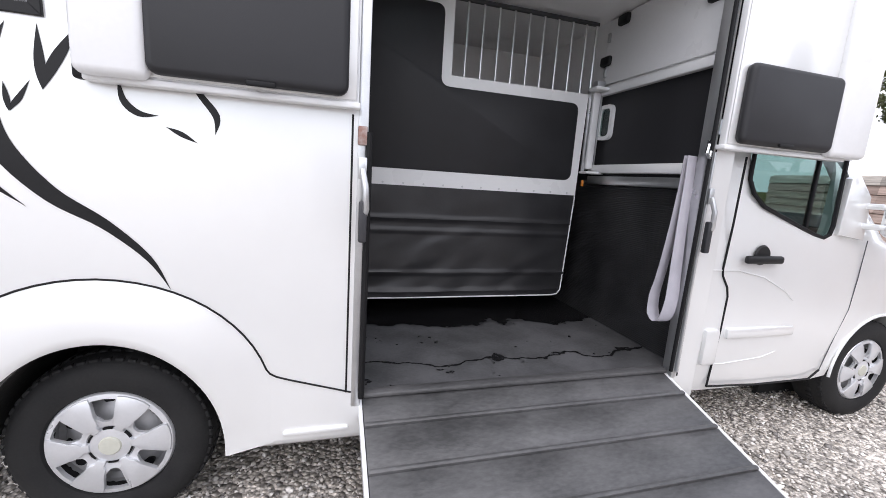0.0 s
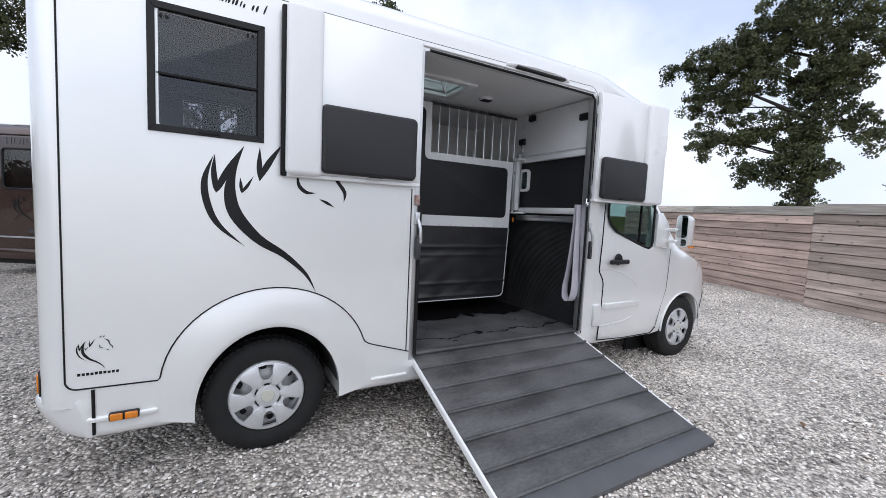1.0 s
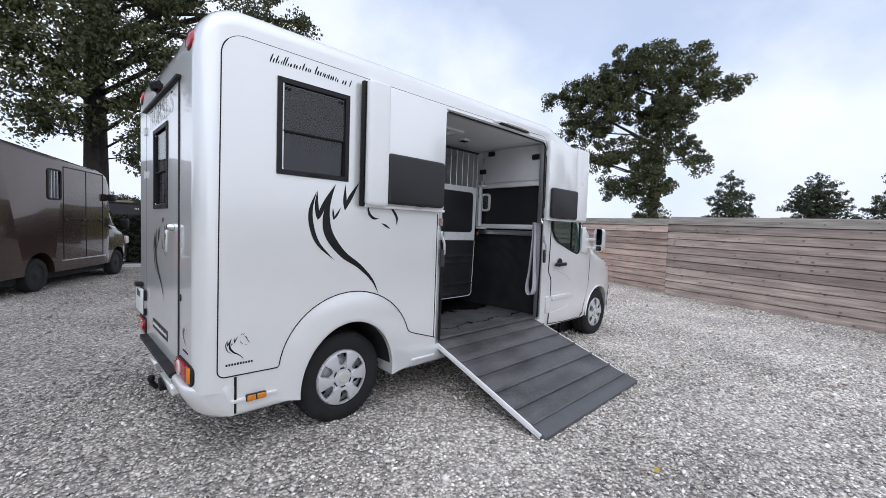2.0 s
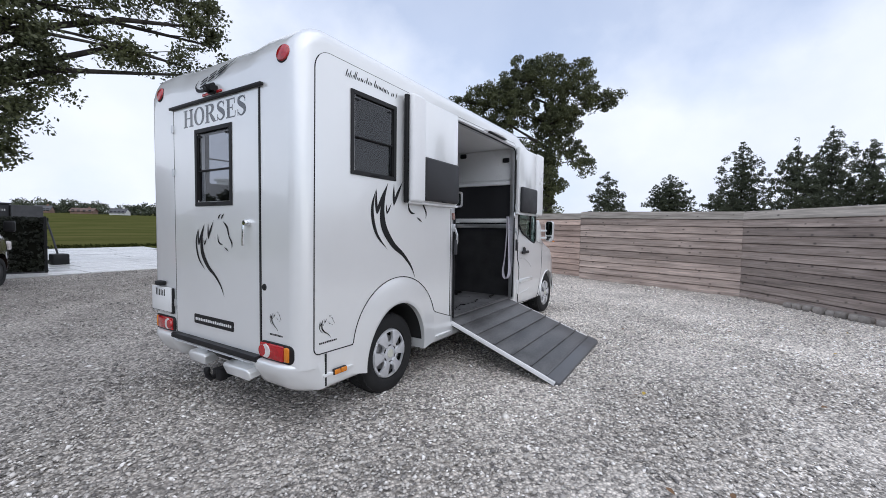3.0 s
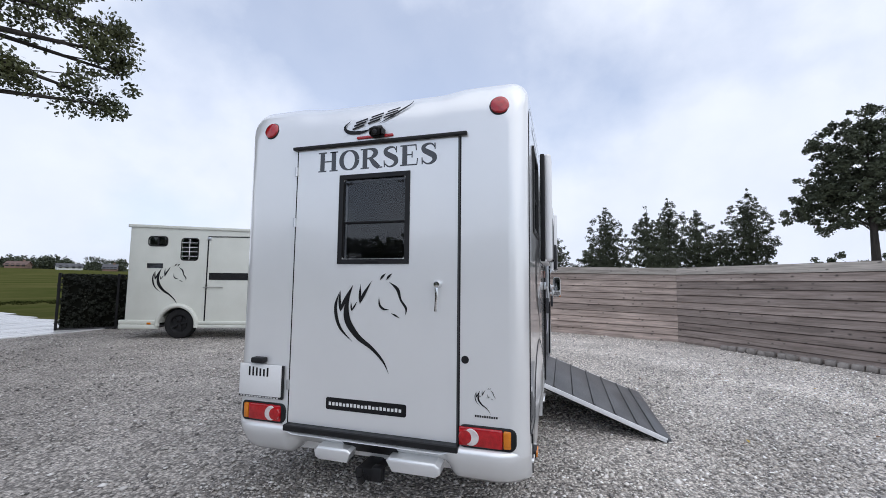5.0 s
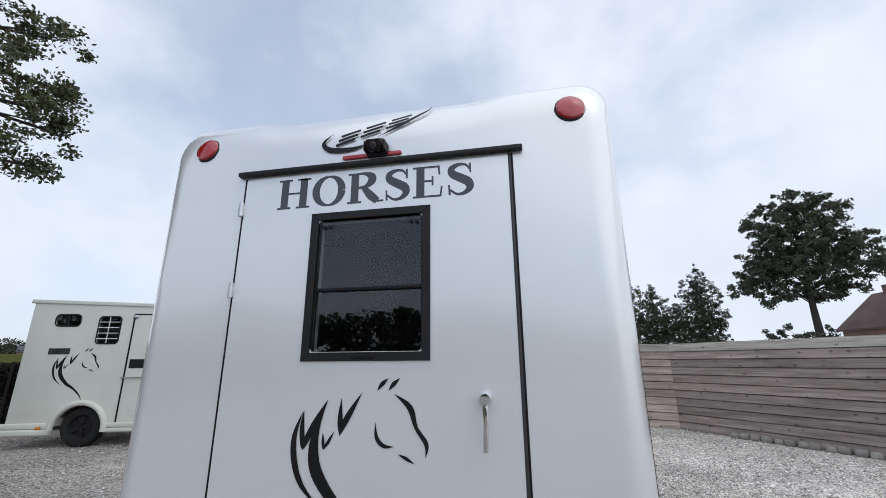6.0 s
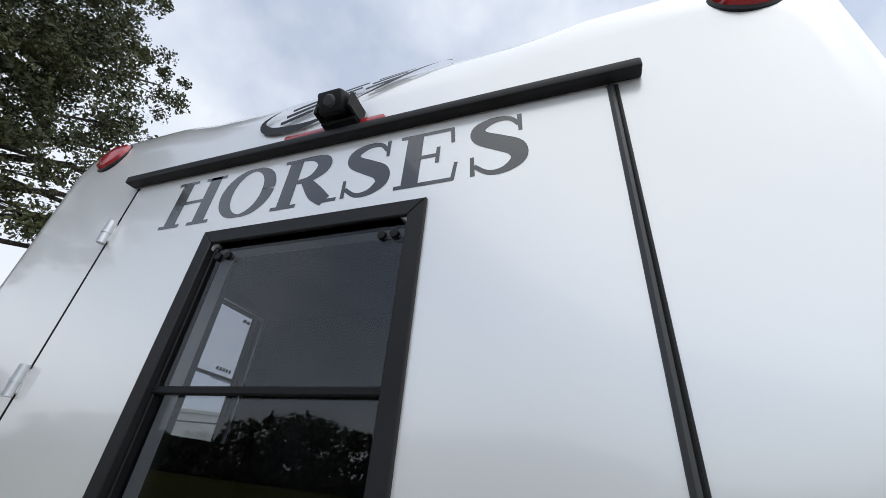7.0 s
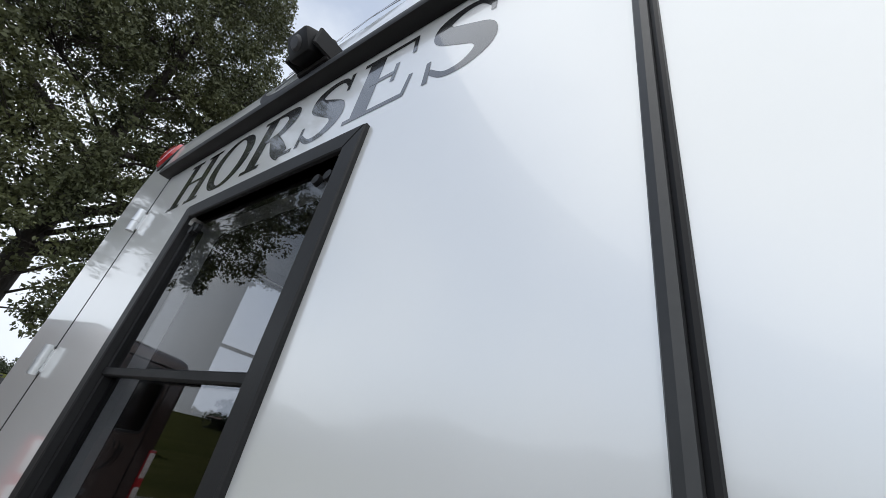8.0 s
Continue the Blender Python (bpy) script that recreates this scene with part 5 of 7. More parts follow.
aw = part("gutter_lamp", loft([[(x, -0.004 - 0.045 * k, 2.655), (x, -0.004 - 0.055 * k, 2.648), (x, -0.004 - 0.045 * k, 2.637), (x, -0.002, 2.625), (x, 0.02, 2.64)] for x, k in ((1.62, 0.05), (1.70, 0.6), (1.85, 1.0), (2.05, 1.0), (2.2, 0.6), (2.28, 0.05))]), M_WHITE, truck, "shallow white lamp hood over the side door")
part("lens", box(1.70, 2.20, -0.045, -0.01, 2.620, 2.640, 0.005), M_BLACKPLASTIC, aw)
for x, z in ((0.925, 1.46), (2.635, 1.44)):
    s = -1 if x < 2 else 1
    lock = part("bar_lock", merge(box(x - 0.016, x + 0.016, -0.03, 0.0, z - 0.035, z + 0.045, 0.004), tube([(x, -0.03, z), (x + 0.012, -0.05, z - 0.07), (x + 0.015, -0.05, z - 0.15), (x + 0.006, -0.03, z - 0.20)], [0.012, 0.012, 0.013, 0.01], 8)), M_ALU, truck, "zinc bar lock with lever")
    part("grip", box(x - 0.012, x + 0.02, -0.055, -0.025, z - 0.28, z - 0.12, 0.008), M_DARKSTEEL, lock)
part("catch", box(0.905, 0.94, -0.02, 0.0, 1.55, 1.62, 0.004), material("rusty_catch", (0.30, 0.16, 0.13), (0.45, 0.38, 0.36), 0.6, 0.3, 20, 80, 0.2), truck, "reddish catch")
for z in (2.47, 1.78):
    part("hinge", tube([(2.635, -0.02, z - 0.035), (2.635, -0.02, z + 0.035)], 0.013, 8), M_ALU, truck)
part("hook", tube([(2.585, -0.005, 1.71), (2.56, -0.03, 1.69), (2.555, -0.03, 1.65), (2.575, -0.03, 1.63), (2.59, -0.02, 1.66)], 0.008, 8), M_CHROME, truck, "chrome snap hook")


def strap():
    """The hanging loop of webbing."""
    w = 0.037
    pts = [(0.075, 1.64), (0.072, 1.45), (0.078, 1.2), (0.09, 1.0), (0.10, 0.90), (0.09, 0.80), (0.06, 0.765), (0.03, 0.80), (0.02, 0.90), (0.03, 1.05), (0.045, 1.3), (0.055, 1.55), (0.06, 1.64)]
    bm = bmesh.new()
    rows = []
    for i, (y, z) in enumerate(pts):
        tw = 0.2 * math.sin(i * 0.7)
        xc = 2.572 - 0.062 * min(1.0, (1.64 - z) / 0.75) + (0.045 * min(1.0, (i - 5) / 3) * (1.64 - z) / 0.9 if i > 5 else 0.0)
        dx, dy = w * math.cos(tw), w * math.sin(tw)
        rows.append([bm.verts.new((xc - dx, y - dy, z)), bm.verts.new((xc, y - 0.004, z)), bm.verts.new((xc + dx, y + dy, z))])
    for a, b in zip(rows, rows[1:]):
        for k in range(2):
            bm.faces.new((a[k], a[k + 1], b[k + 1], b[k]))
    r = bmesh.ops.extrude_face_region(bm, geom=list(bm.faces))
    for v in r["geom"]:
        if isinstance(v, bmesh.types.BMVert):
            v.co.y += 0.004
    bmesh.ops.subdivide_edges(bm, edges=bm.edges, cuts=2, use_grid_fill=True, smooth=0.6)
    bmesh.ops.recalc_face_normals(bm, faces=bm.faces)
    return bm


part("strap", strap(), M_STRAP, truck, "hanging loop of grey webbing")


# upper door leaves, folded back flat against the sides
def leaf(hinge, d, label, seal):
    """A leaf hinged at x = hinge that runs in direction d along the side."""
    def bx(a, b, y0, y1, z0, z1, bev=0.0):
        x0, x1 = hinge + d * a, hinge + d * b
        return box(min(x0, x1), max(x0, x1), y0, y1, z0, z1, bev, 3)
    lf = part("upper_door", bx(0.01, 0.83 if seal else 0.92, -0.062, -0.022, 1.685, 2.615, 0.008), M_WHITE, truck, label)
    part("lining", bx(0.015, 0.66, -0.070, -0.060, 1.70, 2.605, 0.004), M_PAINT, lf)
    part("bulge", bx(0.648, 0.846 if seal else 0.918, -0.115, -0.05, 1.684, 2.612, 0.028), M_WHITE, lf, "white rounded edge box")
    if seal:
        part("edge_seal", bx(0.825, 0.866, -0.058, -0.02, 1.675, 2.605, 0.01), M_SEAL, lf, "black edge rubber")
    pad_x = [hinge + d * 0.045, hinge + d * 0.655]
    part("pad", prism(rounded(min(pad_x), max(pad_x), 1.705 if seal else 1.70, 2.10 if seal else 2.065, 0.035), "y", -0.115, -0.065, 0.022, 3), M_PAD, lf, "dark grey padded cushion")
    part("bottom_rail", bx(0.0, 0.835, -0.07, -0.015, 1.672, 1.695, 0.006), M_WHITE, lf)
    part("latch", bx(0.28, 0.37, -0.122, -0.11, 1.70, 1.718, 0.004), M_SEAL, lf)
    return lf


leaf(0.908, -1, "white upper side door folded back, its padded inside showing", True)
leaf(2.612, 1, "white upper side door folded forward, its padded inside showing", False)

sash_window("side_window", -0.570, -0.041, 1.850, 2.474, lambda u, v, o: (u, W + o, v), truck)

bars(-0.20, -0.11, 2.16, 2.175, 5, lambda u, v, o: (u, W - 0.016 + o, v), truck, M_DECAL, 0.001)
bars(-0.21, -0.10, 2.12, 2.128, 9, lambda u, v, o: (u, W - 0.016 + o, v), truck, M_DECAL, 0.001)
# tack room behind the rear door, lined dark
lining = carve(box(-0.968, 0.068, 0.052, W - 0.052, 0.842, 2.498), [box(-0.955, 0.055, 0.065, W - 0.065, 0.855, 2.485), prism(rounded(-0.525, -0.055, 1.88, 2.445, 0.015, 2), "y", -0.1, W + 0.1), prism(rounded(0.785, 1.24, 1.64, 2.185, 0.015, 2), "x", -1.2, -0.8)])
part("tack_room", lining, M_TACK, truck, "dark grey tack room lining", None)
part("tack_cabinet", box(-0.25, 0.05, 0.07, 1.1, 0.86, 1.72, 0.01), M_TACK, truck)
for y in (0.72, 0.80):
    part("latch", box(-0.262, -0.248, y - 0.02, y + 0.02, 1.62, 1.66, 0.004), M_BLACKPLASTIC, truck)

# ---- the cab ----
def cab_ring(x, zt, hw, zb, zbelt, hwt):
    """One cross-section of the cab: floor, flank, waist, tapering glass and roof."""
    c = W / 2
    zbelt = min(zbelt, zt - 0.05)
    half = [(hw - 0.10, zb), (hw - 0.02, zb + 0.03), (hw, zb + 0.12), (hw + 0.008, zb + 0.35), (hw, zbelt - 0.12), (hw - 0.02, zbelt), (hwt + 0.02 + (hw - hwt - 0.04) * 0.4, zbelt + (zt - zbelt) * 0.5), (hwt, zt - (zt - zbelt) * 0.15), (hwt - 0.08, zt - 0.015), (hwt * 0.5, zt)]
    return [(x, c - h, z) for h, z in half] + [(x, c + h, z) for h, z in half[::-1]]


CAB = [(2.79, 2.24, 0.985, 0.295, 1.32, 0.90), (2.95, 2.27, 0.99, 0.295, 1.32, 0.90), (3.3, 2.27, 0.995, 0.295, 1.30, 0.89), (3.55, 2.17, 0.995, 0.295, 1.28, 0.88), (3.80, 1.90, 0.995, 0.295, 1.25, 0.87), (4.08, 1.56, 0.995, 0.33, 1.22, 0.86),
       (4.30, 1.30, 0.99, 0.32, 1.17, 0.86), (4.55, 1.22, 0.975, 0.30, 1.12, 0.82), (4.80, 1.13, 0.93, 0.27, 1.02, 0.76), (4.98, 1.00, 0.86, 0.26, 0.90, 0.68), (5.09, 0.80, 0.77, 0.27, 0.70, 0.62), (5.13, 0.60, 0.68, 0.30, 0.52, 0.55)]


def front_arch(k):
    return [(4.332 + 0.395 * k, 0.0)] + [(4.332 + 0.395 * k * math.cos(radians(a)), 0.34 + 0.40 * k * math.sin(radians(a))) for a in range(0, 181, 9)] + [(4.332 - 0.395 * k, 0.0)]


win_poly = [(2.995, 1.80), (2.998, 1.55), (3.03, 1.475), (3.12, 1.41), (3.55, 1.265), (3.64, 1.245), (3.685, 1.265), (3.70, 1.32), (3.71, 1.80)]
cab_cut = [
    prism(front_arch(1.0), "y", -0.3, 0.42), prism(front_arch(1.0), "y", W - 0.42, W + 0.3),
    prism([(2.86, 0.55), (3.98, 0.55), (4.22, 1.12), (4.22, 1.30), (3.86, 1.66), (3.50, 2.02), (3.25, 2.16), (2.86, 2.16)], "y", 0.13, W - 0.13),
    prism(win_poly, "y", -0.3, W + 0.3),
    prism([(3.40, 2.02), (4.12, 1.29), (4.9, 1.29), (4.9, 2.02)], "y", 0.26, W - 0.26),
]
part("cab", carve(loft([cab_ring(*c) for c in CAB]), cab_cut), M_PAINT, truck, "silver van cab", 32)
cabw = part("cab_window", prism([(p[0], p[1]) for p in win_poly], "y", 0.075, 0.080), M_CLEAR, truck, "green-tinted side window")
part("gasket", tube([(x, 0.062 if z < 1.5 else 0.075, z) for x, z in win_poly], 0.012, 6), M_SEAL, cabw)
part("divider", box(3.485, 3.505, 0.066, 0.090, 1.28, 1.80, 0.004), M_SEAL, cabw)
part("windscreen", prism([(3.62, 2.00), (4.27, 1.33), (4.276, 1.335), (3.626, 2.005)], "y", 0.26, W - 0.26), M_CLEAR, truck)


def flank(x, z):
    """The y of the cab's flank there."""
    lo, hi = CAB[0], CAB[-1]
    for a, b in zip(CAB, CAB[1:]):
        if a[0] <= x <= b[0]:
            lo, hi = a, b
    f = (x - lo[0]) / (hi[0] - lo[0])
    hw = lo[2] + (hi[2] - lo[2]) * f
    return W / 2 - hw - 0.006


def on_flank(pts, r, mat=None, name="seam", parent=None, label=""):
    return part(name, tube([(x, flank(x, z), z) for x, z in pts], r, 6), mat or M_SEAL, parent or truck, label)


on_flank([(2.905, 1.66), (2.90, 1.3), (2.888, 1.06), (2.895, 1.02), (2.94, 0.955), (2.955, 0.90), (2.95, 0.70), (2.935, 0.50), (2.925, 0.36)], 0.006)
on_flank([(2.925, 0.36), (3.3, 0.345), (3.75, 0.345), (3.83, 0.40)], 0.006)
on_flank([(3.99, 1.24), (3.985, 1.0), (3.97, 0.80), (3.90, 0.62), (3.83, 0.40)], 0.003, M_NOSE)
on_flank([(2.82, 1.05), (3.0, 1.05), (3.2, 1.01), (3.38, 0.93), (3.46, 0.87)], 0.0035, M_PAINT, "crease")
part("door_strip", box(2.98, 3.50, flank(3.2, 0.6) - 0.022, 0.06, 0.655, 0.715, 0.012), M_PAINT, truck, "silver door moulding")
part("door_strip", box(2.83, 2.935, flank(2.9, 0.6) - 0.026, 0.06, 0.50, 0.715, 0.02), M_PAINT, truck)
on_flank([(2.83, 0.50), (3.0, 0.495), (3.3, 0.52), (3.40, 0.55)], 0.003, M_PAINT, "crease")
part("door_handle", merge(box(3.0, 3.27, flank(3.1, 1.1) - 0.045, flank(3.1, 1.1) - 0.012, 1.095, 1.14, 0.015, 3), moved(lathe([(0.0, -0.012), (0.05, -0.01), (0.058, 0.0)], 20, "y"), pose(3.14, flank(3.1, 1.1) - 0.005, 1.14))), M_BLACKPLASTIC, truck, "black door handle")
# arch lip
part("arch_lip", tube([(4.332 + 0.405 * math.cos(radians(a)), flank(4.332 + 0.3 * math.cos(radians(a)), 0.6) - 0.004, 0.34 + 0.41 * math.sin(radians(a))) for a in range(-5, 186, 8)], 0.009, 8), M_PAINT, truck)
part("wheel_well", prism(front_arch(1.04), "y", 0.42, 0.46), M_UNDER, truck)
part("bumper_seam", tube([(4.74, flank(4.74, 0.7) - 0.002, 0.40), (4.80, flank(4.8, 0.7) - 0.002, 0.62), (4.92, flank(4.92, 0.7), 0.70)], 0.005, 6), M_SEAL, truck)
part("headlamp", loft([[(x, y0, z0), (x, y0 + 0.01, z1), (x, y0 + 0.15, z1), (x, y0 + 0.15, z0)] for x, y0, z0, z1 in ((4.62, 0.075, 0.98, 1.06), (4.75, 0.11, 0.87, 1.06), (4.92, 0.19, 0.76, 0.98), (5.02, 0.28, 0.74, 0.88))]), M_CLEARLENS, truck, "clear swept-back headlamp")

# door mirror
M_MIRROR = material("mirror_glass", (0.55, 0.57, 0.58), (0.52, 0.54, 0.55), 0.03, 1.0, 3, 40)
mirror = part("door_mirror", loft([[(3.97 + dx, y, z) for y, z in rounded(-0.155 + i, -0.025 - i, 1.27 + i, 1.61 - i, 0.05 - i * 0.3, 3)] for dx, i in ((-0.02, 0.0), (0.05, 0.0), (0.12, 0.02), (0.16, 0.05))]), M_PAINT, truck, "large silver door mirror with black back plate", 50)
part("glass", prism(rounded(-0.145, -0.035, 1.37, 1.60, 0.035), "x", 3.944, 3.949), M_MIRROR, mirror)
part("glass", prism(rounded(-0.145, -0.035, 1.285, 1.355, 0.025), "x", 3.944, 3.949), M_CHROME, mirror)
part("rim", prism(rounded(-0.153, -0.027, 1.273, 1.608, 0.05), "x", 3.949, 3.956), M_PAINT, mirror)
for z in (1.31, 1.43):
    part("arm", box(3.90, 3.98, -0.05, 0.09, z, z + 0.035, 0.012), M_PAINT, mirror)
part("indicator", box(4.0, 4.08, -0.158, -0.13, 1.262, 1.285, 0.008), M_AMBER, mirror)
part("mirror_foot", prism([(3.72, 1.27), (3.95, 1.24), (3.93, 1.50), (3.80, 1.62), (3.73, 1.60)], "y", 0.035, 0.085, 0.006), M_PAINT, truck)

# cab interior
M_SEAT = material("grey_seat_cloth", (0.06, 0.062, 0.068), (0.04, 0.042, 0.046), 0.9, 0, 8, 200, 0.2)
for y in (0.45, 1.55):
    seat = part("cab_seat", merge(box(2.98, 3.45, y - 0.24, y + 0.24, 0.85, 1.02, 0.05, 3), moved(box(-0.07, 0.07, y - 0.24, y + 0.24, 0.0, 0.62, 0.05, 3), pose(3.02, 0, 0.98, 0, -10, 0)), box(2.92, 3.02, y - 0.13, y + 0.13, 1.62, 1.80, 0.04, 3)), M_SEAT, truck, "dark grey cab seat")
part("dashboard", prism([(3.72, 0.85), (4.16, 0.95), (4.18, 1.28), (3.96, 1.37), (3.74, 1.30)], "y", 0.14, W - 0.14, 0.02), M_BLACKPLASTIC, truck, "black dashboard")
sw = part("steering_wheel", moved(tube([(0.19 * math.cos(a), 0.19 * math.sin(a), 0) for a in [2 * math.pi * i / 24 for i in range(24)]], 0.014, 8, True), pose(3.58, 1.55, 1.20, 0, 60, 0)), M_BLACKPLASTIC, truck)
part("hub", moved(box(-0.17, 0.17, -0.03, 0.03, -0.02, 0.02, 0.012), pose(3.58, 1.55, 1.20, 0, 60, 0)), M_BLACKPLASTIC, sw)

# ---- fence ----
FC = Vector((8.64, -3.10, 0))
F2 = Vector((10.05, 0.82, 0))
FA = (F2 - FC).normalized()
FA2 = Vector((0.40, 1.0, 0)).normalized()
FB = Vector((-2.75, -2.2, 0)).normalized()
FENCE_H = 1.93


def fence_run(start, d, length, h_end, mat, label):
    """Boards on posts from start along d; the boards lap like siding and face the yard."""
    f = thing("board_fence", label, "fence", Matrix.Translation(start) @ Matrix.Rotation(math.atan2(d.y, d.x), 4, "Z"), group="fence round the yard")
    rows = 11
    side = 1 if d.y > 0 else -1
    grow = (h_end - FENCE_H) / length
    n = max(1, round(length / 1.95))
    for i in range(n + 1):
        x = length * i / n
        part("post", box(x - 0.05, x + 0.05, -side * 0.17, -side * 0.05, 0.0, FENCE_H + grow * x - 0.04, 0.006, 1), M_WOOD, f)
    cuts = [0.0, length] if length < 5 else [0.0, length * 0.5, length]
    for j in range(rows):
        for a, b in zip(cuts, cuts[1:]):
            bm = bmesh.new()
            step = 0.45
            m = max(2, int((b - a) / step))
            rng = random.Random(j * 31 + int(a * 10) + (7 if d.y > 0 else 3))
            ph = rng.random() * 9
            prof = [(0.0, 0.034), (0.02, 0.040), (0.89, 0.020), (0.925, 0.006), (0.925, -0.045), (1.04, -0.045), (1.04, -0.055), (0.0, -0.055)]
            rings = []
            for k in range(m + 1):
                x = a + (b - a) * k / m
                x = min(max(x, a + 0.002), b - 0.002)
                H = (FENCE_H + grow * x) / rows
                z0 = j * H
                w = 0.004 * noise.noise(Vector((x * 0.8 + ph, j * 3.3, 0)))
                w2 = 0.005 * noise.noise(Vector((x * 0.7 + ph, j * 5.1, 4)))
                rings.append([(x, side * (o + 0.010 + w), z0 + w2 + 0.006 + (H + 0.004) * u) for u, o in prof])
            p = part("plank", loft(rings), M_WOOD_TOP if j == rows - 1 else mat, f, "", 30)
    return f


M_WOOD_TOP = board_material("silvered_board", (0.56, 0.51, 0.455), (0.37, 0.335, 0.295))
M_WOOD_GREY = board_material("grey_board", (0.405, 0.335, 0.298), (0.238, 0.194, 0.17))
M_WOOD_PINK = board_material("pinkish_board", (0.58, 0.438, 0.37), (0.36, 0.27, 0.228))
fence_run(FC, FA, (F2 - FC).length, 2.03, M_WOOD, "weathered grey-brown horizontal board fence with lapped boards")
far_run = fence_run(F2, FA2, 6.4, 2.05, M_WOOD_PINK, "pinkish weathered board fence beside the grey one")
far_run.location.z = 0.05
fence_run(FC, FB, 10.5, 1.96, M_WOOD_GREY, "weathered grey-brown board fence angled round the yard")
kerb = thing("cobble_kerb", "row of worn cobble stones at the foot of the fence", "kerb")
cob = []
for k in range(4):
    bm = box(-0.085, 0.085, -0.06, 0.06, 0.0, 0.125, 0.03, 2)
    for v in bm.verts:
        v.co += Vector((random.uniform(-0.012, 0.012), random.uniform(-0.01, 0.01), random.uniform(-0.012, 0.012)))
    me = bpy.data.meshes.new("cobble")
    bm.to_mesh(me)
    bm.free()
    me.materials.append(M_COBBLE)
    me.polygons.foreach_set("use_smooth", [True] * len(me.polygons))
    cob.append(me)
for i in range(46):
    s = 1.25 + i * 0.195
    p = FC + FB * s + Vector((FB.y, -FB.x, 0)) * 0.13
    o = new("cobble", cob[i % 4])
    o.parent = kerb
    o.matrix_basis = pose(p.x + random.uniform(-0.02, 0.02), p.y + random.uniform(-0.02, 0.02), -0.02 + random.uniform(-0.012, 0.012), random.uniform(-6, 6), random.uniform(-6, 6), math.degrees(math.atan2(FB.y, FB.x)) + random.uniform(-9, 9))

concrete_path()


# ---- hedges and container ----
M_HEDGECORE = material("hedge_twigs", (0.005, 0.006, 0.004), (0.009, 0.009, 0.006), 0.9, 0, 6, 40, 0.5, 0, 0.02, spec=0.1)
M_BANK = material("bank_grass", (0.034, 0.042, 0.012), (0.05, 0.055, 0.018), 1.0, 0, 1, 8, spec=0.0)
def framed_hedge(label, x0, y0, x1, y1, panels, h=1.64, depth=0.45, seed=1):
    """Clipped dark hedge between black steel posts."""
    d = Vector((x1 - x0, y1 - y0, 0))
    L = d.length
    t = thing("hedge", label, "hedge", Matrix.Translation((x0, y0, ground_z(x0, y0))) @ Matrix.Rotation(math.atan2(d.y, d.x), 4, "Z"))
    part("core", box(0.05, L - 0.05, 0.12, depth - 0.06, 0.0, h - 0.12, 0.02), M_HEDGECORE, t, "dark twiggy core")
    rng = np.random.default_rng(seed)
    n = int(L * 330)
    c = np.stack([rng.random(n) * L, rng.choice([0.05, 0.05, depth - 0.05, depth * 0.5], n), rng.random(n) ** 0.9 * (h - 0.04)], 1)
    c[c[:, 1] == depth * 0.5, 2] = h - 0.06
    leaf_mesh("foliage", c, np.full(n, 0.075), 14, 0.032, M_HEDGE, t, seed, label="dense small dark leaves")
    for i in range(panels + 1):
        x = L * i / panels
        part("post", box(x - 0.03, x + 0.03, -0.03, 0.03, 0.0, h + 0.02, 0.005, 1), M_SEAL, t)
    part("rail", box(0, L, -0.02, 0.02, 0.03, 0.07), M_DARKSTEEL, t)
    return t


framed_hedge("clipped dark hedge between black steel posts beside the trailer", 4.55, 13.6, 6.6, 11.9, 2, seed=3)
framed_hedge("clipped dark hedge between black steel posts beside the brown van", -2.7, 14.9, 1.05, 13.75, 3, seed=4)
M_CONTAINER = material("black_steel", (0.014, 0.014, 0.016), (0.022, 0.022, 0.024), 0.5, 0.1, 2, 40, 0.05)
cont = thing("container", "low dark grey steel container behind the hedge", "container")
part("container_body", box(-3.4, 1.02, 17.2, 19.2, 0.05, 2.10, 0.03), M_CONTAINER, cont)
part("end_box", box(1.03, 1.82, 17.1, 19.0, 0.05, 2.06, 0.03), material("grey_panel", (0.055, 0.055, 0.058), (0.045, 0.045, 0.048), 0.6), cont, "lighter grey end box")
part("lid", box(-3.45, 1.05, 17.15, 19.25, 2.08, 2.13, 0.02), M_CONTAINER, cont)
part("prop", tube([(1.86, 17.0, 1.6), (2.0, 16.9, 0.9), (2.12, 16.9, 0.3)], 0.03, 6), M_DARKSTEEL, cont)
bars(0.78, 0.95, 1.86, 1.92, 3, lambda u, v, o: (u, 17.2 - o, v), cont, M_PLATE, 0.01, 0.6)
tub = thing("rubber_tub", "low black tub beside the container", "tub")
part("tub_body", box(1.9, 2.35, 16.6, 17.1, 0.0, 0.40, 0.05), M_BLACKPLASTIC, tub)


# ---- far side of the meadow ----
M_ROOF = material("grey_roof_tiles", (0.10, 0.10, 0.11), (0.07, 0.07, 0.075), 0.8, 0, 0.5, 6, 0.2)
M_ROOF_RED = material("red_roof_tiles", (0.15, 0.095, 0.08), (0.12, 0.08, 0.07), 0.8, 0, 0.5, 6, 0.2)
M_BRICKFAR = material("brick_wall", (0.26, 0.17, 0.13), (0.20, 0.13, 0.10), 0.9, 0, 0.4, 6, 0.1)
M_RENDER = material("white_render", (0.72, 0.72, 0.70), (0.64, 0.64, 0.62), 0.8, 0, 0.4, 6)
M_DARKGLASS = material("dark_window", (0.02, 0.025, 0.03), (0.03, 0.035, 0.04), 0.1, 0, 2, 20)


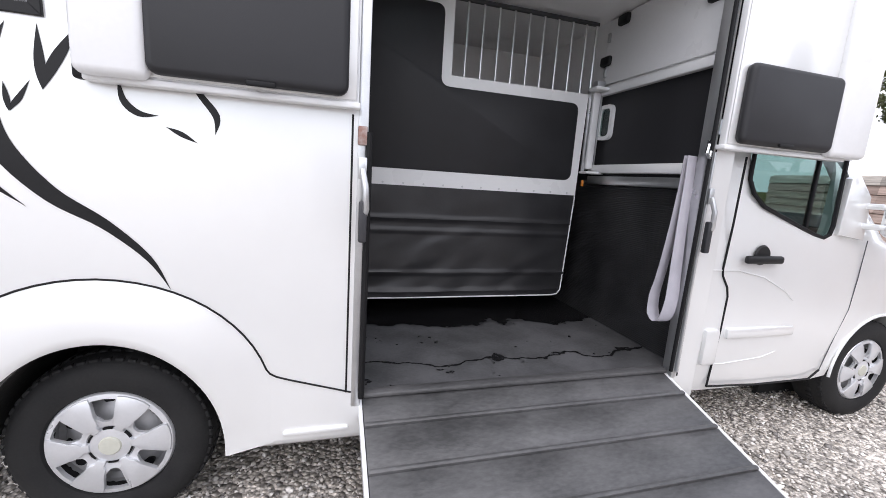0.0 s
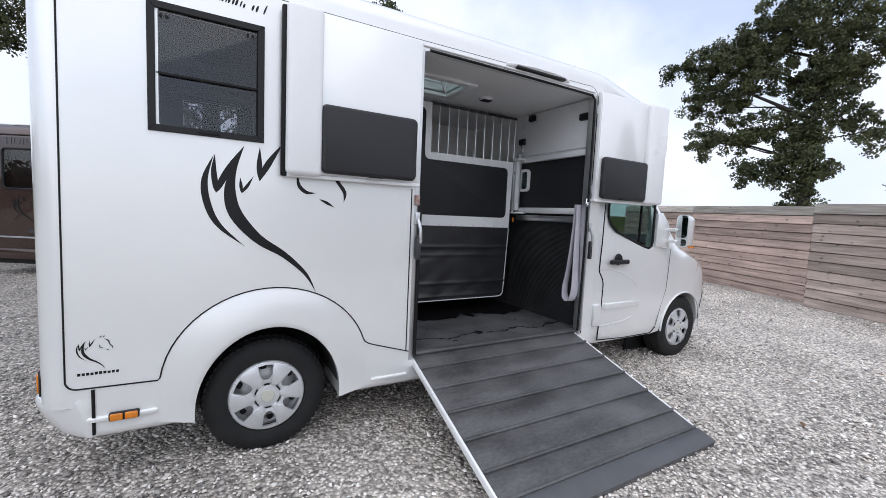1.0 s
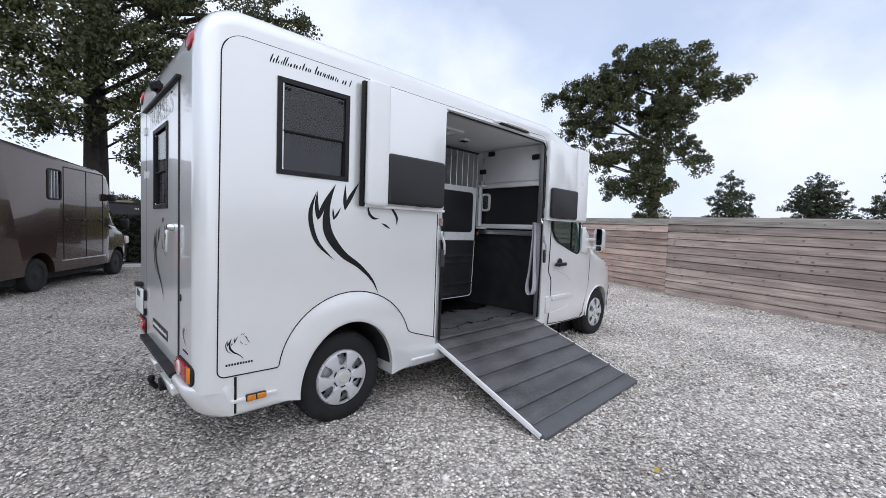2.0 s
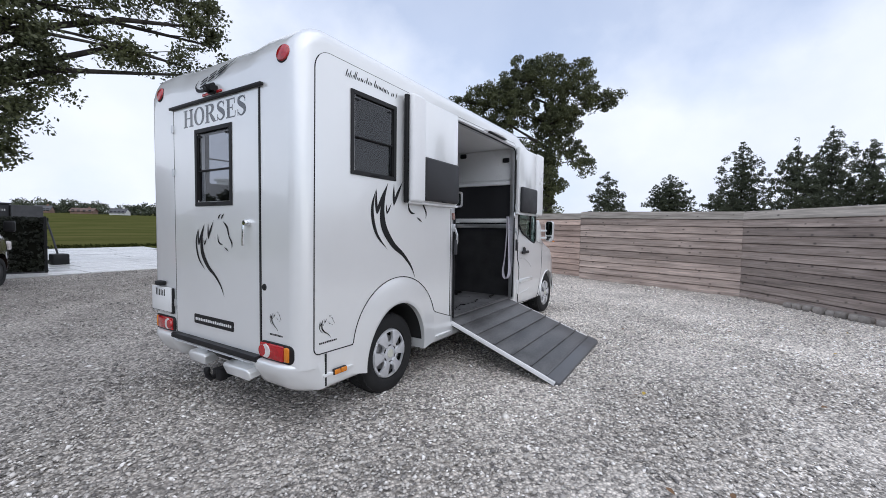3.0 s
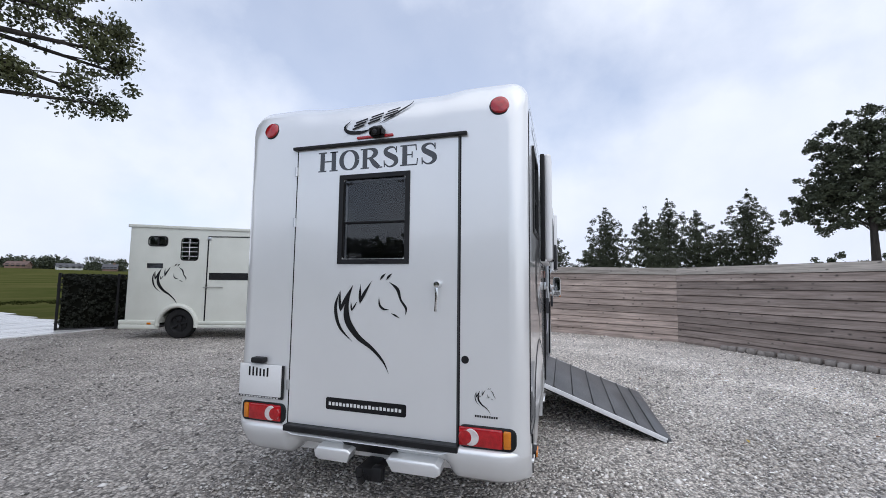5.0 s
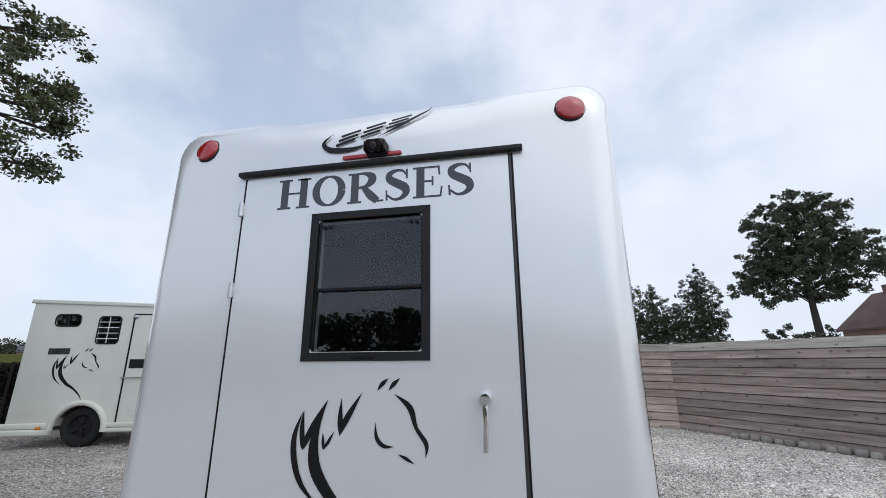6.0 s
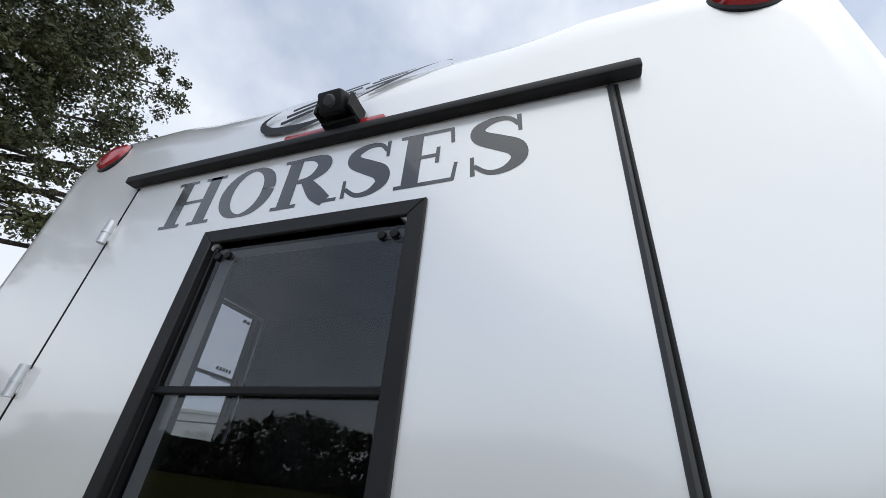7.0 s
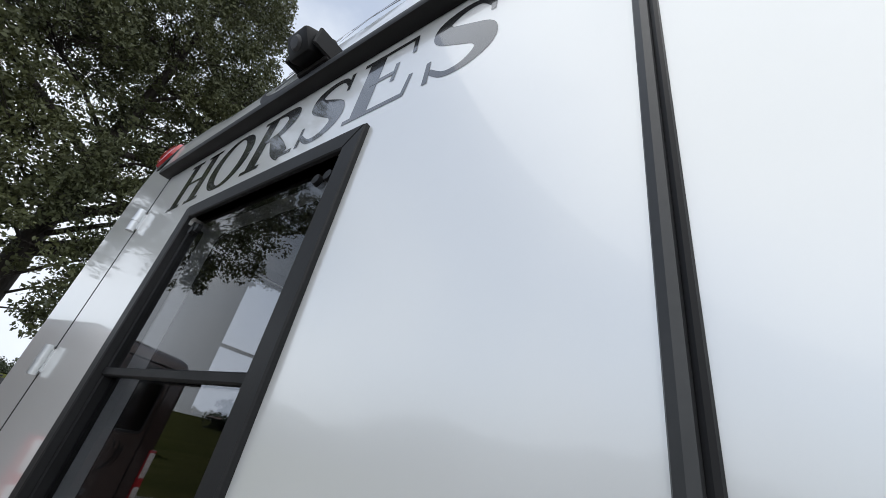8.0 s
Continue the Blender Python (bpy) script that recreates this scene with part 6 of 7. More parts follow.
def house(label, x, y, wd, dp, eave, ridge, turn, wall, roof):
    """A small house with a pitched roof, chimney and windows."""
    h = thing("house", label, "house", Matrix.Translation((x, y, ground_z(x, y))) @ Matrix.Rotation(radians(turn), 4, "Z"), group="far houses")
    body = part("wall", prism([(-dp / 2, 0), (dp / 2, 0), (dp / 2, eave), (0, ridge - 0.2), (-dp / 2, eave)], "x", -wd / 2, wd / 2), wall, h)
    a = 0.5
    for s in (-1, 1):
        poly = [(0, ridge), (s * (dp / 2 + a), eave - 0.3), (s * (dp / 2 + a), eave - 0.1), (0, ridge + 0.25)]
        part("roof", prism(poly, "x", -wd / 2 - 0.4, wd / 2 + 0.4), roof, h)
    part("chimney", box(wd * 0.25 - 0.4, wd * 0.25 + 0.4, -0.4, 0.4, ridge - 1, ridge + 1.0), wall, h)
    for i in range(4):
        u = -wd / 2 + wd * (i + 0.5) / 4
        part("window", box(u - 0.6, u + 0.6, -dp / 2 - 0.05, -dp / 2 + 0.05, 0.9, 2.2), M_DARKGLASS, h)
    return h


hs = random.Random(8)
for i in range(15):
    b = radians(50 + i * 3.3 + hs.uniform(-0.8, 0.8))
    d = hs.uniform(282, 298)
    x, y = -3 + d * math.cos(b), d * math.sin(b)
    k = i % 3
    house(("far white-walled house with a grey roof", "far brick house with a red tiled roof", "far brick farmhouse with a dark roof")[k], x, y, hs.uniform(6, 10), hs.uniform(5, 6.5), hs.uniform(1.3, 1.8), hs.uniform(2.8, 3.8), hs.uniform(-30, 30) + math.degrees(b) - 90, (M_RENDER, M_BRICKFAR, M_BRICKFAR)[k], (M_ROOF, M_ROOF_RED, M_ROOF)[k])


# ---- trees ----
def tree(label, x, y, z0, bearing, lobes, fork, top, trunk_r, clump, per, leaf, mat, seed, density=1.0, twigs=True, depth=0.8):
    """A trunk with limbs to each lobe of the crown and twigs that carry the leaf clumps.
    A lobe: its way across (right of the bearing), its height, its half width and half height."""
    rng = random.Random(seed)
    t = thing("tree", label, "tree", Matrix.Translation((x, y, z0)) @ Matrix.Rotation(radians(bearing - 90), 4, "Z"))
    bms, tips, sizes = [], [], []
    n = 12
    trunk = [Vector((0.010 * top * noise.noise(Vector((seed, f * 4, 0))) * f, 0.010 * top * noise.noise(Vector((seed, f * 4, 9))) * f, -0.3 + (top + 0.3) * f)) for f in [i / n for i in range(n + 1)]]
    bms.append(tube(trunk, [trunk_r * (1.25 if i == 0 else 1) * (1 - 0.95 * (i / n) ** 0.9) + 0.015 for i in range(n + 1)], 10))
    for (u, v, ru, rv, *dd) in lobes:
        w = dd[0] if dd else rng.uniform(-0.5, 0.5) * ru * depth
        c = Vector((u, w, v))
        h = min(top * 0.9, max(fork, v - 0.25 * math.hypot(u, w) - 0.4 * rv))
        g = min(0.999, (h + 0.3) / (top + 0.3))
        i = int(g * n)
        base = trunk[i].lerp(trunk[i + 1], g * n - i)
        reach = (c - base).length
        mid = base.lerp(c, 0.5) + Vector((rng.uniform(-1, 1), rng.uniform(-1, 1), rng.uniform(-0.2, 1.0))) * reach * 0.17
        r0 = max(0.025, min(trunk_r * 0.4, 0.016 * reach + 0.02))
        bms.append(tube([base, base.lerp(mid, 0.5), mid, mid.lerp(c, 0.55), c], [r0, r0 * 0.85, r0 * 0.65, r0 * 0.45, r0 * 0.25], 7))
        k = max(4, int(density * 3.2 * ru * ru * rv ** 1.0 / clump ** 3 * 0.16 + 5))
        for _ in range(k):
            d = Vector((rng.gauss(0, 1), rng.gauss(0, 1), rng.gauss(0, 1))).normalized() * rng.random() ** 0.4
            tip = c + Vector((d.x * ru, d.y * ru * depth, d.z * rv))
            tips.append(tuple(tip))
            sizes.append(clump * rng.uniform(0.55, 1.3))
            if twigs and rng.random() < 0.6:
                q = mid.lerp(c, rng.uniform(0.3, 1.0))
                bms.append(tube([q, q.lerp(tip, 0.5) + Vector((0, 0, 0.05 * rng.random())), tip], [r0 * 0.22, r0 * 0.14, 0.008], 4, caps=False))
    part("trunk", merge(*bms), M_BARK, t, "dark brown trunk and limbs", 60)
    leaf_mesh("crown", tips, sizes, per, leaf, mat, t, seed, label="uneven crown of small green leaves")
    return t


tree("tall broad tree with dense dark green leaves over the yard", -0.32, 18.0, 0.05, 90, [
    (1.4, 4.7, 0.7, 0.8, -1.2), (0.95, 3.8, 0.5, 0.45, -1.2), (-1.0, 4.5, 0.7, 0.7, -1.2), (2.8, 6.5, 0.7, 0.7, -1.2),
    (0, 15, 4.2, 3.5, 0), (0.3, 19, 3.4, 2.6, -1), (-3.5, 12, 3.6, 3, -1), (2.2, 12.6, 2.4, 2.2, -1), (-4.5, 17, 3.8, 3.2, 0), (3.0, 10.0, 1.4, 1.0, -2.0), (4.9, 9.9, 1.5, 1.3, -3.0), (6.2, 9.2, 0.9, 0.9, -3.2), (5.7, 7.6, 0.7, 0.8, -3.0), (4.2, 12.0, 1.4, 1.4, -2.6), (3.9, 7.6, 0.9, 0.9, -2.8), (2.9, 13.8, 1.4, 1.3, -2.5), (1.9, 10.3, 1.2, 0.8, -1.0),
    (-2.2, 8.3, 2.6, 2.2, -2), (-1.2, 5.4, 1.9, 1.5, -2), (1.0, 10.5, 2.2, 1.8, 0.5), (-5.5, 8.5, 3.0, 2.4, -1), (1.3, 5.6, 0.9, 1.1, -1.8), (0.2, 22, 3.2, 2.2, 1), (-7.5, 12, 3, 2.6, 0), (2.4, 16.0, 1.8, 1.8, -1), (1.4, 7.6, 1.0, 1.0, -2.2), (4.1, 7.9, 0.8, 0.5, -2.4), (1.2, 9.0, 1.7, 1.5, -1.6), (0.3, 7.0, 1.7, 1.5, -2), (1.6, 6.6, 1.2, 1.0, -2), (0.5, 4.8, 1.0, 0.8, -2.2), (-1.6, 6.8, 2.0, 1.6, -1.6), (6.7, 10.2, 0.8, 0.9, -3.2), (6.8, 8.7, 0.6, 0.7, -3.2), (6.4, 7.4, 0.45, 0.5, -3.2), (6.1, 11.8, 1.0, 1.0, -3.0), (4.7, 15.0, 1.2, 1.3, -2.2), (3.2, 8.7, 1.0, 0.8, -2.6)],
    3.0, 22, 0.46, 0.50, 105, 0.072, M_LEAF, 5, 1.2)
tree("spreading open-crowned tree behind the fence", 40.5, 11.5, 0.0, 18.2, [
    (-8.7, 15.6, 2.2, 1.3), (-4.4, 14.6, 3.3, 2.7), (-2.7, 17.3, 3.2, 2.1), (-0.6, 19.2, 2.3, 1.1), (2.1, 16.0, 2.8, 2.1), (4.9, 14.9, 2.0, 1.2), (0.3, 13.1, 2.4, 2.3), (-0.6, 8.9, 2.0, 2.8), (0.5, 5.4, 1.4, 1.6), (-6.0, 11.9, 2.0, 1.4), (-4.4, 8.6, 0.8, 0.6), (1.8, 10.6, 1.5, 1.1), (2.9, 18.3, 1.5, 0.9), (-6.7, 16.9, 1.6, 0.9), (-6.2, 9.2, 2.3, 1.8), (-4.2, 6.2, 1.3, 1.1), (-3.4, 9.6, 1.8, 1.6), (-2.2, 6.4, 1.4, 1.4), (-8.0, 12.8, 1.6, 1.5), (3.2, 9.0, 1.4, 1.7), (0.0, 4.0, 1.6, 1.8), (-0.6, 7.2, 2.2, 2.0), (1.2, 13.5, 2.4, 2.0)],
    4.0, 19, 0.5, 0.62, 110, 0.115, M_LEAF, 11, 1.9)
for (x, y, h, sp, kind, sd) in ((63.7, 9.7, 10.8, 4.2, 0, 1), (96, 2.9, 14.0, 4.3, 1, 2), (76.5, -7.9, 15.9, 3.4, 1, 3), (65.3, -12.8, 13.6, 3.0, 1, 4), (74.5, -17.9, 17.0, 2.9, 1, 5), (68.5, -20.5, 13.6, 2.9, 1, 6), (65.7, -26.4, 15.5, 3.3, 1, 7), (70, -4.9, 8.5, 2.6, 1, 8), (66.5, -23.0, 10.0, 2.5, 1, 9)):
    rr = random.Random(sd)
    lobes = []
    m = 10
    for i in range(m):
        f = i / (m - 1)
        wd = sp * ((1 - f) ** 0.8 * 0.95 + 0.08) if kind == 0 else sp * (math.sqrt(max(0, 1 - f ** 1.7)) * (0.8 + 0.25 * math.sin(f * 3.1)) + 0.12)
        wd *= 1.04
        lobes.append((wd * rr.uniform(-0.12, 0.12), h * (0.10 + 0.83 * f), max(0.25, wd * rr.uniform(0.66, 0.92)), h * rr.uniform(0.09, 0.13)))
        for s in ((-1, 1) if f < 0.8 else ()):
            lobes.append((s * wd * rr.uniform(0.62, 0.92), h * (0.12 + 0.86 * f) + rr.uniform(-0.3, 0.6), max(0.3, wd * 0.28 * rr.uniform(0.7, 1.3)), h * 0.05))
    tree("dark pointed tree in the row behind the fence", x, y, 0.0, math.degrees(math.atan2(y + 1, x + 3)), lobes, 0.8, h * 0.97, 0.22, 0.36, 34, 0.105, M_LEAF_DARK, 20 + sd, 1.0, False, 0.8)
tree("round-crowned tree on a clear trunk behind the fence", 53.75, -33.95, 0.0, -32, [
    (0, 14.0, 5.2, 5.0), (-4.4, 12.4, 3.3, 3.2), (4.6, 12.9, 3.2, 3.2), (-2.4, 18.2, 3.1, 2.6), (2.4, 18.7, 3.1, 2.4), (0, 20.3, 2.5, 2.0), (-6.3, 10.4, 2.0, 1.5), (6.5, 11.4, 1.8, 1.7), (-3.1, 9.0, 2.2, 1.3), (3.1, 9.5, 2.6, 1.4), (0, 9.2, 2.4, 1.3)],
    5.4, 19, 0.55, 0.62, 60, 0.17, M_LEAF_DARK, 33, 1.1)
tree("low dark shrubs behind the fence", 50, -29.5, 0.0, -30, [(-2.2, 3.8, 1.2, 0.9), (-0.6, 4.4, 0.9, 0.8), (1.2, 3.8, 1.2, 0.7), (2.6, 4.1, 0.8, 0.7), (0.0, 2.4, 2.4, 1.0)], 1.0, 4.2, 0.12, 0.4, 40, 0.14, M_LEAF_DARK, 35, 0.9, False, 0.8)
house("brown-roofed house behind the fence", 53.0, -43.2, 9, 9.0, 4.9, 9.0, 0, M_BRICKFAR, M_ROOF_RED)
# trees on the far side of the yard, mirrored in the truck's paint
br = np.random.default_rng(51)
by = br.uniform(-60, 120, 1300)
bh = 7.0 + 3.0 * np.sin(by * 0.10) * np.sin(by * 0.043 + 2) + 0.03 * by + br.uniform(-0.5, 1, 1300)
behind = leaf_mesh("tree_row", np.stack([-62 + br.uniform(-3, 3, 1300), by, br.random(1300) * bh], 1), np.full(1300, 1.6), 30, 0.5, M_LEAF_DARK, None, 52)
tagged(behind, "row of dark trees across the yard", "trees", kind="stuff")
# ditch bank with longer dark grass
vr = np.random.default_rng(15)
vc = np.stack([vr.uniform(-12, 30, 1500), vr.uniform(25.2, 27.0, 1500), np.zeros(1500)], 1)
vc[:, 2] = [ground_z(0, v) + 0.0 for v in vc[:, 1]]
bank = leaf_mesh("ditch_bank", vc, np.full(1500, 0.13), 14, 0.05, M_BANK, None, 16)
tagged(bank, "dark rough grass along a ditch", "grass", kind="stuff")
# far wood edge, past counting
rng = np.random.default_rng(77)
far = []
for _ in range(150):
    ang, dist = math.radians(rng.uniform(42, 100)), rng.uniform(300, 345)
    cx, cy = -3 + dist * math.cos(ang), dist * math.sin(ang)
    r, h = rng.uniform(3.0, 6.0), rng.uniform(4.0, 8.5)
    q = rng.normal(size=(30, 3))
    q /= np.linalg.norm(q, axis=1)[:, None]
    q *= rng.random((30, 1)) ** 0.4
    far.append(np.stack([cx + q[:, 0] * r, cy + q[:, 1] * r, ground_z(0, cy) + h * 0.5 + q[:, 2] * h * 0.5], 1))
for _ in range(2):
    ang = np.radians(rng.uniform(42, 100, 500))
    dist = rng.uniform(300, 345, 500)
    far.append(np.stack([-3 + dist * np.cos(ang), dist * np.sin(ang), np.array([ground_z(0, v) for v in dist * np.sin(ang)]) + rng.random(500) * 3.0], 1))
far = np.concatenate(far)
wood = leaf_mesh("far_trees", far, np.full(len(far), 1.4), 16, 0.5, M_LEAF_DARK, None, 78)
tagged(wood, "far dark tree line beyond the meadow", "trees", kind="stuff")

# ---- the cream trailer ----
def trailer():
    """A horse trailer seen from its side; x runs along it from its rear corner, y away from the viewer."""
    t = thing("horse_trailer", "cream horse trailer with barred windows, parked on the gravel", "trailer", Matrix.Translation((4.18, 10.50, 0.0)) @ Matrix.Rotation(radians(-72), 4, "Z"))
    L, D, H = 4.6, 2.2, 2.91
    cutw = [prism(rounded(0.50, 0.98, 2.36, 2.60, 0.08), "y", -0.2, 0.2), prism(rounded(1.34, 1.77, 2.0, 2.56, 0.07), "y", -0.2, 0.2), prism([(0.90, 0.0)] + [(1.35 + 0.45 * math.cos(radians(a)), 0.36 + 0.44 * math.sin(radians(a))) for a in range(180, -1, -12)] + [(1.78, 0.0)], "y", -0.2, 0.35)]
    shell_bm = loft([rounded_section(x, o, D - o, 0.40, H - o - 0.03 * x, 0.06, 0.03) for x, o in ((0.0, 0.06), (0.02, 0.02), (0.06, 0.0), (L - 0.3, 0.0), (L, 0.12))])
    part("body", carve(shell_bm, [box(0.08, L - 0.08, 0.06, D - 0.06, 0.55, H - 0.24)] + cutw), M_CREAM, t, "", 40)
    part("roof_edge", prism([(-0.03, H - 0.07), (L, H - 0.07 - 0.03 * L), (L, H + 0.01 - 0.03 * L), (-0.03, H + 0.01)], "y", -0.03, D + 0.03, 0.02, 3), M_CREAM, t)
    part("skirt_rail", merge(box(-0.10, 0.88, -0.05, 0.05, 0.24, 0.36, 0.03, 3), box(-0.10, 0.88, -0.04, 0.05, 0.365, 0.47, 0.02, 2), box(1.82, L, -0.05, 0.05, 0.28, 0.36, 0.025, 2), box(1.82, L, -0.04, 0.05, 0.365, 0.45, 0.02, 2)), M_CREAM, t)
    rim_pts = [(1.35 + 0.49 * math.cos(radians(a)), -0.03, 0.36 + 0.48 * math.sin(radians(a))) for a in range(-8, 189, 8)]
    part("mudguard", tube(rim_pts, 0.055, 8), M_CREAM, t)
    wl_ = thing("wheel", "", "")
    for key in ("label", "category"):
        if key in wl_:
            del wl_[key]
    wl_.parent = t
    wl_.matrix_basis = pose(1.35, 0.06, 0.375)
    part("tyre", lathe([(0.215, 0.03), (0.225, 0.0), (0.31, -0.015), (0.355, 0.0), (0.382, 0.04), (0.382, 0.16), (0.355, 0.19), (0.215, 0.17)], 40, "y", True), M_TYRE, wl_)
    rim = part("rim", lathe([(0.0, 0.03), (0.05, 0.02), (0.06, 0.04), (0.19, 0.05), (0.22, 0.01), (0.22, 0.15), (0.0, 0.12)], 30, "y"), M_BLACKPLASTIC, wl_, "black alloy rim")
    for k in range(5):
        part("spoke", moved(box(0.04, 0.185, 0.005, 0.04, -0.022, 0.022, 0.008), Matrix.Rotation(2 * math.pi * k / 5, 4, "Y")), M_BLACKPLASTIC, rim)
    g = part("window", prism(rounded(0.51, 0.97, 2.37, 2.59, 0.08), "y", 0.02, 0.025), M_TINT, t)
    part("frame", tube([(x, -0.004, z) for x, z in rounded(0.50, 0.98, 2.36, 2.60, 0.08)], 0.014, 6, True), M_BLACKPLASTIC, g)
    part("bar", box(0.73, 0.76, -0.01, 0.02, 2.37, 2.59), M_BLACKPLASTIC, g)
    g = part("window", prism(rounded(1.35, 1.76, 2.01, 2.55, 0.07), "y", 0.02, 0.025), M_CLEAR, t, "window with white bars")
    part("frame", tube([(x, -0.004, z) for x, z in rounded(1.34, 1.77, 2.0, 2.56, 0.07)], 0.014, 6, True), M_BLACKPLASTIC, g)
    for i in range(4):
        part("bar", tube([(1.355, -0.015, 2.10 + i * 0.115), (1.755, -0.015, 2.10 + i * 0.115)], 0.008, 6), M_WHITE, g)
    part("bar", tube([(1.555, -0.02, 2.01), (1.555, -0.02, 2.55)], 0.008, 6), M_WHITE, g)
    for x in (2.02, 3.7):
        part("door_seal", box(x - 0.015, x + 0.015, -0.008, 0.0, 0.46, 2.62), M_SEAL, t)
    part("door_seal", box(2.02, 3.7, -0.008, 0.0, 2.60, 2.625), M_SEAL, t)
    part("strip", box(2.08, 3.5, -0.008, 0.0, 1.50, 1.68), M_GREYDECAL, t)
    part("strip", box(0.50, 0.90, -0.008, 0.0, 1.79, 1.91), M_GREYDECAL, t)
    part("hinge", box(2.0, 2.10, -0.03, 0.0, 2.52, 2.60, 0.01), M_ALU, t)
    part("lever", tube([(1.96, -0.03, 1.31), (2.45, -0.03, 1.32)], 0.012, 6), M_ALU, t)
    decal(0.66, 0.86, 1.04, lambda u, v, o: (u, -o - 0.001, v), t, lift=0.003)
    part("marker", box(0.62, 0.72, -0.056, -0.045, 0.36, 0.41, 0.006), M_AMBER, t)
    part("drawbar", tube([(L, D / 2, 0.42), (L + 1.3, D / 2, 0.45)], 0.05, 8), M_ALU, t)
    part("jockey_leg", tube([(L + 1.0, D / 2 + 0.1, 0.0), (L + 1.0, D / 2 + 0.1, 0.7)], 0.03, 8), M_ALU, t)
    return t


trailer()


# ---- the brown van ----
def brown_van():
    """x forward from its rear corner, its near flank at y = 0."""
    r, f = Vector((-2.37, 7.45, 0)), Vector((0.03, 11.75, 0))
    d = f - r
    L = 5.3
    t = thing("brown_van", "glossy brown horse van parked on the gravel", "van", Matrix.Translation(r) @ Matrix.Rotation(math.atan2(d.y, d.x), 4, "Z"))
    D, H = 2.05, 2.85
    xs = ((0.0, 0.10, H - 0.30), (0.03, 0.05, H - 0.16), (0.10, 0.01, H - 0.06), (0.25, 0, H), (3.45, 0, H - 0.19), (3.65, 0.0, H - 0.24), (3.80, 0.02, H - 0.44))
    rear_arch = [(0.80, 0.0)] + [(1.25 + 0.43 * math.cos(radians(a)), 0.36 + 0.42 * math.sin(radians(a))) for a in range(180, -1, -12)] + [(1.70, 0.0)]
    front_a = [(3.85, 0.0)] + [(4.28 + 0.40 * math.cos(radians(a)), 0.36 + 0.40 * math.sin(radians(a))) for a in range(180, -1, -12)] + [(4.70, 0.0)]
    part("body", carve(loft([rounded_section(x, o, D - o, 0.34, z, 0.15, 0.05) for x, o, z in xs]), [prism(rear_arch, "y", -0.1, 0.4), prism(rounded(1.48, 1.88, 1.86, 2.46, 0.05), "y", -0.2, 0.05), prism(rounded(0.80, 1.50, 1.62, 2.36, 0.07), "x", -0.2, 0.06)]), M_BROWN, t, "", 40)
    c = D / 2

    def ring(x, zt, hw, zb, zbelt, hwt):
        zbelt = min(zbelt, zt - 0.05)
        half = [(hw - 0.10, zb), (hw - 0.02, zb + 0.03), (hw, zb + 0.12), (hw + 0.01, zb + 0.35), (hw, zbelt - 0.12), (hw - 0.02, zbelt), (hwt + 0.03, zbelt + (zt - zbelt) * 0.5), (hwt, zt - (zt - zbelt) * 0.15), (hwt - 0.08, zt - 0.015), (hwt * 0.5, zt)]
        return [(x, c - h, z) for h, z in half] + [(x, c + h, z) for h, z in half[::-1]]
    st = [(3.70, 2.2, 1.0, 0.34, 1.3, 0.9), (3.95, 1.95, 1.0, 0.34, 1.28, 0.88), (4.3, 1.5, 1.0, 0.33, 1.2, 0.85), (4.6, 1.25, 0.97, 0.30, 1.1, 0.8), (4.95, 1.1, 0.9, 0.28, 1.0, 0.75), (5.15, 0.95, 0.8, 0.28, 0.85, 0.68), (5.25, 0.6, 0.7, 0.3, 0.5, 0.6)]
    part("cab", carve(loft([ring(*s) for s in st]), [prism(front_a, "y", -0.2, 0.4), prism([(3.80, 1.35), (4.25, 1.28), (4.22, 1.5), (3.92, 1.88), (3.80, 1.88)], "y", -0.2, 0.12)]), M_BROWN, t, "", 35)
    part("side_glass", prism([(3.80, 1.35), (4.25, 1.28), (4.22, 1.5), (3.92, 1.88), (3.80, 1.88)], "y", 0.09, 0.10), M_TINT, t)
    part("windscreen", prism([(3.93, 2.0), (4.34, 1.5), (4.36, 1.52), (3.95, 2.02)], "y", 0.2, D - 0.2), M_TINT, t)
    sw_ = part("side_window", prism(rounded(1.49, 1.87, 1.87, 2.45, 0.05), "y", 0.01, 0.015), M_TINT, t, "barred side window")
    part("frame", tube([(x, -0.004, z) for x, z in rounded(1.48, 1.88, 1.86, 2.46, 0.05)], 0.018, 6, True), M_BLACKPLASTIC, sw_)
    for i in range(3):
        part("bar", box(1.57 + i * 0.10, 1.585 + i * 0.10, -0.012, 0.0, 1.88, 2.44), M_ALU, sw_)
    rw_ = part("rear_window", prism(rounded(0.81, 1.49, 1.63, 2.35, 0.07), "x", 0.0, 0.006), M_TINT, t)
    part("frame", tube([(-0.002, y, z) for y, z in rounded(0.80, 1.50, 1.62, 2.36, 0.07)], 0.02, 6, True), M_BLACKPLASTIC, rw_)
    for x in (1.97, 2.78, 3.48):
        part("door_seal", box(x - 0.008, x + 0.008, -0.006, 0.002, 0.60, 2.56), M_SEAL, t)
    part("door_seal", box(1.97, 3.48, -0.006, 0.002, 2.55, 2.57), M_SEAL, t)
    part("door_seal", box(1.97, 3.48, -0.006, 0.002, 1.47, 1.485), M_SEAL, t)
    part("chrome_strip", box(1.9, 3.6, -0.012, 0.0, 0.56, 0.585, 0.005), M_ALU, t, "bright side moulding")
    for x in (2.05, 2.70, 3.38):
        part("latch", box(x - 0.05, x + 0.05, -0.018, 0.0, 1.42, 1.46, 0.008), M_BLACKPLASTIC, t)
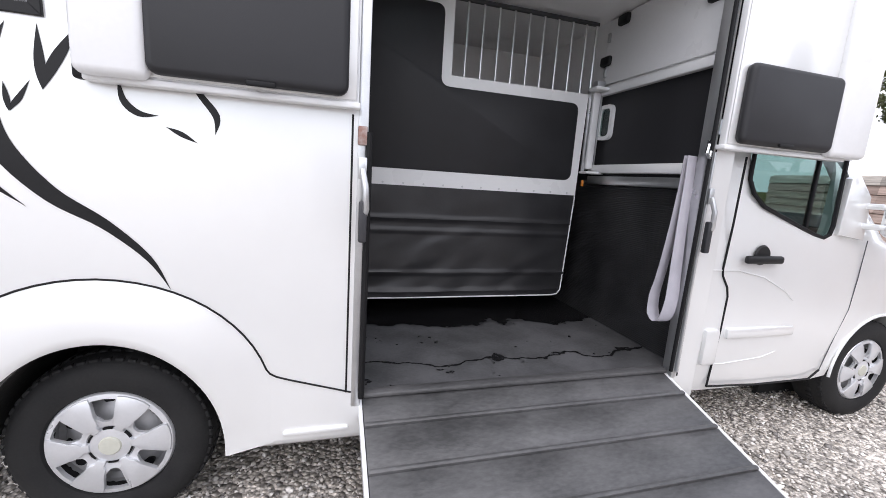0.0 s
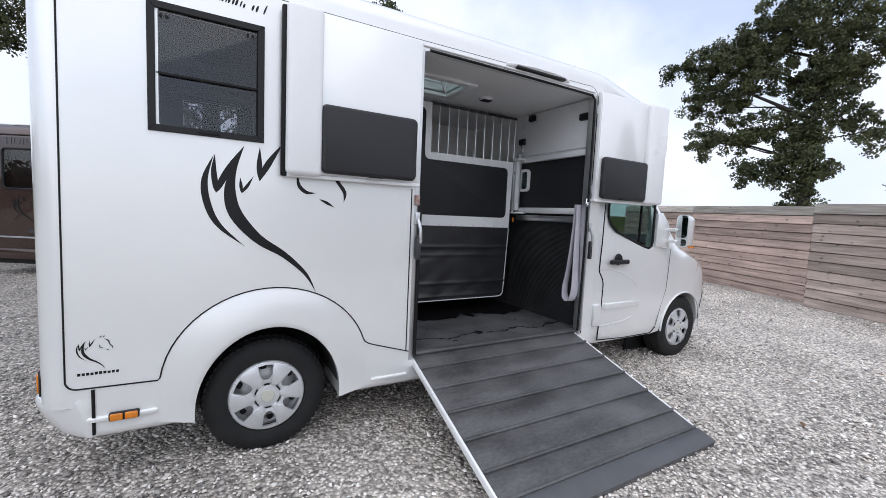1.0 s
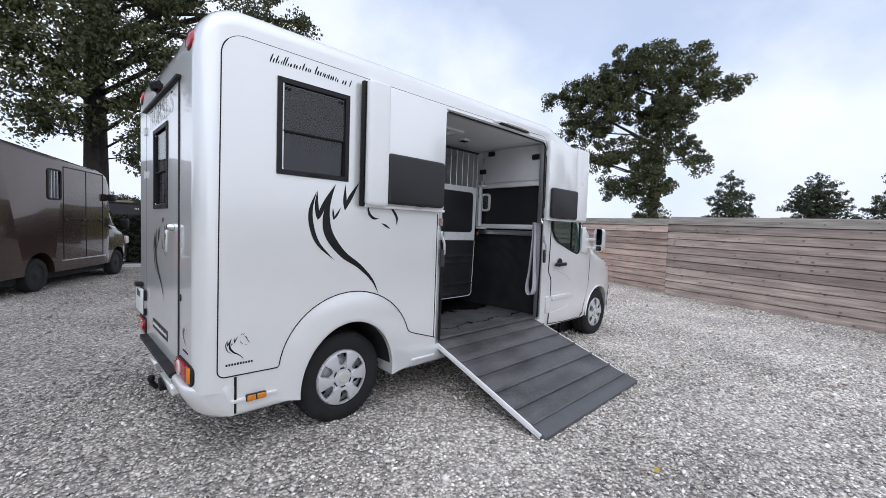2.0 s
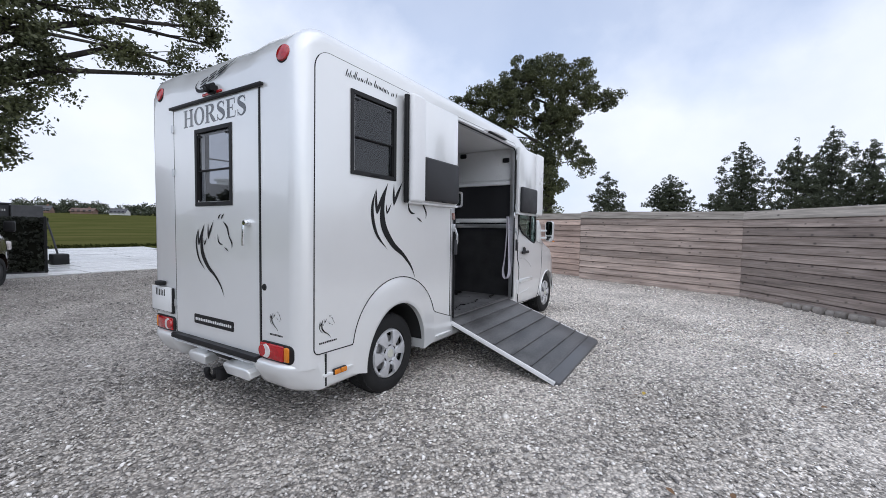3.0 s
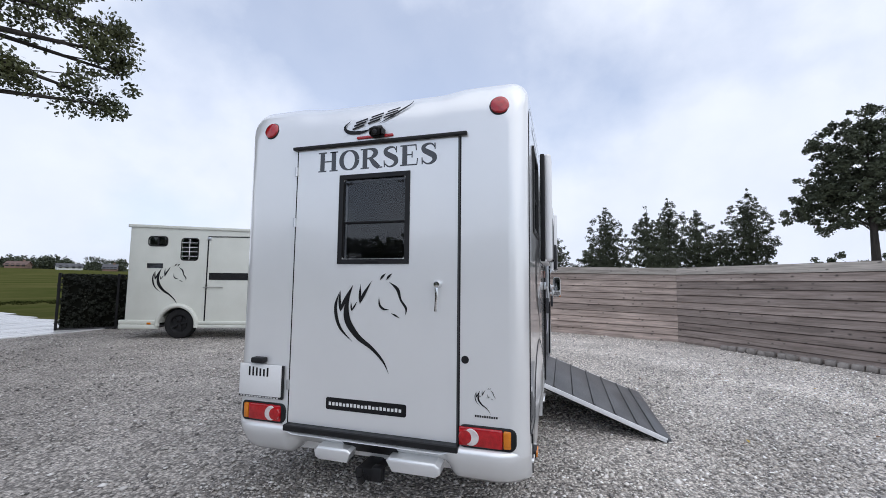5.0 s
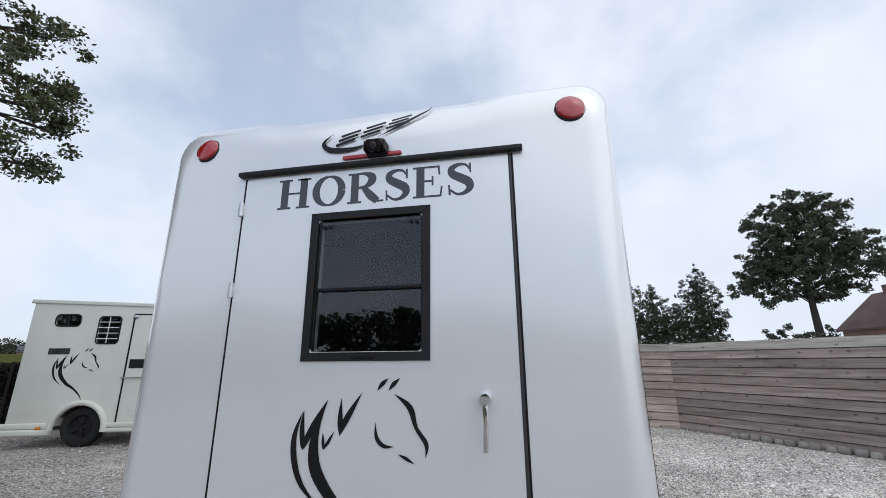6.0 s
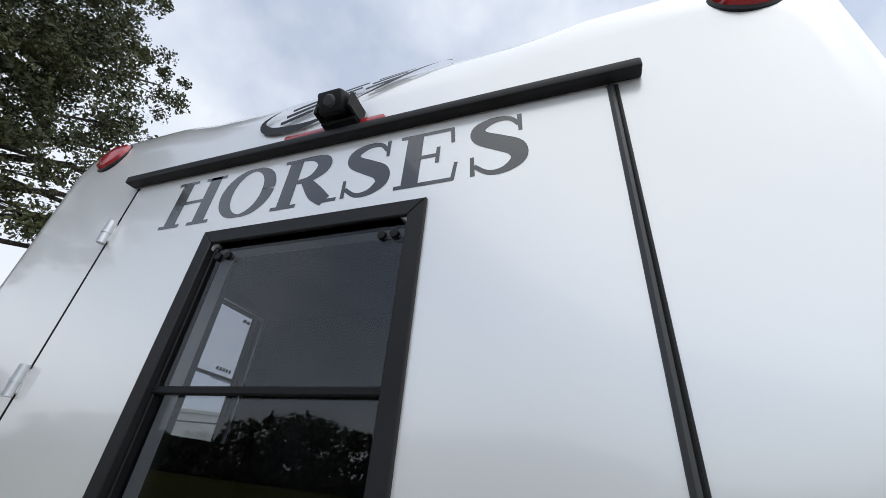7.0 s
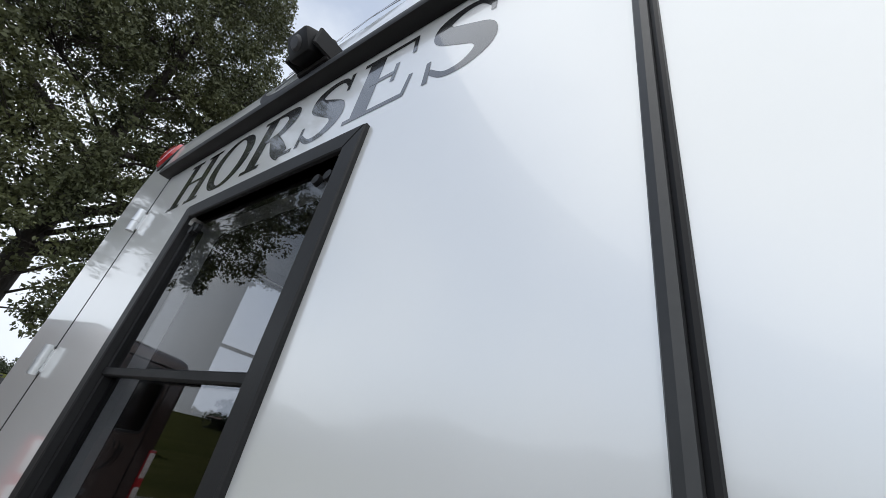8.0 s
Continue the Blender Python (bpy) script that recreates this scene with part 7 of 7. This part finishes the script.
    for y in (0.50, 1.62):
        part("door_seal", box(-0.008, 0.004, y - 0.008, y + 0.008, 0.65, 2.62), M_SEAL, t)
    part("door_seal", box(-0.008, 0.004, 0.50, 1.62, 2.61, 2.625), M_SEAL, t)
    def rear(u, v, o):
        return (-o - 0.001, D - u, v)
    serif_word("HORSES", 0.60, 1.42, 2.44, 2.57, rear, 0.005, t)
    decal(0.72, 0.95, 0.62, rear, t, lift=0.005)
    part("trim_strip", box(-0.012, 0.0, 0.12, D - 0.42, 0.70, 0.73, 0.004), M_ALU, t)
    part("bumper", box(-0.06, 0.2, 0.02, D - 0.02, 0.30, 0.50, 0.03, 2), M_BROWN, t)
    part("number_plate", box(-0.02, 0.0, 0.55, 1.05, 0.80, 0.87), M_DARKSTEEL, t)
    for y0, y1 in ((0.02, 0.17), (D - 0.17, D - 0.02)):
        tl = part("tail_lamp", box(-0.025, 0.14, y0, y1, 0.46, 1.42, 0.02, 2), M_RED, t, "tall red and clear tail lamp")
        part("lens", box(-0.03, 0.0, y0 + 0.015, y1 - 0.015, 0.66, 0.90, 0.01), M_CLEARLENS, tl)
        part("lens", box(-0.03, 0.0, y0 + 0.015, y1 - 0.015, 1.02, 1.38, 0.01), M_CLEARLENS, tl)
    for z in (1.38, 1.25):
        part("trim_strip", box(-0.012, 0.0, 0.20, 0.48, z, z + 0.035, 0.004), M_SEAL, t)
    part("handle", box(-0.05, 0.0, 0.60, 0.70, 1.46, 1.53, 0.012), M_CHROME, t, "chrome door handle")
    part("roof_lamp", box(-0.004, 0.10, 0.16, 0.36, 2.735, 2.765, 0.008), M_RED, t)
    for x in (1.25, 4.28):
        w = thing("wheel", "", "")
        for key in ("label", "category"):
            if key in w:
                del w[key]
        w.parent = t
        w.matrix_basis = pose(x, 0.06, 0.335)
        part("tyre", lathe([(0.19, 0.03), (0.20, 0.0), (0.27, -0.015), (0.31, 0.0), (0.335, 0.04), (0.335, 0.16), (0.31, 0.19), (0.19, 0.17)], 40, "y", True), M_TYRE, w)
        part("rim", lathe([(0.0, 0.0), (0.04, 0.0), (0.08, 0.02), (0.17, 0.01), (0.195, 0.01), (0.195, 0.15), (0.0, 0.12)], 30, "y"), M_BLACKPLASTIC, w)
    part("mirror_camera", moved(box(-0.06, 0.06, -0.16, 0.0, -0.09, 0.09, 0.03, 2), pose(3.72, 0.0, 2.02)), M_BLACKPLASTIC, t)
    part("door_mirror", box(4.22, 4.34, -0.22, -0.03, 1.25, 1.50, 0.04, 3), M_BLACKPLASTIC, t)
    part("headlamp", box(4.92, 5.10, 0.11, 0.35, 0.80, 1.02, 0.04, 2), M_CLEARLENS, t)
    part("chassis", box(0.1, 5.0, 0.2, D - 0.2, 0.2, 0.36), M_UNDER, t)
    return t


brown_van()


# ---- loose stones of the yard ----
def stones(name, n, place, size, seed, label):
    """Crushed stones lying on the ground, past counting, as one mesh."""
    rng = np.random.default_rng(seed)
    base = np.array([(1, 0, 0), (-0.9, 0.1, 0), (0.1, 1, 0), (0, -0.95, 0.1), (0.1, 0.1, 0.8), (0, 0, -0.7)], float)
    faces = np.array([(0, 2, 4), (2, 1, 4), (1, 3, 4), (3, 0, 4), (2, 0, 5), (1, 2, 5), (3, 1, 5), (0, 3, 5)])
    p = place(rng, n)
    n = len(p)
    v = base[None] * (1 + rng.uniform(-0.35, 0.35, (n, 6, 3)))
    s = size * np.exp(rng.normal(0, 0.32, n))
    v = v * s[:, None, None] * rng.uniform(0.6, 1.25, (n, 1, 3)) * np.array([1.0, 1.0, 0.56])
    yaw, tilt = rng.uniform(0, 6.283, n), rng.normal(0, 0.35, n)
    c, sn = np.cos(yaw), np.sin(yaw)
    ct, st = np.cos(tilt), np.sin(tilt)
    x, y, z = v[..., 0], v[..., 1] * ct[:, None] - v[..., 2] * st[:, None], v[..., 1] * st[:, None] + v[..., 2] * ct[:, None]
    q = np.stack([x * c[:, None] - y * sn[:, None], x * sn[:, None] + y * c[:, None], z], -1)
    q += p[:, None, :]
    q[..., 2] += (s * 0.23)[:, None]
    f = (faces[None] + (np.arange(n) * 6)[:, None, None]).reshape(-1, 3)
    me = bpy.data.meshes.new(name)
    me.vertices.add(6 * n)
    me.vertices.foreach_set("co", q.astype(np.float32).ravel())
    me.loops.add(3 * len(f))
    me.loops.foreach_set("vertex_index", f.astype(np.int32).ravel())
    me.polygons.add(len(f))
    me.polygons.foreach_set("loop_start", np.arange(0, 3 * len(f), 3, dtype=np.int32))
    me.polygons.foreach_set("loop_total", np.full(len(f), 3, dtype=np.int32))
    me.update(calc_edges=True)
    me.materials.append(M_STONE)
    return tagged(new(name, me), label, "gravel", kind="stuff")


def stone_material():
    m = bpy.data.materials.new("crushed_stone")
    m.use_nodes = True
    n, l = m.node_tree.nodes, m.node_tree.links
    b = n["Principled BSDF"]
    ge = n.new("ShaderNodeNewGeometry")
    rp = n.new("ShaderNodeValToRGB")
    els = rp.color_ramp.elements
    els[0].position, els[0].color = 0.0, (0.125, 0.117, 0.113, 1)
    els[1].position, els[1].color = 1.0, (0.78, 0.75, 0.72, 1)
    for pos, col in ((0.25, (0.26, 0.245, 0.228, 1)), (0.55, (0.48, 0.45, 0.415, 1)), (0.72, (0.52, 0.485, 0.45, 1)), (0.88, (0.585, 0.56, 0.525, 1))):
        e = els.new(pos)
        e.color = col
    l.new(ge.outputs["Random Per Island"], rp.inputs[0])
    tc = n.new("ShaderNodeTexCoord")
    big = n.new("ShaderNodeTexNoise")
    big.inputs["Scale"].default_value, big.inputs["Detail"].default_value = 0.7, 3
    l.new(tc.outputs["Object"], big.inputs["Vector"])
    mr = n.new("ShaderNodeMapRange")
    mr.inputs[1].default_value, mr.inputs[2].default_value, mr.inputs[3].default_value, mr.inputs[4].default_value = 0.3, 0.7, 0.8, 1.15
    l.new(big.outputs[0], mr.inputs[0])
    mul = n.new("ShaderNodeMixRGB")
    mul.blend_type, mul.inputs[0].default_value = "MULTIPLY", 1
    l.new(rp.outputs[0], mul.inputs[1])
    l.new(mr.outputs[0], mul.inputs[2])
    l.new(graded(n, l, mul.outputs[0]), b.inputs["Base Color"])
    b.inputs["Roughness"].default_value = 0.85
    return m


M_STONE = stone_material()


def scatter(x0, x1, y0, y1, keep=1.0, fade=None):
    def place(rng, n):
        p = np.stack([rng.uniform(x0, x1, n), rng.uniform(y0, y1, n), np.zeros(n)], 1)
        if fade:
            p = p[fade(p, rng)]
        p[:, 2] = rng.uniform(-0.004, 0.008, len(p)) + 0.010 * np.sin(p[:, 0] * 1.9) * np.sin(p[:, 1] * 2.3)
        return p
    return place


stones("gravel_stones", 100000, scatter(-4.6, 5.6, -4.6, 2.3), 0.0118, 41, "loose pale and grey crushed stones")
stones("gravel_stones", 74000, scatter(-7.5, 10.5, -6.5, 14.2, fade=lambda p, r: (((p[:, 0] < -4.6) | (p[:, 0] > 5.6) | (p[:, 1] > 2.3) | (p[:, 1] < -4.6)) & ((p[:, 1] > -3.1 + (p[:, 0] - 8.6) * 0.8) | (p[:, 0] < 5)))), 0.0155, 42, "loose pale and grey crushed stones")


def fallen_leaves():
    """A few fallen leaves on the gravel."""
    rng = random.Random(5)
    for i in range(26):
        x, y = rng.uniform(-3.5, 6), rng.uniform(-4.2, -0.8)
        if i == 0:
            x, y = 1.15, -1.85
        bm = bmesh.new()
        pts = [(0, -0.03), (0.012, -0.012), (0.016, 0.004), (0.008, 0.02), (0, 0.03), (-0.008, 0.02), (-0.016, 0.004), (-0.012, -0.012)]
        vs = [bm.verts.new((a, b, 0.012 * abs(a) / 0.016 + 0.006 * (b / 0.03) ** 2)) for a, b in pts]
        bm.faces.new(vs)
        ob = bm_object("fallen_leaf", bm, M_YELLOWLEAF if i < 5 else M_BROWNLEAF)
        ob.matrix_basis = pose(x, y, 0.022, rng.uniform(-15, 15), rng.uniform(-15, 15), rng.uniform(0, 360))
        tagged(ob, "dry yellow leaf on the gravel" if i < 5 else "dry brown leaf on the gravel", "leaf", "fallen leaves")


M_YELLOWLEAF = material("yellow_leaf", (0.50, 0.36, 0.04), (0.40, 0.26, 0.03), 0.6)
M_BROWNLEAF = material("brown_leaf", (0.20, 0.11, 0.05), (0.14, 0.08, 0.04), 0.7)
fallen_leaves()
